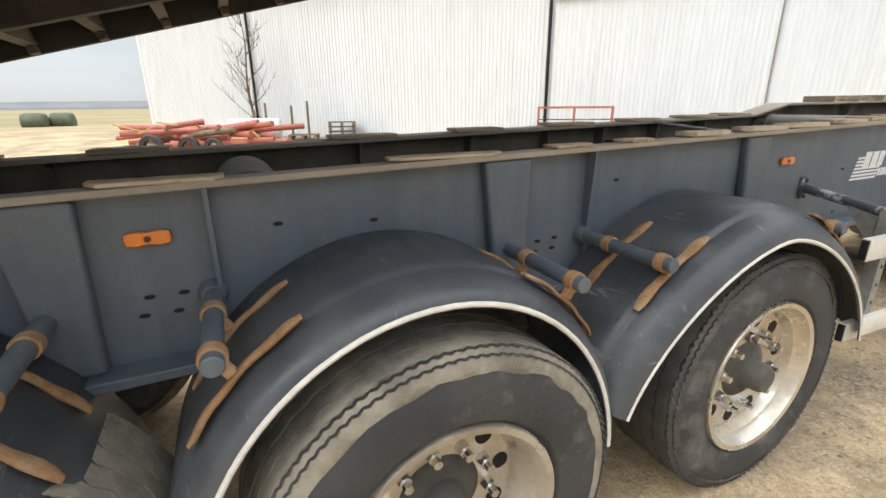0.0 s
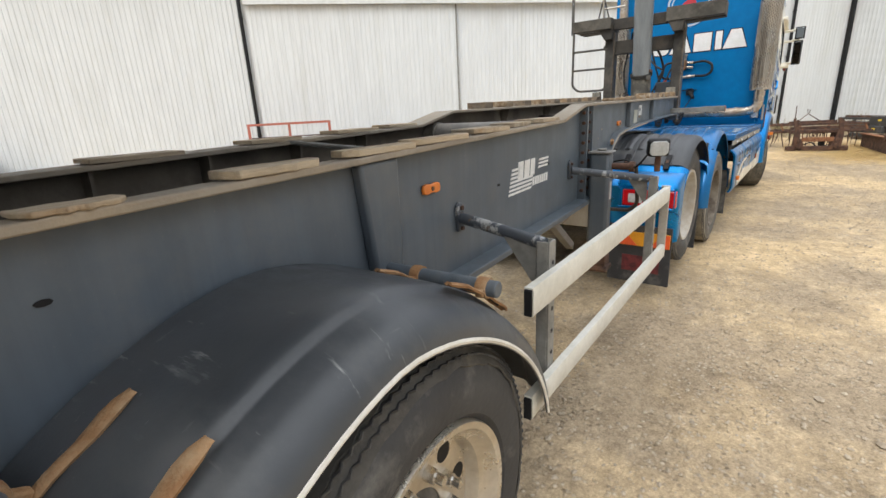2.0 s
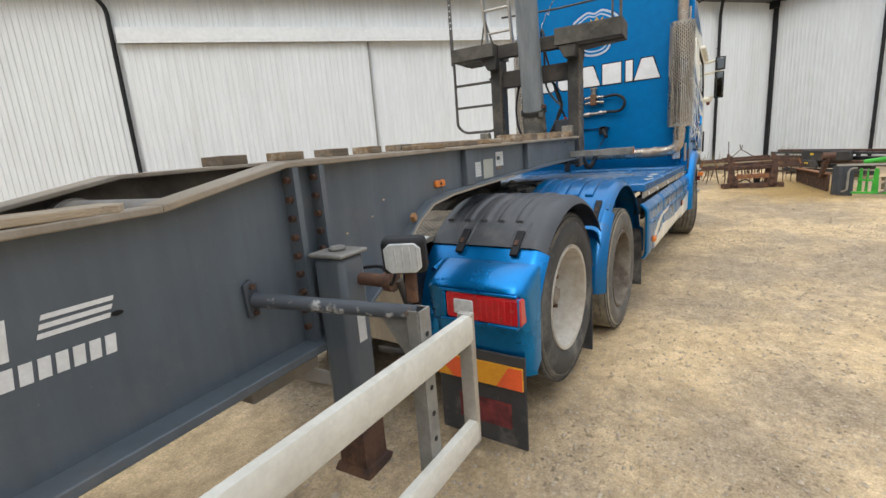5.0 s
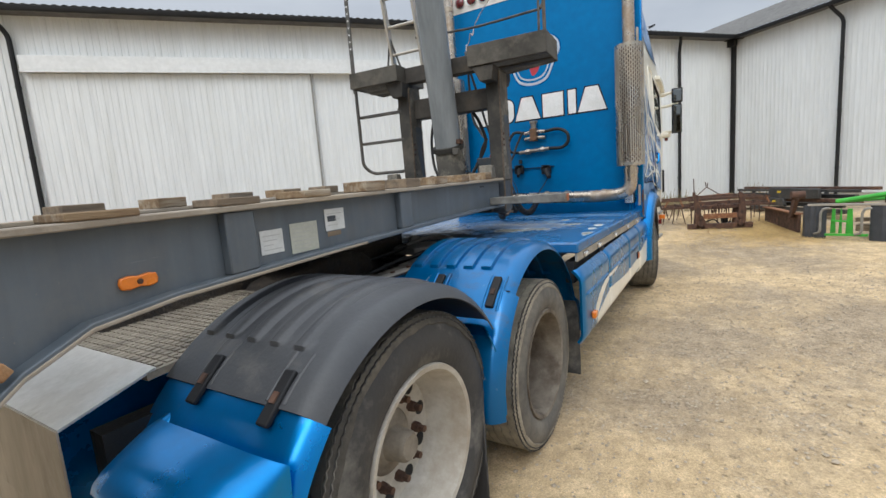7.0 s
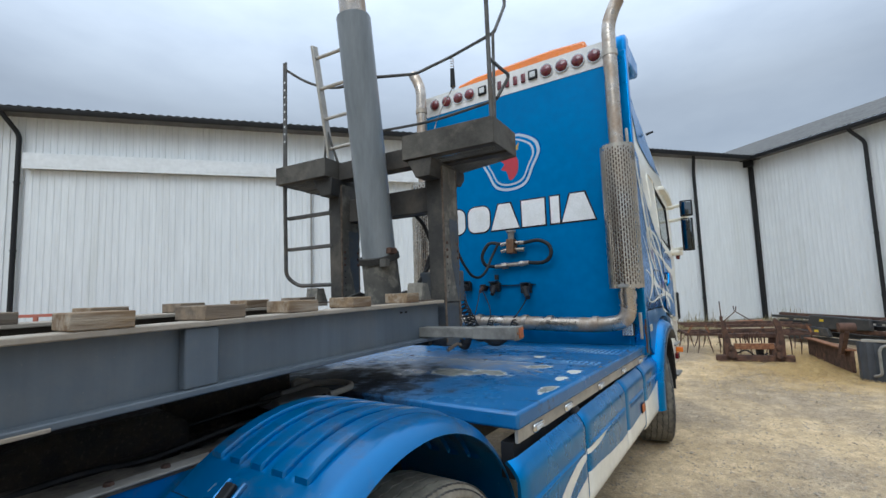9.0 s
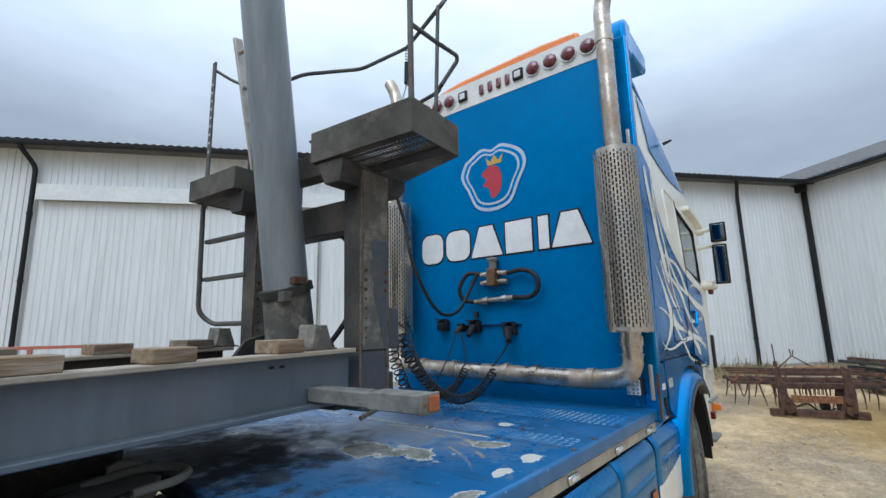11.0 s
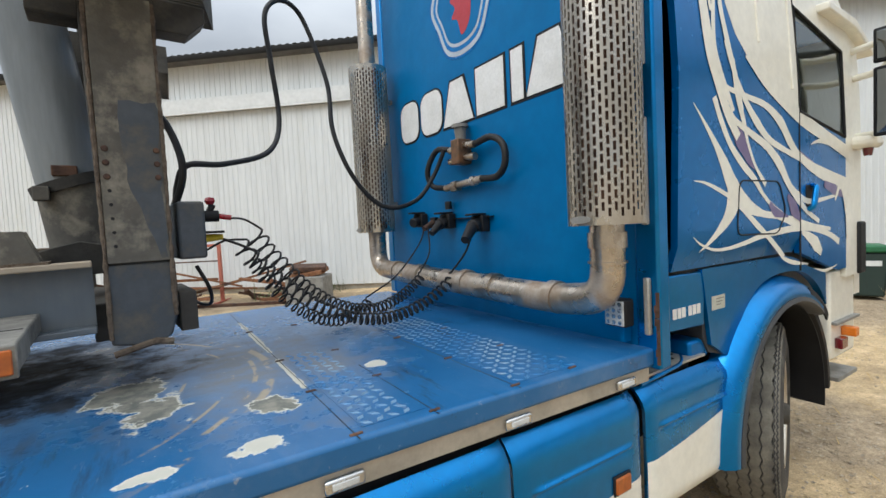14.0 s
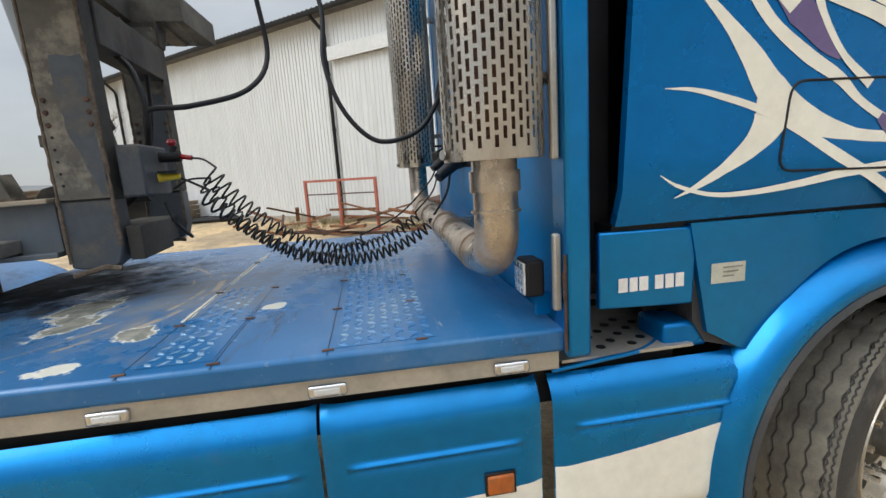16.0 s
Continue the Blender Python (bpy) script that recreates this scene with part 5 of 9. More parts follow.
lamp = new("work_lamp")
lamp.parent = trailer
tagged(lamp, "square LED work lamp in black housing on a bracket")
OCT = [(-0.052, -0.028), (-0.035, -0.043), (0.035, -0.043), (0.052, -0.028), (0.052, 0.028), (0.035, 0.043), (-0.035, 0.043), (-0.052, 0.028)]
lm = pose(4.12, -0.5, 1.335, 0, -8, 22)
part("housing", Mesh().box(-0.02, 0.04, -0.062, 0.062, -0.052, 0.052, lm), M["black"], lamp, bevel=0.016)
part("lens", Mesh().add([lm @ Vector((q, y_, z_)) for q in (-0.026, -0.018) for y_, z_ in OCT], [tuple(reversed(range(8))), tuple(range(8, 16))] + [(i, (i + 1) % 8, (i + 1) % 8 + 8, i + 8) for i in range(8)]), M["lamp_glass"], lamp, "clear lamp glass", bevel=0.003)
for i in range(5):
    part("lens_rib", Mesh().box(-0.0285, -0.0262, -0.044 + 0.0205 * i, -0.039 + 0.0205 * i, -0.033, 0.033, lm), M["lamp_glass"], lamp, bevel=0.001)
part("bracket", Mesh().box(4.135, 4.155, -0.515, -0.48, 1.19, 1.3), M["rust_dark"], lamp, bevel=0.006)
part("cable", Mesh().tube(spline([(4.16, -0.45, 1.31), (4.25, -0.35, 1.2), (4.3, -0.28, 1.24), (4.4, -0.1, 1.2)]), 0.006, 6), M["hose"], lamp)

# bolted flanges where the gooseneck meets the beams
for x in (4.19, 4.31):
    fl = part("bolt_flange", Mesh().box(x - 0.012, x + 0.012, -0.052, 0.0, z_bottom(4.2) + 0.0, z_top(x)), M["trailer"], near_beam)
    for k in range(9):
        z = z_bottom(4.2) + 0.06 + k * (z_top(x) - z_bottom(4.2) - 0.1) / 8
        part("flange_bolt", Mesh().cyl((x - 0.012, -0.03, z), (x - 0.03, -0.03, z), 0.012, seg=6), M["rust_dark"], fl)

# painted logo: slanted stripes and two blocks of plain bars
def slant(x0, x1, z0, z1, k=0.16):
    return [(x0 + k * (z0 - 1.19), z0), (x1 + k * (z0 - 1.19), z0), (x1 + k * (z1 - 1.19), z1), (x0 + k * (z1 - 1.19), z1)]


logo = new("painted_logo")
logo.parent = near_beam
tagged(logo, "white painted maker's mark of slanted stripes")
for i in range(7):
    z = 1.19 + i * 0.0195
    x1 = 3.37 - 0.0 * i if i < 4 else 3.2
    part("stripe", Mesh().prism(slant(3.09, x1 if i < 4 else 3.19, z, z + 0.011, 0.35), "y", -0.0025, -0.0005), M["white"], logo)
for i in range(3):
    z = 1.285 + i * 0.0195
    part("stripe", Mesh().prism(slant(3.43, 3.57, z, z + 0.011, 0.35), "y", -0.0025, -0.0005), M["white"], logo)
for x0, x1 in ((3.19, 3.255), (3.268, 3.335), (3.348, 3.405)):
    part("block", Mesh().prism(slant(x0, x1, 1.26, 1.345, 0.12), "y", -0.0025, -0.0005), M["white"], logo)
for i in range(7):
    part("block", Mesh().prism(slant(3.385 + 0.032 * i, 3.385 + 0.032 * i + 0.023, 1.2, 1.245, 0.12), "y", -0.0025, -0.0005), M["white"], logo)

# stuck-on labels with unreadable lines
for x0, x1, z0, z1, m_, rows_ in ((5.66, 5.77, 1.435, 1.525, "paper", 4), (5.81, 5.965, 1.415, 1.535, "paper_grey", 6), (6.02, 6.15, 1.48, 1.575, "paper", 3)):
    lb = part("label", Mesh().box(x0, x1, -0.003, -0.001, z0, z1), M[m_], near_beam, "weathered stuck-on label")
    for i in range(rows_):
        z = z1 - 0.02 - i * (z1 - z0 - 0.02) / rows_
        part("text_bar", Mesh().box(x0 + 0.012, x1 - 0.012 - 0.02 * (i % 3), -0.0042, -0.0032, z - 0.0025, z), M["faint_print"], lb)
part("text_block", Mesh().box(6.035, 6.09, -0.0042, -0.0032, 1.52, 1.545), M["old_paint"], near_beam)
part("rust_patch", Mesh().box(6.03, 6.12, -0.002, -0.0006, 1.455, 1.476), M["wood"], near_beam)

# timber packers and split strips on both beams
rnd = random.Random(4)


def packer(x0, x1, y0, y1, h, material, label):
    """A hand-sawn block with slightly skewed, worn ends, lying on the flange."""
    z0 = z_top((x0 + x1) / 2) + 0.0205
    j = [rnd.uniform(-0.012, 0.012) for _ in range(4)]
    o = [(x0 + j[0], y0), ((x0 + x1) / 2, y0 + 0.3 * j[1]), (x1 + j[1], y0 + j[2] * 0.4), (x1 + j[2], y1), ((x0 + x1) / 2, y1 + 0.3 * j[3]), (x0 + j[3], y1)]
    return part("timber_packer", Mesh().prism(o, "z", z0, z0 + h), material, trailer, label, bevel=0.004)


for x0, x1, h in ((5.06, 5.24, 0.022), (5.48, 5.65, 0.026), (5.86, 6.03, 0.03), (6.285, 6.45, 0.05), (6.65, 6.81, 0.05), (7.02, 7.18, 0.05), (7.4, 7.56, 0.05), (7.875, 8.01, 0.055)):
    packer(x0, x1, -0.05, 0.1, h, M["packer"] if int(x0 * 7) % 2 else M["wood"], "weathered timber packer")
for k in range(9):
    x0 = 4.66 + 0.42 * k
    packer(x0, x0 + 0.15 + 0.01 * (k % 3), 0.97, 1.14, 0.05, M["packer"] if k % 2 else M["wood"], "weathered timber packer")
for x, l_, y0 in ((-1.1, 0.45, -0.04), (-0.4, 0.3, -0.05), (0.35, 0.4, -0.05), (0.95, 0.2, -0.045), (1.29, 0.16, -0.05), (1.64, 0.28, -0.052), (2.0, 0.34, -0.05), (2.3, 0.38, -0.05), (2.75, 0.3, -0.046), (3.1, 0.24, -0.02), (3.38, 0.3, -0.045)):
    o = [(x + l_ * q + 0.012 * noise.noise((x * 9 + q * 7, 1, 0)), y0 + (0.03 if i in (0, 10) else 0.0) + 0.014 * noise.noise((q * 9, x, 2))) for i, q in enumerate([i / 10 for i in range(11)])]
    o += [(x + l_ * (1 - q), (0.025 if x < 2.5 else 0.1) + 0.014 * noise.noise((q * 9, x, 5))) for q in [i / 10 for i in range(11)]]
    z0 = z_top(x + l_ / 2) + 0.0205
    part("wear_plate", Mesh().prism(o, "z", z0, z0 + (0.011 if x < 1.5 else 0.02)), M["plank"], trailer, "worn split wooden strip on the flange", bevel=0.003)
for x, l_ in ((-1.2, 0.3), (-0.6, 0.3), (0.4, 0.35), (1.1, 0.3), (1.75, 0.34), (2.4, 0.3), (2.95, 0.35), (3.4, 0.3)):
    z0 = z_top(x + l_ / 2) + 0.0205
    part("wear_plate", Mesh().box(x, x + l_, 0.98, 1.13, z0, z0 + 0.018), M["plank"], trailer, bevel=0.003)
part("hose_coil", Mesh().tube([(3.75 + 0.03 * math.cos(a * 0.6) + 0.002 * a, 1.0 - 0.015 * (a / 10), 1.38 + 0.06 * math.sin(a * 0.6)) for a in range(40)], 0.006, 6), M["hose"], trailer, "coiled black hose")
part("lashing_bar", Mesh().cyl((2.6, 1.0, 1.5), (3.2, 0.2, 1.36), 0.012, seg=10), M["galv"], trailer, "loose steel bar")

def ragged(pts, step=0.03, k=0.012):
    """A polygon whose edges wander like worn paint."""
    out = []
    for (a, b), (c, d) in zip(pts, pts[1:] + pts[:1]):
        n_ = max(1, int(math.hypot(c - a, d - b) / step))
        for i in range(n_):
            x, z = a + (c - a) * i / n_, b + (d - b) * i / n_
            out.append((x + k * noise.noise((x * 31, z * 31, 0.3)), z + k * noise.noise((x * 31, z * 31, 7.3))))
    return out


# ---- front posts, cross beams, platform, ladders, tipping cylinder ----
for y0, y1 in ((-0.04, 0.075), (0.855, 0.97)):
    p = Mesh().prism([(8.345, 1.64), (8.55, 1.64), (8.55, 2.595), (8.33, 2.595)], "y", y0, y1)
    post = part("front_post", p, M["post"], trailer, "worn grey-brown steel post with crusted welds", bevel=0.008)
    part("post_foot", Mesh().prism([(8.345, 1.36), (8.48, 1.335), (8.53, 1.37), (8.55, 1.44), (8.55, 1.64), (8.345, 1.64)], "y", y0, y1), M["old_paint"], post, "blue-grey painted post foot", bevel=0.008)
    part("cover_plate", Mesh().box(8.355, 8.54, y0 - 0.008, y0, 1.645, 2.57), M["primer"], post, "worn tan primer plate", bevel=0.002)
    part("paint_patch", Mesh().prism(ragged([(8.51, 1.66), (8.532, 1.66), (8.532, 2.215), (8.418, 2.205), (8.415, 2.08), (8.425, 2.0), (8.44, 1.9), (8.47, 1.8)]), "y", y0 - 0.0095, y0 - 0.008), M["old_paint"], post, "dark blue-grey paint remnant")
    for x, za, zb, rr in ((8.347, 1.38, 2.56, 0.007), (8.545, 1.44, 2.56, 0.008)):
        n_ = 60
        crust = [(x + 0.002 * noise.noise((k * 0.9, x, 1)), y0 - 0.002, za + (zb - za) * k / n_) for k in range(n_ + 1)]
        part("weld_seam", Mesh().tube(crust, [rr * (1 + 0.55 * noise.noise((k * 0.7, y0, x))) for k in range(n_ + 1)], 7), M["weld"], post, "crusted weld seam")
    for q in range(8):
        z = 2.04 - 0.048 * q
        if q < 3:
            for x in (8.373, 8.523):
                part("post_bolt", Mesh().cyl((x, y0 - 0.008, z), (x, y0 - 0.016, z), 0.011, 0.008, 10), M["rust_dark"], post, "rusty bolt head")
        else:
            part("post_hole", Mesh().cyl((8.374 + 0.001 * q, y0 - 0.0075, z), (8.374 + 0.001 * q, y0 - 0.0088, z), 0.006, seg=10), M["black"], post)
    part("weld_seam", Mesh().tube([(8.35 + 0.018 * k, y0 - 0.002, 1.355 - 0.004 * abs(k - 7) + 0.004 * noise.noise((k, 5, 1))) for k in range(11)], 0.012, 7), M["weld"], post)
part("cross_beam", Mesh().box(8.43, 8.56, 0.075, 0.855, 2.28, 2.46), M["trailer_in"], trailer, "dark cross beam", bevel=0.006)
part("cross_beam", Mesh().box(8.3, 8.5, 0.075, 0.855, 1.36, 1.5), M["trailer_in"], trailer, bevel=0.006)
part("cross_beam", Mesh().box(8.34, 8.44, 0.17, 0.87, 2.6, 2.74), M["trailer_in"], trailer, bevel=0.006)
part("base_box", Mesh().box(8.56, 8.62, -0.02, 0.35, 1.37, 1.52), M["trailer_in"], trailer, bevel=0.006)

platform = new("platform")
platform.parent = trailer
tagged(platform, "dusty steel walkway trays with slotted grating")


def tray(x0, x1, x2, y0, y1, z0, z1):
    """A walkway tray: x0 is its straight side, the other side runs from x1 at y0 to x2 at y1."""
    t = 0.006

    def side(y):
        return x1 + (x2 - x1) * (y - y0) / (y1 - y0)

    part("tray_side", Mesh().box(x0, x1, y0, y0 + t, z0, z1), M["tray"], platform, bevel=0.002)
    part("tray_side", Mesh().box(x0, x2, y1 - t, y1, z0, z1), M["tray"], platform, bevel=0.002)
    part("tray_side", Mesh().box(x0, x0 + t, y0 + t, y1 - t, z0, z1), M["tray"], platform, bevel=0.002)
    part("tray_side", Mesh().prism([(side(y0 + t) - t, y0 + t), (side(y0 + t), y0 + t), (side(y1 - t), y1 - t), (side(y1 - t) - t, y1 - t)], "z", z0, z1), M["tray"], platform, bevel=0.002)
    part("tray_lip", Mesh().box(x0 + t, x0 + 0.05, y0 + t, y1 - t, z0, z0 + 0.005), M["trailer_in"], platform)
    xm = x0 + 0.7 * (x1 - x0)
    part("bearer", Mesh().box(xm - 0.04, xm + 0.035, y0 + t, y1 - t, z0 - 0.004, z0 + 0.0115), M["trailer_in"], platform)
    bars = Mesh()
    m = int((y1 - y0 - 0.02) / 0.021)
    for i in range(m):
        y = y0 + 0.012 + i * 0.021
        bars.box(x0 + t, side(y) - t, y, y + 0.0085, z0 + 0.012, z0 + 0.018)
    n = int((x1 - x0) / 0.06)
    for j in range(n):
        x = x0 + 0.03 + j * 0.06
        bars.box(x, x + 0.014, y0 + t, y1 - t, z0 + 0.0121, z0 + 0.0178)
    tagged(part("grating", bars, M["tray"], platform, "slotted anti-slip grating", smooth=0), kind="stuff")


tray(8.185, 8.57, 8.79, -0.5, 0.17, 2.6, 2.765)
tray(8.19, 8.7, 8.76, 0.87, 1.4, 2.61, 2.75)
part("tray_bracket", Mesh().prism([(-0.035, 2.47), (0.075, 2.47), (0.14, 2.594), (-0.05, 2.594)], "x", 8.2, 8.335), M["post"], platform, bevel=0.006)
part("tray_bracket", Mesh().prism([(0.86, 2.47), (0.965, 2.47), (1.04, 2.605), (0.85, 2.605)], "x", 8.24, 8.56), M["post"], platform, bevel=0.006)
part("knee_plate", Mesh().prism([(8.55, 2.48), (8.66, 2.48), (8.72, 2.54), (8.72, 2.594), (8.55, 2.594)], "y", -0.03, 0.06), M["post"], platform, bevel=0.004)
rails = new("handrails")
rails.parent = trailer
tagged(rails, "thin bent steel handrails")
part("flat_post", Mesh().box(8.325, 8.335, 1.43, 1.47, 2.6, 3.72), M["rail_dark"], rails, "perforated flat steel post")
# Pale lens colour on these discs stands in for sky showing through.
for k in range(9):
    part("post_hole", Mesh().cyl((8.3235, 1.45, 3.02 + 0.065 * k), (8.337, 1.45, 3.02 + 0.065 * k), 0.01, seg=8), M["lens"], rails)
part("rail", Mesh().tube(spline([(8.345, 1.45, 3.66), (8.42, 1.33, 3.57), (8.5, 1.2, 3.51), (8.5, 1.0, 3.45), (8.54, 0.86, 3.47)]), 0.011, 8), M["rail_dark"], rails)
part("rail", Mesh().tube(bent([(8.5, 1.0, 3.45), (8.58, 0.75, 3.5), (8.84, 0.45, 3.56), (9.04, 0.2, 3.735), (8.66, -0.345, 3.58), (8.925, -0.345, 3.95), (8.88, -0.345, 4.08), (8.7, -0.345, 4.35)], 0.05), 0.013, 8), M["rail_dark"], rails)
part("rail", Mesh().tube(spline([(8.855, 1.0, 3.16), (8.89, 0.65, 3.15), (8.876, 0.3, 3.134), (8.766, -0.2, 3.114), (8.652, -0.345, 3.077)]), 0.012, 8), M["rail_dark"], rails)
part("upright", Mesh().cyl((8.2, -0.485, 2.755), (8.19, -0.485, 4.4), 0.014, seg=12), M["rail_dark"], rails, "round steel upright")
part("upright", Mesh().cyl((8.59, -0.345, 2.755), (8.64, -0.345, 3.57), 0.011, seg=12), M["rail_dark"], rails, "round steel upright")
part("upright", Mesh().tube(bent([(8.2, -0.485, 3.136), (8.46, -0.45, 3.2), (8.71, -0.42, 3.265), (8.72, -0.415, 3.24), (8.65, -0.35, 3.08)], 0.03), 0.012, 10), M["rail_dark"], rails, "bent steel brace")
part("spring_hook", Mesh().tube([(9.04 + 0.014 * math.cos(a * 0.9), 0.2 + 0.014 * math.sin(a * 0.9), 3.72 - 0.0032 * a) for a in range(90)], 0.003, 5), M["steel"], rails)
part("spring_body", Mesh().cyl((9.04, 0.2, 3.62), (9.04, 0.2, 3.46), 0.018, 0.022, 12), M["black"], rails)
lad = new("ladder")
lad.parent = trailer
tagged(lad, "steel ladder with square rungs and a rounded foot")
part("stile", Mesh().tube(bent([(8.3, 1.42, 2.62), (8.32, 1.43, 1.88), (8.38, 1.36, 1.8), (8.43, 1.0, 1.8), (8.45, 0.95, 1.88), (8.4, 0.95, 2.36), (8.38, 1.0, 2.4)], 0.06), 0.016, 10), M["rail_dark"], lad)
for z in (2.36, 2.1):
    part("rung", Mesh().box(8.29, 8.33, 0.94, 1.43, z - 0.013, z + 0.013, Matrix.Translation((0.04, 0, 0))), M["rail_dark"], lad, bevel=0.003)
lad2 = new("upper_ladder")
lad2.parent = trailer
tagged(lad2, "leaning aluminium ladder section")
for y in (1.03, 0.72):
    part("stile", Mesh().box(-0.03, 0.03, -0.012, 0.012, 0.0, 0.98, pose(8.446, y, 2.74, 0, -11.6, 0)), M["alu"], lad2, bevel=0.003)
for k in range(4):
    z = 2.9 + 0.235 * k
    part("rung", Mesh().cyl((8.446 - (z - 2.74) * 0.205, 1.03, z), (8.446 - (z - 2.74) * 0.205, 0.72, z), 0.014, seg=10), M["alu"], lad2)
for y in (1.12, 0.95):
    part("stay", Mesh().cyl((8.44, y, 2.74), (8.385, 1.03, 3.05), 0.01, seg=8), M["rail_dark"], lad2)

cyl = new("tipping_cylinder")
cyl.parent = trailer
tagged(cyl, "grey telescopic tipping cylinder leaning back")


def cyl_at(z):
    return (8.30 - 0.142 * (z - 1.75), 0.44, z)


part("outer_stage", Mesh().cyl(cyl_at(1.97), cyl_at(3.62), 0.118, seg=40).cyl(cyl_at(3.62), cyl_at(3.63), 0.112, seg=40), mat("grey_cylinder_paint", (0.215, 0.232, 0.242), (0.14, 0.155, 0.163), 0.3, scale=3, dirt=(0.3, 0.29, 0.27), dirt_at=(0.62, 0.85), stretch=(2, 2, 0.25)), cyl, "smooth grey painted stage")
part("second_stage", Mesh().cyl(cyl_at(3.6), cyl_at(4.1), 0.092, seg=36), M["steel"], cyl, "bright steel stage")
part("socket", Mesh().cyl(cyl_at(1.62), cyl_at(1.97), 0.13, 0.125, 36), M["primer"], cyl, "dirty grey cylinder foot")
part("clamp_ring", Mesh().cyl((8.275, 0.44, 1.945), (8.262, 0.44, 1.985), 0.142, seg=36), M["post"], cyl, "dark clamp ring")
part("clamp_block", Mesh().box(8.15, 8.2, 0.3, 0.35, 1.89, 1.945), M["primer"], cyl, bevel=0.004)
part("clamp_block", Mesh().box(8.21, 8.29, 0.3, 0.345, 1.985, 2.025), M["rust_dark"], cyl, bevel=0.004)
for y in (0.22, 0.62):
    part("foot_bracket", Mesh().prism([(8.08, 1.6), (8.46, 1.6), (8.4, 1.7), (8.28, 1.73), (8.16, 1.7)], "y", y, y + 0.025), M["post"], cyl, bevel=0.004)
for x, y0 in ((8.06, -0.03), (8.2, 0.98)):
    z0 = z_top(x) + 0.0205
    lk = part("lock_bracket", Mesh().prism([(x, z0), (x + 0.012, z0), (x + 0.03, z0 + 0.115), (x + 0.018, z0 + 0.115)], "y", y0, y0 + 0.11), M["primer"], trailer, "dusty angled container lock bracket", bevel=0.003)
    for y_ in (y0 + 0.002, y0 + 0.096):
        part("gusset", Mesh().prism([(x + 0.012, z0), (x + 0.125, z0), (x + 0.12, z0 + 0.015), (x + 0.1, z0 + 0.07), (x + 0.085, z0 + 0.112), (x + 0.03, z0 + 0.112)], "y", y_, y_ + 0.01), M["primer"], lk, bevel=0.002)
    part("lock_base", Mesh().box(x - 0.015, x + 0.14, y0 - 0.005, y0 + 0.12, z0, z0 + 0.01), M["weld"], lk)

# outrigger with orange marker at its end
og = new("outrigger")
og.parent = trailer
tagged(og, "bare dirty steel outrigger with an orange marker lamp")
part("arm", Mesh().box(8.065, 8.165, -0.6, 0.0, 1.44, 1.5), M["grimy"], og, "dusty bare steel box arm", bevel=0.006)
part("arm_sleeve", Mesh().box(8.06, 8.17, -0.62, -0.36, 1.436, 1.505), M["grimy"], og, bevel=0.005)
part("lamp_frame", Mesh().box(8.056, 8.174, -0.626, -0.612, 1.432, 1.508), M["grimy"], og, "grey lamp frame", bevel=0.004)
part("lamp_lens", Mesh().box(8.1, 8.166, -0.632, -0.625, 1.442, 1.498), M["old_orange"], og, "orange marker lens", bevel=0.006)
part("lamp_screw", Mesh().cyl((8.08, -0.626, 1.47), (8.08, -0.632, 1.47), 0.007, seg=10), M["rust"], og)
part("crack", Mesh().box(8.07, 8.16, -0.37, -0.362, 1.5, 1.5065), M["black"], og)

# brake couplings on the post and the valve box
box = new("coupling_box")
box.parent = trailer
tagged(box, "grey coupling box with red and yellow air couplings")
part("case", Mesh().box(8.575, 8.67, -0.02, 0.3, 1.64, 1.86), M["old_paint"], box, bevel=0.01)
part("red_tap", Mesh().cyl((8.67, 0.2, 1.81), (8.76, 0.2, 1.81), 0.025, seg=14).cyl((8.72, 0.2, 1.82), (8.74, 0.2, 1.86), 0.014, seg=10), M["black"], box)
part("red_knob", Mesh().spin([(0.001, -0.016), (0.014, -0.014), (0.022, 0), (0.016, 0.014), (0.001, 0.018)], (8.73, 0.2, 1.875), 16, axis="z"), M["red"], box, "red coupling knob")
part("red_head", Mesh().cyl((8.76, 0.2, 1.81), (8.81, 0.19, 1.8), 0.012, seg=10), M["red"], box)
part("yellow_head", Mesh().cyl((8.67, 0.14, 1.715), (8.76, 0.15, 1.718), 0.02, 0.012, 12), M["yellow"], box, "yellow air coupling")
part("lever", Mesh().box(8.68, 8.76, 0.1, 0.16, 1.735, 1.745), M["black"], box)

# ---- raised tipping body overhead, seen from below at its far side ----
tilt = math.atan(0.262)
BODY = TRAILER @ Matrix.Translation((-2.5, 0.55, 1.42)) @ Matrix.Rotation(-tilt, 4, "Y")
body = thing("tipping_body", BODY, "raised dirty brown underside of a tipping load body", "load body")
BODY_L = 6.2
part("floor", Mesh().box(0, BODY_L, -1.2, 1.2, 0.2, 0.24), M["beam_in"], body)
for y in (-1.22, 1.18):
    part("side_rail", Mesh().box(0, BODY_L, y, y + 0.04, 0.02, 0.3), M["trailer_in"], body, bevel=0.006)
for y in (-0.42, 0.36):
    part("long_beam", Mesh().box(0, BODY_L, y, y + 0.06, 0.0, 0.2), M["trailer_in"], body, bevel=0.006)
for k in range(20):
    x = 0.15 + 0.305 * k
    part("crossmember", Mesh().prism([(x, 0.06), (x + 0.05, 0.06), (x + 0.05, 0.2), (x + 0.04, 0.2), (x + 0.04, 0.07), (x, 0.07)], "y", -1.18, 1.18), M["beam_in"], body)
    part("tie_lug", Mesh().box(x + 0.005, x + 0.045, 1.12, 1.222, 0.02, 0.055), M["beam_in"], body, bevel=0.006)
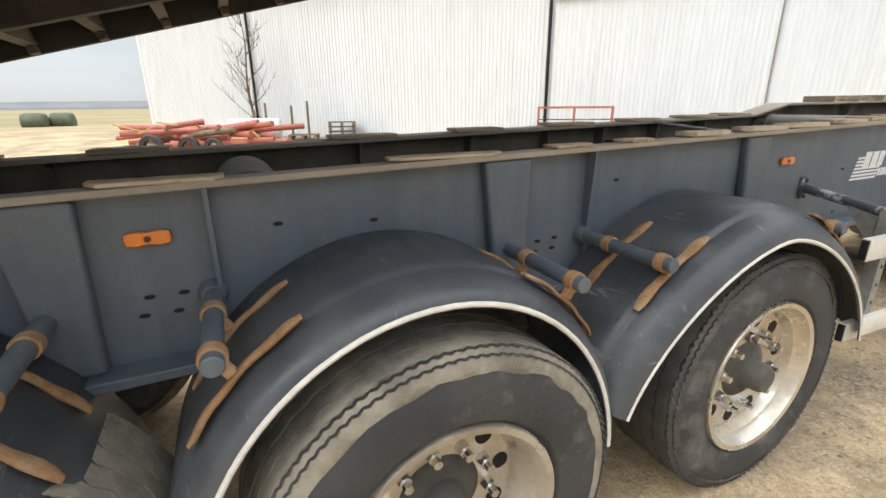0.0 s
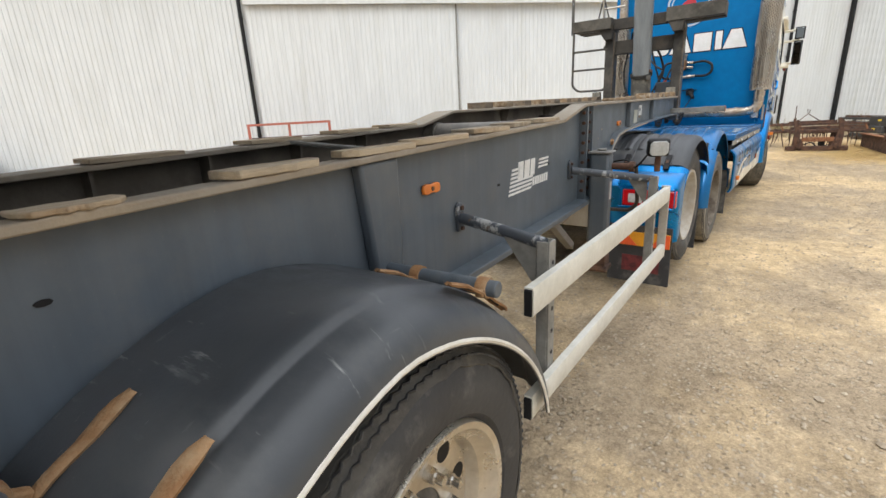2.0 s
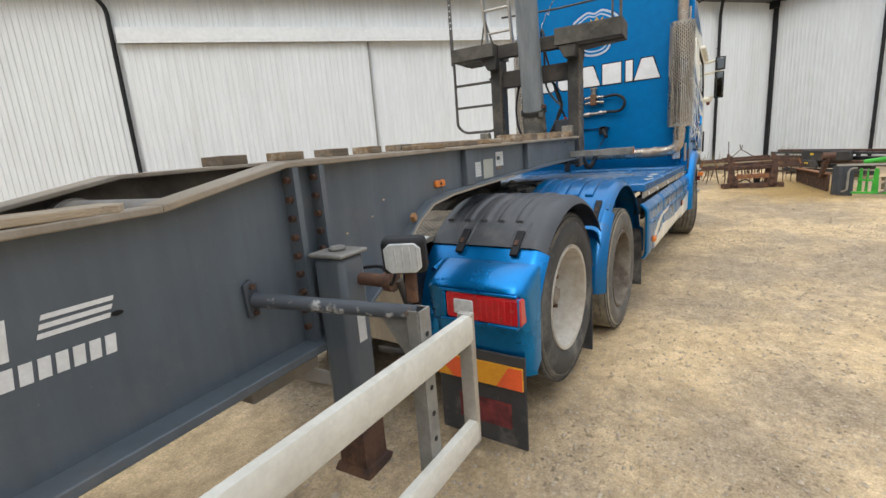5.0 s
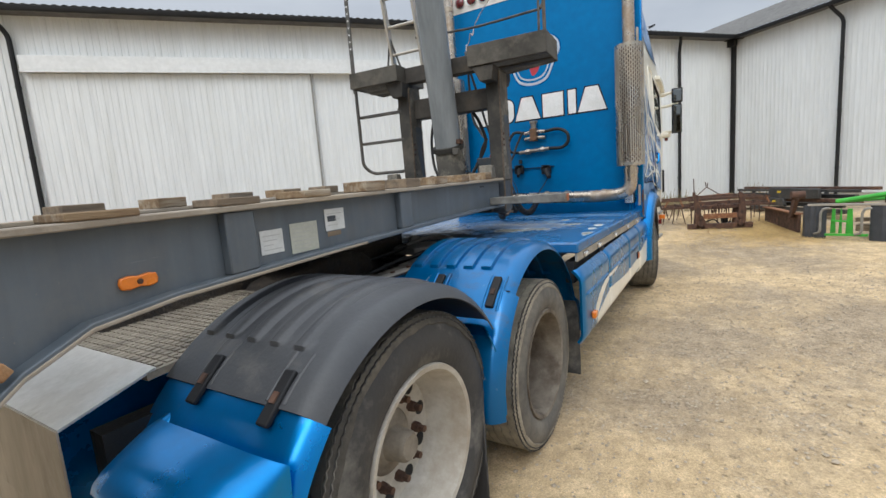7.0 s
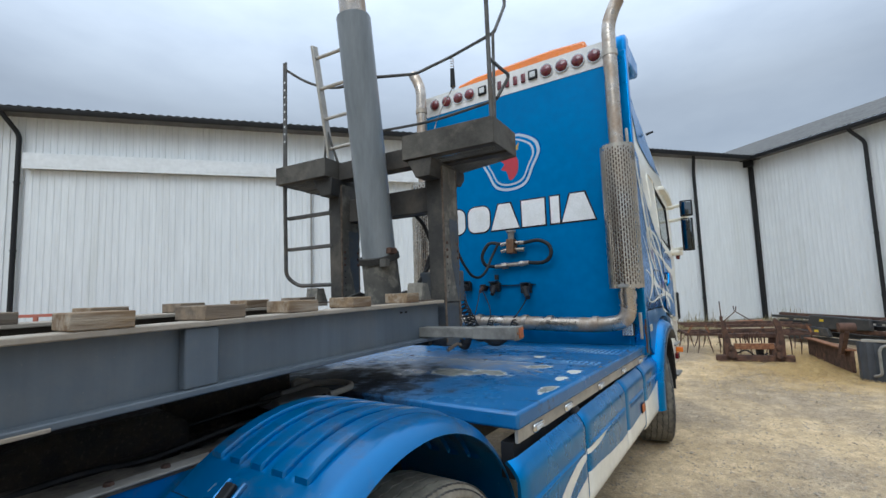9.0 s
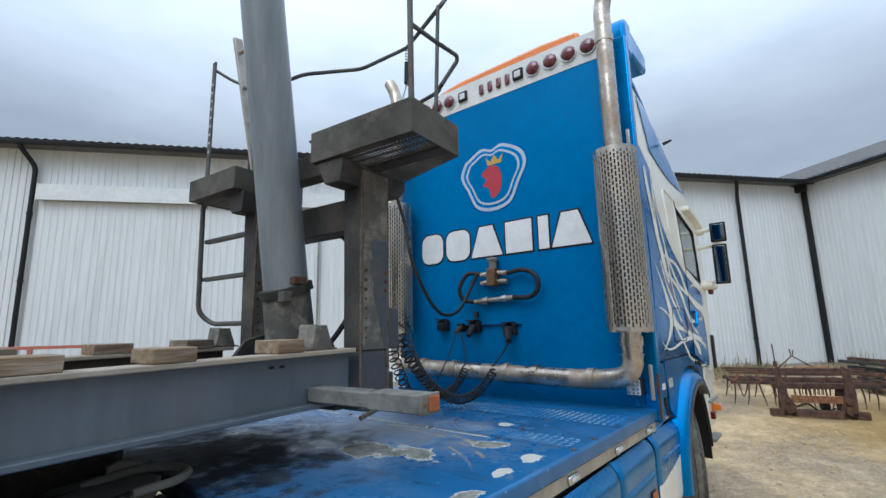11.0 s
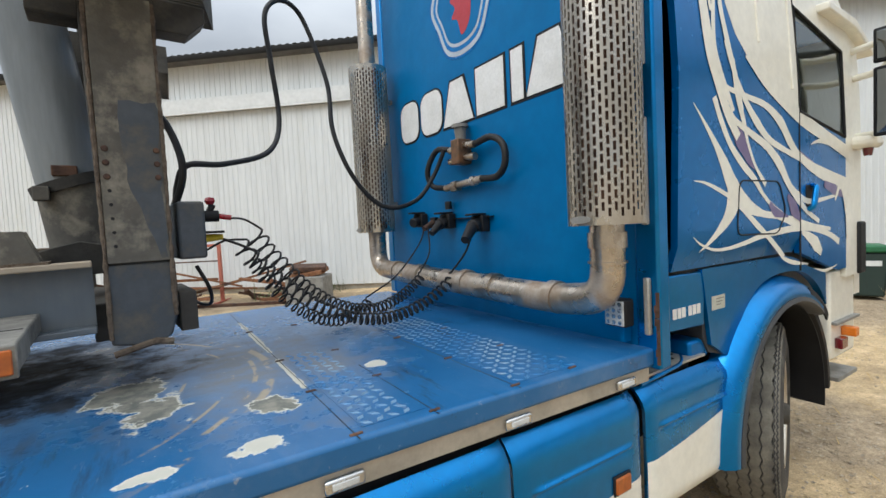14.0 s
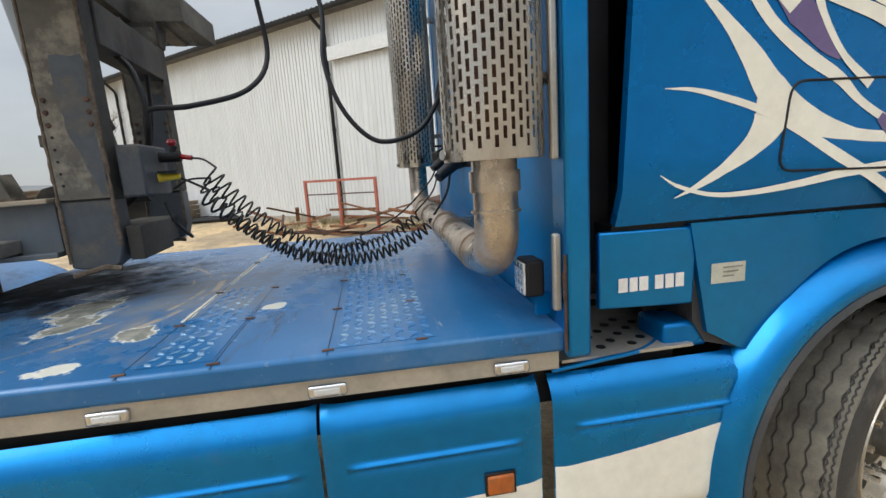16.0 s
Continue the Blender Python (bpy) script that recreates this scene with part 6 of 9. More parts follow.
part("hinge", Mesh().cyl((0, -0.5, 0.0), (0, 0.5, 0.0), 0.06, seg=16), M["rust_dark"], body)

# ---- truck: chassis, fifth wheel, deck ----
for y in (0.78, 1.56):
    part("chassis_rail", Mesh().box(-5.05, 1.9, y, y + 0.08, 0.72, 1.0), M["grease"], truck, "greasy dark chassis rail")
part("fifth_wheel", Mesh().cyl((-3.7, 1.38, 1.04), (-3.7, 1.38, 1.13), 0.34, seg=32).box(-4.4, -3.75, 1.2, 1.56, 1.04, 1.12), M["caked"], truck, "greasy fifth wheel plate", bevel=0.02)
part("under_tray", Mesh().box(-5.0, -2.55, 0.86, 1.56, 0.6, 0.63), M["grease"], truck, "greasy dark underbody")
part("axle_housing", Mesh().cyl((-3.01, 0.4, 0.52), (-3.01, 2.0, 0.52), 0.11, seg=20), M["grease"], truck)
part("axle_housing", Mesh().cyl((-4.28, 0.4, 0.655), (-4.28, 2.0, 0.655), 0.09, seg=20), M["grease"], truck)
part("air_bag", Mesh().cyl((-3.4, 0.68, 0.55), (-3.4, 0.68, 0.95), 0.12, seg=20), M["rubber"], truck, "black air spring")
part("mount_plate", Mesh().box(-4.7, -2.6, 0.82, 1.95, 1.0, 1.03), M["grease"], truck, "plate covered in grease and dirt")
rnd = random.Random(9)
heap, g = Mesh(), []
for i in range(61):
    row = []
    for j in range(37):
        x, y = -4.1 + 1.52 * i / 60, 0.985 + 1.0 * j / 36
        rough = 0.5 + 0.5 * noise.noise((x * 3.1, y * 3.1, 1))
        z = 1.035 + 0.085 * max(0.0, rough - 0.25) + 0.035 * max(0.0, noise.noise((x * 9, y * 9, 4))) + 0.014 * noise.noise((x * 27, y * 27, 2))
        hump = math.exp(-((x + 2.76) / 0.2) ** 2 - ((y - 1.12) / 0.2) ** 2)
        z += 0.085 * hump * (1 + 0.6 * noise.noise((x * 14, y * 14, 7)))
        row.append((x, y, z))
    g.append(row)
part("caked_dirt", heap.sheet(g, 0.01), M["caked"], truck, "caked earth and grease", smooth=80)
for k in range(46):
    x, y, q = rnd.uniform(-4.05, -2.65), rnd.uniform(1.0, 1.55), rnd.uniform(0.018, 0.06)
    cl = Mesh()
    m_ = pose(x, y, 1.075 + 0.03 * rnd.random(), rnd.uniform(0, 90), rnd.uniform(0, 90), rnd.uniform(0, 90))
    cl.add([m_ @ (Vector(p) * q * rnd.uniform(0.7, 1.3)) for p in ((1, 0, 0), (-1, 0, 0), (0, 1, 0), (0, -1, 0), (0, 0, 0.8), (0, 0, -0.8), (0.6, 0.6, 0.3), (-0.6, -0.5, 0.4))], [(0, 6, 4), (6, 2, 4), (2, 1, 4), (1, 7, 4), (7, 3, 4), (3, 0, 4), (0, 2, 6), (2, 0, 5), (1, 2, 5), (3, 1, 5), (0, 3, 5), (1, 3, 7)])
    part("dirt_clod", cl, M["caked"], truck, smooth=60)
part("subframe_rail", Mesh().box(-4.75, -2.6, 1.46, 1.56, 1.0, 1.29), M["caked"], truck, "sub-frame rail caked in grease", bevel=0.01)
part("fifth_wheel_ramp", Mesh().prism([(-4.2, 1.08), (-4.05, 1.2), (-3.75, 1.27), (-3.4, 1.27), (-3.3, 1.2), (-3.3, 1.08)], "y", 1.2, 1.44), M["caked"], truck, "greasy fifth wheel ramp", bevel=0.02)
part("brake_chamber", Mesh().cyl((-3.62, 1.3, 1.12), (-3.42, 1.28, 1.14), 0.075, seg=20).cyl((-3.53, 1.29, 1.13), (-3.51, 1.289, 1.13), 0.084, seg=20), M["grease"], truck, "greasy brake chamber")
part("chassis_hose", Mesh().tube(spline([(-4.0, 1.12, 1.12), (-3.75, 1.05, 1.16), (-3.5, 1.1, 1.13), (-3.2, 1.06, 1.17), (-2.95, 1.12, 1.15), (-2.7, 1.05, 1.2)]), 0.014, 8), M["hose"], truck, "black hose lying in dirt")
part("chassis_hose", Mesh().tube(spline([(-3.95, 1.3, 1.14), (-3.6, 1.22, 1.18), (-3.3, 1.3, 1.16), (-3.0, 1.22, 1.2), (-2.7, 1.3, 1.18)]), 0.011, 8), M["hose"], truck)
for x in (-4.15, -3.3, -2.9):
    part("cross_bracket", Mesh().box(x - 0.035, x + 0.035, 0.52, 1.9, 1.03, 1.125), M["grease"], truck, bevel=0.012)
top_plate = part("frame_plate", Mesh().prism([(-4.12, 0.79), (-2.62, 0.8), (-2.62, 0.98), (-2.8, 1.0), (-3.3, 0.985), (-3.36, 0.94), (-3.6, 0.93), (-3.66, 0.99), (-4.12, 1.0)], "z", 1.15, 1.166), M["ledge"], truck, "flat frame ledge filmed with earth", bevel=0.004)
part("catwalk_edge", Mesh().box(-4.12, -3.0, 0.785, 0.85, 1.163, 1.171), M["dusty"], top_plate, "dirt-stained edge strip", bevel=0.003)
for q in range(7):
    part("edge_bolt", Mesh().cyl((-4.05 + 0.16 * q, 0.83, 1.171), (-4.05 + 0.16 * q, 0.83, 1.18), 0.016, 0.013, 8), M["rust_dark"], top_plate)
flitch = part("frame_side", Mesh().box(-4.3, -2.62, 0.8, 0.812, 0.78, 1.15), M["cover"], truck, "blue chassis side plate streaked with grease")
for q in range(6):
    part("side_bolt", Mesh().cyl((-3.98 + 0.11 * q, 0.8, 1.02 + 0.03 * (q % 2)), (-3.98 + 0.11 * q, 0.785, 1.02 + 0.03 * (q % 2)), 0.028, 0.024, 12), M["grease"], flitch)
hitch = part("hitch_loop", Mesh().tube(bent([(-2.78, 1.3, 1.2), (-2.6, 1.28, 1.225), (-2.5, 1.2, 1.225), (-2.49, 1.08, 1.222), (-2.57, 1.0, 1.222), (-2.7, 1.02, 1.21)], 0.04), 0.016, 10), M["dusty"], truck, "dirty pale release handle")
part("hitch_plate", Mesh().prism(ragged([(-2.9, 1.14), (-2.76, 1.02), (-2.62, 1.08), (-2.55, 1.2), (-2.58, 1.36), (-2.72, 1.42), (-2.88, 1.34)], 0.05, 0.01), "z", 1.15, 1.2), M["dusty"], hitch, bevel=0.006)
part("hitch_lug", Mesh().prism([(-2.7, 1.2), (-2.56, 1.2), (-2.58, 1.245), (-2.66, 1.265), (-2.7, 1.25)], "y", 1.3, 1.33), M["dusty"], hitch, bevel=0.005)

deck = part("deck", Mesh().prism([(-2.52, 0.06), (-0.02, 0.0), (-0.02, 2.42), (-2.52, 2.4)], "z", 1.11, 1.186), M["deck"], truck, "worn blue painted steel deck with bare patches", bevel=0.014)


# plate joints, hinges, raised checker plate
for x, y0, y1 in ((-1.27, 0.02, 2.38), (-0.72, 0.02, 1.1), (-1.03, 0.02, 0.62)):
    part("plate_joint", Mesh().box(x - 0.0014, x + 0.0014, y0, y1, 1.1855, 1.1868), M["black"], deck)
for x in (-1.27, -1.03, -0.72, -0.45):
    for y in (0.05, 0.45, 0.9, 1.6):
        part("hinge", Mesh().cyl((x - 0.016, y, 1.187), (x + 0.018, y, 1.187), 0.005, seg=8), M["rust_dark"], deck)
chk = mat("worn_checker_plate", (0.03, 0.17, 0.4), (0.25, 0.36, 0.46), 0.3, metal=0.2, scale=4, mix=(0.42, 0.62))
for x0, x1, y0, y1 in ((-0.7, -0.4, 0.06, 1.35), (-1.24, -1.04, 0.08, 1.0)):
    sheet_ = part("checker_plate", Mesh().box(x0, x1, y0, y1, 1.1865, 1.1875), M["deck"], deck, "worn blue checker plate")
    b = Mesh()
    nx, ny = int((x1 - x0) / 0.042), int((y1 - y0) / 0.042)
    for i in range(nx):
        for j in range(ny):
            m_ = pose(x0 + 0.021 + 0.042 * i, y0 + 0.021 + 0.042 * j, 1.1875, 0, 0, 45 if (i + j) % 2 else -45)
            b.add([m_ @ Vector(q) for q in ((-0.021, 0, 0), (0, -0.0095, 0), (0.021, 0, 0), (0, 0.0095, 0), (-0.013, 0, 0.0032), (0.013, 0, 0.0032))],
                  [(0, 1, 5, 4), (1, 2, 5), (2, 3, 4, 5), (3, 0, 4)])
    tagged(part("raised_lozenge", b, chk, sheet_, "worn bright lozenges", smooth=0), kind="stuff")
# alu strip with small lamps under the deck edge
strip_ = part("deck_strip", Mesh().prism([(-2.5, 0.075), (-0.04, 0.018), (-0.04, 0.035), (-2.5, 0.09)], "z", 1.052, 1.11), M["alu"], truck, "brushed aluminium strip")
for x in (-0.19, -0.73, -1.31, -1.9, -2.3):
    y = 0.017 - 0.0232 * (x + 0.04)
    part("lamp_bezel", Mesh().box(x - 0.055, x + 0.055, y - 0.014, y + 0.004, 1.058, 1.096), M["chrome"], strip_, bevel=0.008)
    part("lamp_lens", Mesh().box(x - 0.036, x + 0.036, y - 0.018, y - 0.013, 1.068, 1.086), M["lens"], strip_, "clear marker lamp", bevel=0.003)
# Added black block stands in for the shade between strip and skirts.
part("gap_shade_block", Mesh().box(-2.5, 0.4, 0.1, 0.16, 0.9, 1.05), M["black"], truck)
part("filler_pipe", Mesh().cyl((-1.72, 0.09, 0.985), (-1.72, 0.13, 1.03), 0.05, seg=20), M["hose"], truck, "black filler neck")


# ---- side skirts ----
SKIRT_AT = []


def skirt_y(x, z, x0, x1, z0, z1, cz):
    """The skirt's outer face: rolled top and foot, a pressed bead, rounded ends."""
    t = (z - z0) / (z1 - z0)
    y = 0.012 + 0.055 * max(0.0, (t - 0.82) / 0.18) ** 2 + 0.03 * max(0.0, (0.14 - t) / 0.14) ** 2
    bead = (0.012 * math.exp(-((z - cz) / 0.009) ** 2) - 0.007 * math.exp(-((z - cz + 0.02) / 0.012) ** 2)) * (1 if x0 + 0.08 < x < x1 - 0.08 else 0)
    return y - bead + 0.014 * (max(0, 0.06 - (x - x0)) / 0.06 + max(0, 0.06 - (x1 - x)) / 0.06) ** 2


def skirt_panel(x0, x1, z0, z1, name, top_bow=0.06, y_in=0.012):
    g = []
    cz = 0.832 if x1 < 0.0 else 0.855
    SKIRT_AT.append((x0, x1, z0, z1, cz))
    zs = sorted([z0 + (z1 - z0) * j / 20 for j in range(21)] + [cz + 0.004 * q for q in range(-8, 9)])
    for x in sorted([x0 + (x1 - x0) * i / 10 for i in range(11)] + [x0 + 0.06, x0 + 0.09, x1 - 0.09, x1 - 0.06, x0 + 0.03, x1 - 0.03, x0 + 0.012, x1 - 0.012]):
        row = []
        for z in zs:
            row.append((x, skirt_y(x, z, x0, x1, z0, z1, cz), z))
        g.append(row)
    return part(name, Mesh().sheet(g, 0.02), M["blue"], truck, "metallic blue side skirt panel", smooth=60)


SKIRT = [(-2.6, -1.745), (-1.735, -0.775), (-0.765, -0.1), (-0.06, 0.655)]
panels = [skirt_panel(a, b, 0.47 if a > -0.3 else 0.5, 1.012, "side_skirt") for a, b in SKIRT]


def curve2(pts, n=8):
    return [(p.x, p.y) for p in spline([(x, z, 0) for x, z in pts], n)]


def height_on(pts):
    """Height of a curve of (x, z) points at any x."""
    c = sorted(curve2(pts, 8))

    def f(x):
        for (a, za), (b, zb) in zip(c, c[1:]):
            if x <= b:
                return za + (zb - za) * max(0.0, (x - a) / max(1e-6, b - a))
        return c[-1][1]
    return f


def skirt_paint(k, x0, x1, low, high, label="cream painted flame"):
    """Paint on skirt k between two curves, lying on its face."""
    a, b, z0, z1, cz = SKIRT_AT[k]
    x0, x1 = max(x0, a + 0.003), min(x1, b - 0.003)
    g = []
    for x in sorted([x0 + (x1 - x0) * i / 14 for i in range(15)] + [q for q in (a + 0.012, a + 0.03, a + 0.06, b - 0.06, b - 0.03, b - 0.012) if x0 < q < x1]):
        lo, hi = max(low(x), z0 + 0.002), min(high(x), z1 - 0.002)
        hi = max(hi, lo + 0.001)
        g.append([(x, skirt_y(x, lo + (hi - lo) * j / 16, a, b, z0, z1, cz) - 0.0012, lo + (hi - lo) * j / 16) for j in range(17)])
    return part("graphic", Mesh().sheet(g, -0.0004), M["cream"], panels[k], label, smooth=60)


# cream flame rising along the lower edge
field_top = height_on([(-2.24, 0.6), (-2.05, 0.64), (-1.7, 0.69), (-1.2, 0.66), (-0.7, 0.655), (-0.105, 0.685)])
floor_z = lambda x: 0.0
for k, x0, x1 in ((0, -2.24, -1.74), (1, -1.74, -0.77), (2, -0.77, -0.1)):
    skirt_paint(k, x0, x1, floor_z, field_top)
skirt_paint(3, -0.06, 0.655, floor_z, height_on([(-0.06, 0.715), (0.24, 0.745), (0.655, 0.808)]))
tongue_low = height_on([(-2.3, 0.53), (-2.24, 0.6), (-2.0, 0.72), (-1.76, 0.78), (-1.5, 0.79), (-1.2, 0.826)])
tongue_high = height_on([(-2.33, 0.6), (-2.25, 0.7), (-2.0, 0.79), (-1.75, 0.81), (-1.5, 0.832), (-1.2, 0.83)])
skirt_paint(0, -2.3, -1.74, tongue_low, tongue_high)
skirt_paint(1, -1.74, -1.22, tongue_low, tongue_high)
mk = part("side_marker", Mesh().box(-0.285, -0.2, -0.004, 0.014, 0.672, 0.735), M["old_orange"], panels[2], "orange side marker", bevel=0.006)
part("marker_frame", Mesh().box(-0.292, -0.193, 0.004, 0.014, 0.665, 0.742), M["black"], mk, bevel=0.003)
part("side_marker", Mesh().box(-2.42, -2.35, -0.02, 0.012, 0.63, 0.68), M["orange"], panels[0], "orange side marker", bevel=0.01)

# ---- rear fenders, hinges, mudflaps, tail box ----
def ribbed_fender(cx, y0, y1, r, a0, a1, material, ribs, zc=0.56, flat=0.0, name="fender", label="", lip=0.05, rib_end=0.86, rib_h=0.016, ramp=0.06):
    """A wheel cover: an arch with raised ribs over its back and a turned-down outer lip (towards y0)."""
    ts = sorted([i / 44 for i in range(45)] + ([0.14, 0.146, rib_end - 0.007, rib_end] if ribs else []))
    ss = {0.0, 0.012, 0.025, 0.04, 0.055, 0.07, 0.085, 0.1, 0.13, 0.16, 0.97, 1.0}
    for q in range(ribs):
        ss |= {0.16 + 0.81 * (q + f) / ribs for f in (0.02, 0.2, 0.4, 0.4 + ramp / 2, 0.4 + ramp, 0.6, 0.75, 0.98 - ramp, 0.98 - ramp / 2, 0.98)}
    if not ribs:
        ss |= {0.2 + 0.1 * q for q in range(8)}
    g = []
    for t in ts:
        a = radians(a0 + (a1 - a0) * t)
        row = []
        for s in sorted(ss):
            y = y0 + (y1 - y0) * s
            o = -lip * max(0.0, 1 - s / 0.1) ** 2
            if ribs and 0.16 <= s <= 0.97 and 0.14 < t < rib_end:
                k = ((s - 0.16) / 0.81 * ribs) % 1.0
                rise = min(1.0, (k - 0.4) / ramp, (0.98 - k) / ramp)
                o += rib_h * max(0.0, rise) * min(1.0, (t - 0.14) / 0.006, (rib_end - t) / 0.007)
            row.append((cx + (r + o + flat * abs(math.cos(a)) ** 2) * math.cos(a), y, zc + (r + o) * math.sin(a)))
        g.append(row)
    return part(name, Mesh().sheet(g, 0.006), material, truck, label, smooth=40)


def hinge_strap(parent, cx, y, r, a, zc=0.56, l=0.16):
    m_ = Matrix.Translation((cx + (r + 0.014) * math.cos(radians(a)), y, zc + (r + 0.014) * math.sin(radians(a)))) @ pose(0, 0, 0, 0, 90 - a, 0)
    h = part("hinge_strap", Mesh().box(-l / 2, l / 2, -0.022, 0.022, -0.008, 0.012, m_), M["black"], parent, "black rubber fender catch", bevel=0.006)
    part("pin", Mesh().box(-0.02, 0.012, -0.01, 0.01, 0.012, 0.017, m_), M["rust_dark"], h)


W5, W4 = -3.1, -4.33
f5 = ribbed_fender(W5, 0.115, 0.78, 0.715, 18, 131, M["cover"], 5, flat=0.0, rib_end=0.9, label="metallic blue ribbed wheel cover")
for a0_, a1_ in ((131, 182), (-2, 18)):
    ribbed_fender(W5, 0.09, 0.78, 0.722, a0_, a1_, M["cover"], 0, name="fender_skirt", label="metallic blue lower fender")
f4 = ribbed_fender(W4, 0.12, 0.8, 0.735, 38, 134, M["plastic"], 5, label="black plastic ribbed wheel cover", rib_h=0.013, ramp=0.16)
# Black blocks paint the shade of the dimples where the ribs end.
for q in range(5):
    a_ = radians(38 + 96 * 0.862)
    m_ = Matrix.Translation((W4 + 0.7375 * math.cos(a_), 0.12 + 0.68 * (0.16 + 0.81 * (q + 0.69) / 5), 0.56 + 0.7375 * math.sin(a_))) @ pose(0, 0, 0, 0, 90 - math.degrees(a_), 0)
    part("rib_end_shade", Mesh().box(-0.007, 0.009, -0.02, 0.02, -0.004, 0.002, m_), M["black"], f4, bevel=0.002)

ribbed_fender(W4, 0.11, 0.8, 0.722, 134, 186, M["blue"], 0, name="fender_skirt", label="metallic blue lower fender")
ribbed_fender(W4, 0.13, 0.8, 0.7, -4, 38, M["blue"], 0, name="fender_skirt", label="metallic blue lower fender")
for y in (0.2, 0.53):
    for dy in (-0.042, 0.034):
        arcp = [(W5 + 0.725 * math.cos(radians(q)), y + dy, 0.56 + 0.725 * math.sin(radians(q))) for q in range(124, 141, 2)]
        part("catch_rim", Mesh().tube(arcp, 0.009, 8), M["cover"], f5, "raised rim beside the catch")
    hinge_strap(f5, W5, y, 0.712, 132, l=0.18)
    hinge_strap(f4, W4, y + 0.07, 0.725, 132)
    for dy in (-0.034, 0.034):
        arcp = [(W4 + 0.737 * math.cos(radians(q)), y + 0.07 + dy, 0.56 + 0.737 * math.sin(radians(q))) for q in range(121, 135, 2)]
        part("catch_rim", Mesh().tube(arcp, 0.008, 8), M["plastic"], f4)
part("cover_seam", Mesh().tube([(W5 + 0.722 * math.cos(radians(131)), 0.12 + 0.06 * k, 0.56 + 0.722 * math.sin(radians(131))) for k in range(12)], 0.004, 6), M["black"], f5)
part("mudflap", Mesh().box(-3.86, -3.845, 0.16, 0.5, 0.12, 0.6), M["rubber"], truck, "black rubber mudflap", bevel=0.004)
part("mudflap", Mesh().box(-2.42, -2.405, 0.1, 0.5, 0.2, 0.75), M["rubber"], truck, bevel=0.004)
part("mudflap", Mesh().box(-5.12, -5.105, 0.12, 0.62, 0.12, 0.62), M["rubber"], truck, "black rubber mudflap with faded print", bevel=0.004)
part("mudflap_print", Mesh().box(-5.1225, -5.1205, 0.2, 0.5, 0.22, 0.36), mat("faded_red_print", (0.2, 0.03, 0.03), (0.08, 0.02, 0.02), 0.7, scale=12), truck, "faded red print")
tail = new("tail_box")
tail.parent = truck
tagged(tail, "blue moulded rear light housing")
shell = Mesh()
rings = []
for y_, back, low_ in ((0.1, 0.075, 0.05), (0.106, 0.05, 0.03), (0.12, 0.025, 0.012), (0.15, 0.008, 0.002), (0.22, 0.0, 0.0), (0.4, 0.0, -0.004), (0.54, 0.0, 0.0), (0.6, 0.006, 0.004), (0.635, 0.02, 0.016), (0.645, 0.04, 0.03)):
    rings.append([(x_ + back * f_, y_, z_ - low_ * f_) for x_, z_, f_ in ((-4.965, 1.045, 0.3), (-5.0, 1.04, 0.5), (-5.045, 1.028, 0.8), (-5.1, 1.006, 1), (-5.135, 0.986, 1), (-5.158, 0.966, 1), (-5.164, 0.95, 1), (-5.154, 0.935, 1), (-5.135, 0.78, 1), (-5.128, 0.765, 1), (-5.1, 0.752, 1), (-5.095, 0.56, 1), (-4.965, 0.55, 0))])
nr = len(rings[0])
shell.add([p for q in rings for p in q], [(i * nr + j, i * nr + (j + 1) % nr, (i + 1) * nr + (j + 1) % nr, (i + 1) * nr + j) for i in range(len(rings) - 1) for j in range(nr)] + [tuple(range(nr)), tuple(reversed(range((len(rings) - 1) * nr, len(rings) * nr)))])
part("shell", shell, M["blue"], tail, "metallic blue moulded light housing", smooth=42)
lf = Mesh()
for a_, b_, c_, d_ in ((0.13, 0.555, 0.928, 0.944), (0.13, 0.555, 0.774, 0.79), (0.52, 0.54, 0.79, 0.928), (0.118, 0.13, 0.79, 0.928)):
    lf.box(-5.166, -5.1, a_, b_, c_, d_)
part("light_frame", lf, M["blue"], tail, bevel=0.005)
tl = part("tail_light", Mesh().box(-5.164, -5.07, 0.112, 0.52, 0.79, 0.928), M["red_lens"], tail, "red rear light with clear reversing lens", bevel=0.012)
part("reversing_lens", Mesh().box(-5.17, -5.158, 0.36, 0.47, 0.82, 0.895), M["lens"], tl, "clear lens", bevel=0.006)
for q in range(7):
    part("lens_rib", Mesh().box(-5.1665, -5.16, 0.125 + 0.032 * q, 0.146 + 0.032 * q, 0.802, 0.916), M["red_lens"], tl, bevel=0.003)
brd = part("warning_board", Mesh().box(-5.135, -5.12, 0.13, 0.62, 0.45, 0.565), M["amber"], tail, "orange and yellow striped warning board")
part("stripe", Mesh().prism([(0.13, 0.452), (0.27, 0.452), (0.2, 0.563), (0.13, 0.563)], "x", -5.1375, -5.135), M["orange_red"], brd)
part("stripe", Mesh().prism([(0.38, 0.452), (0.52, 0.452), (0.62, 0.563), (0.48, 0.563)], "x", -5.1375, -5.135), M["orange_red"], brd)
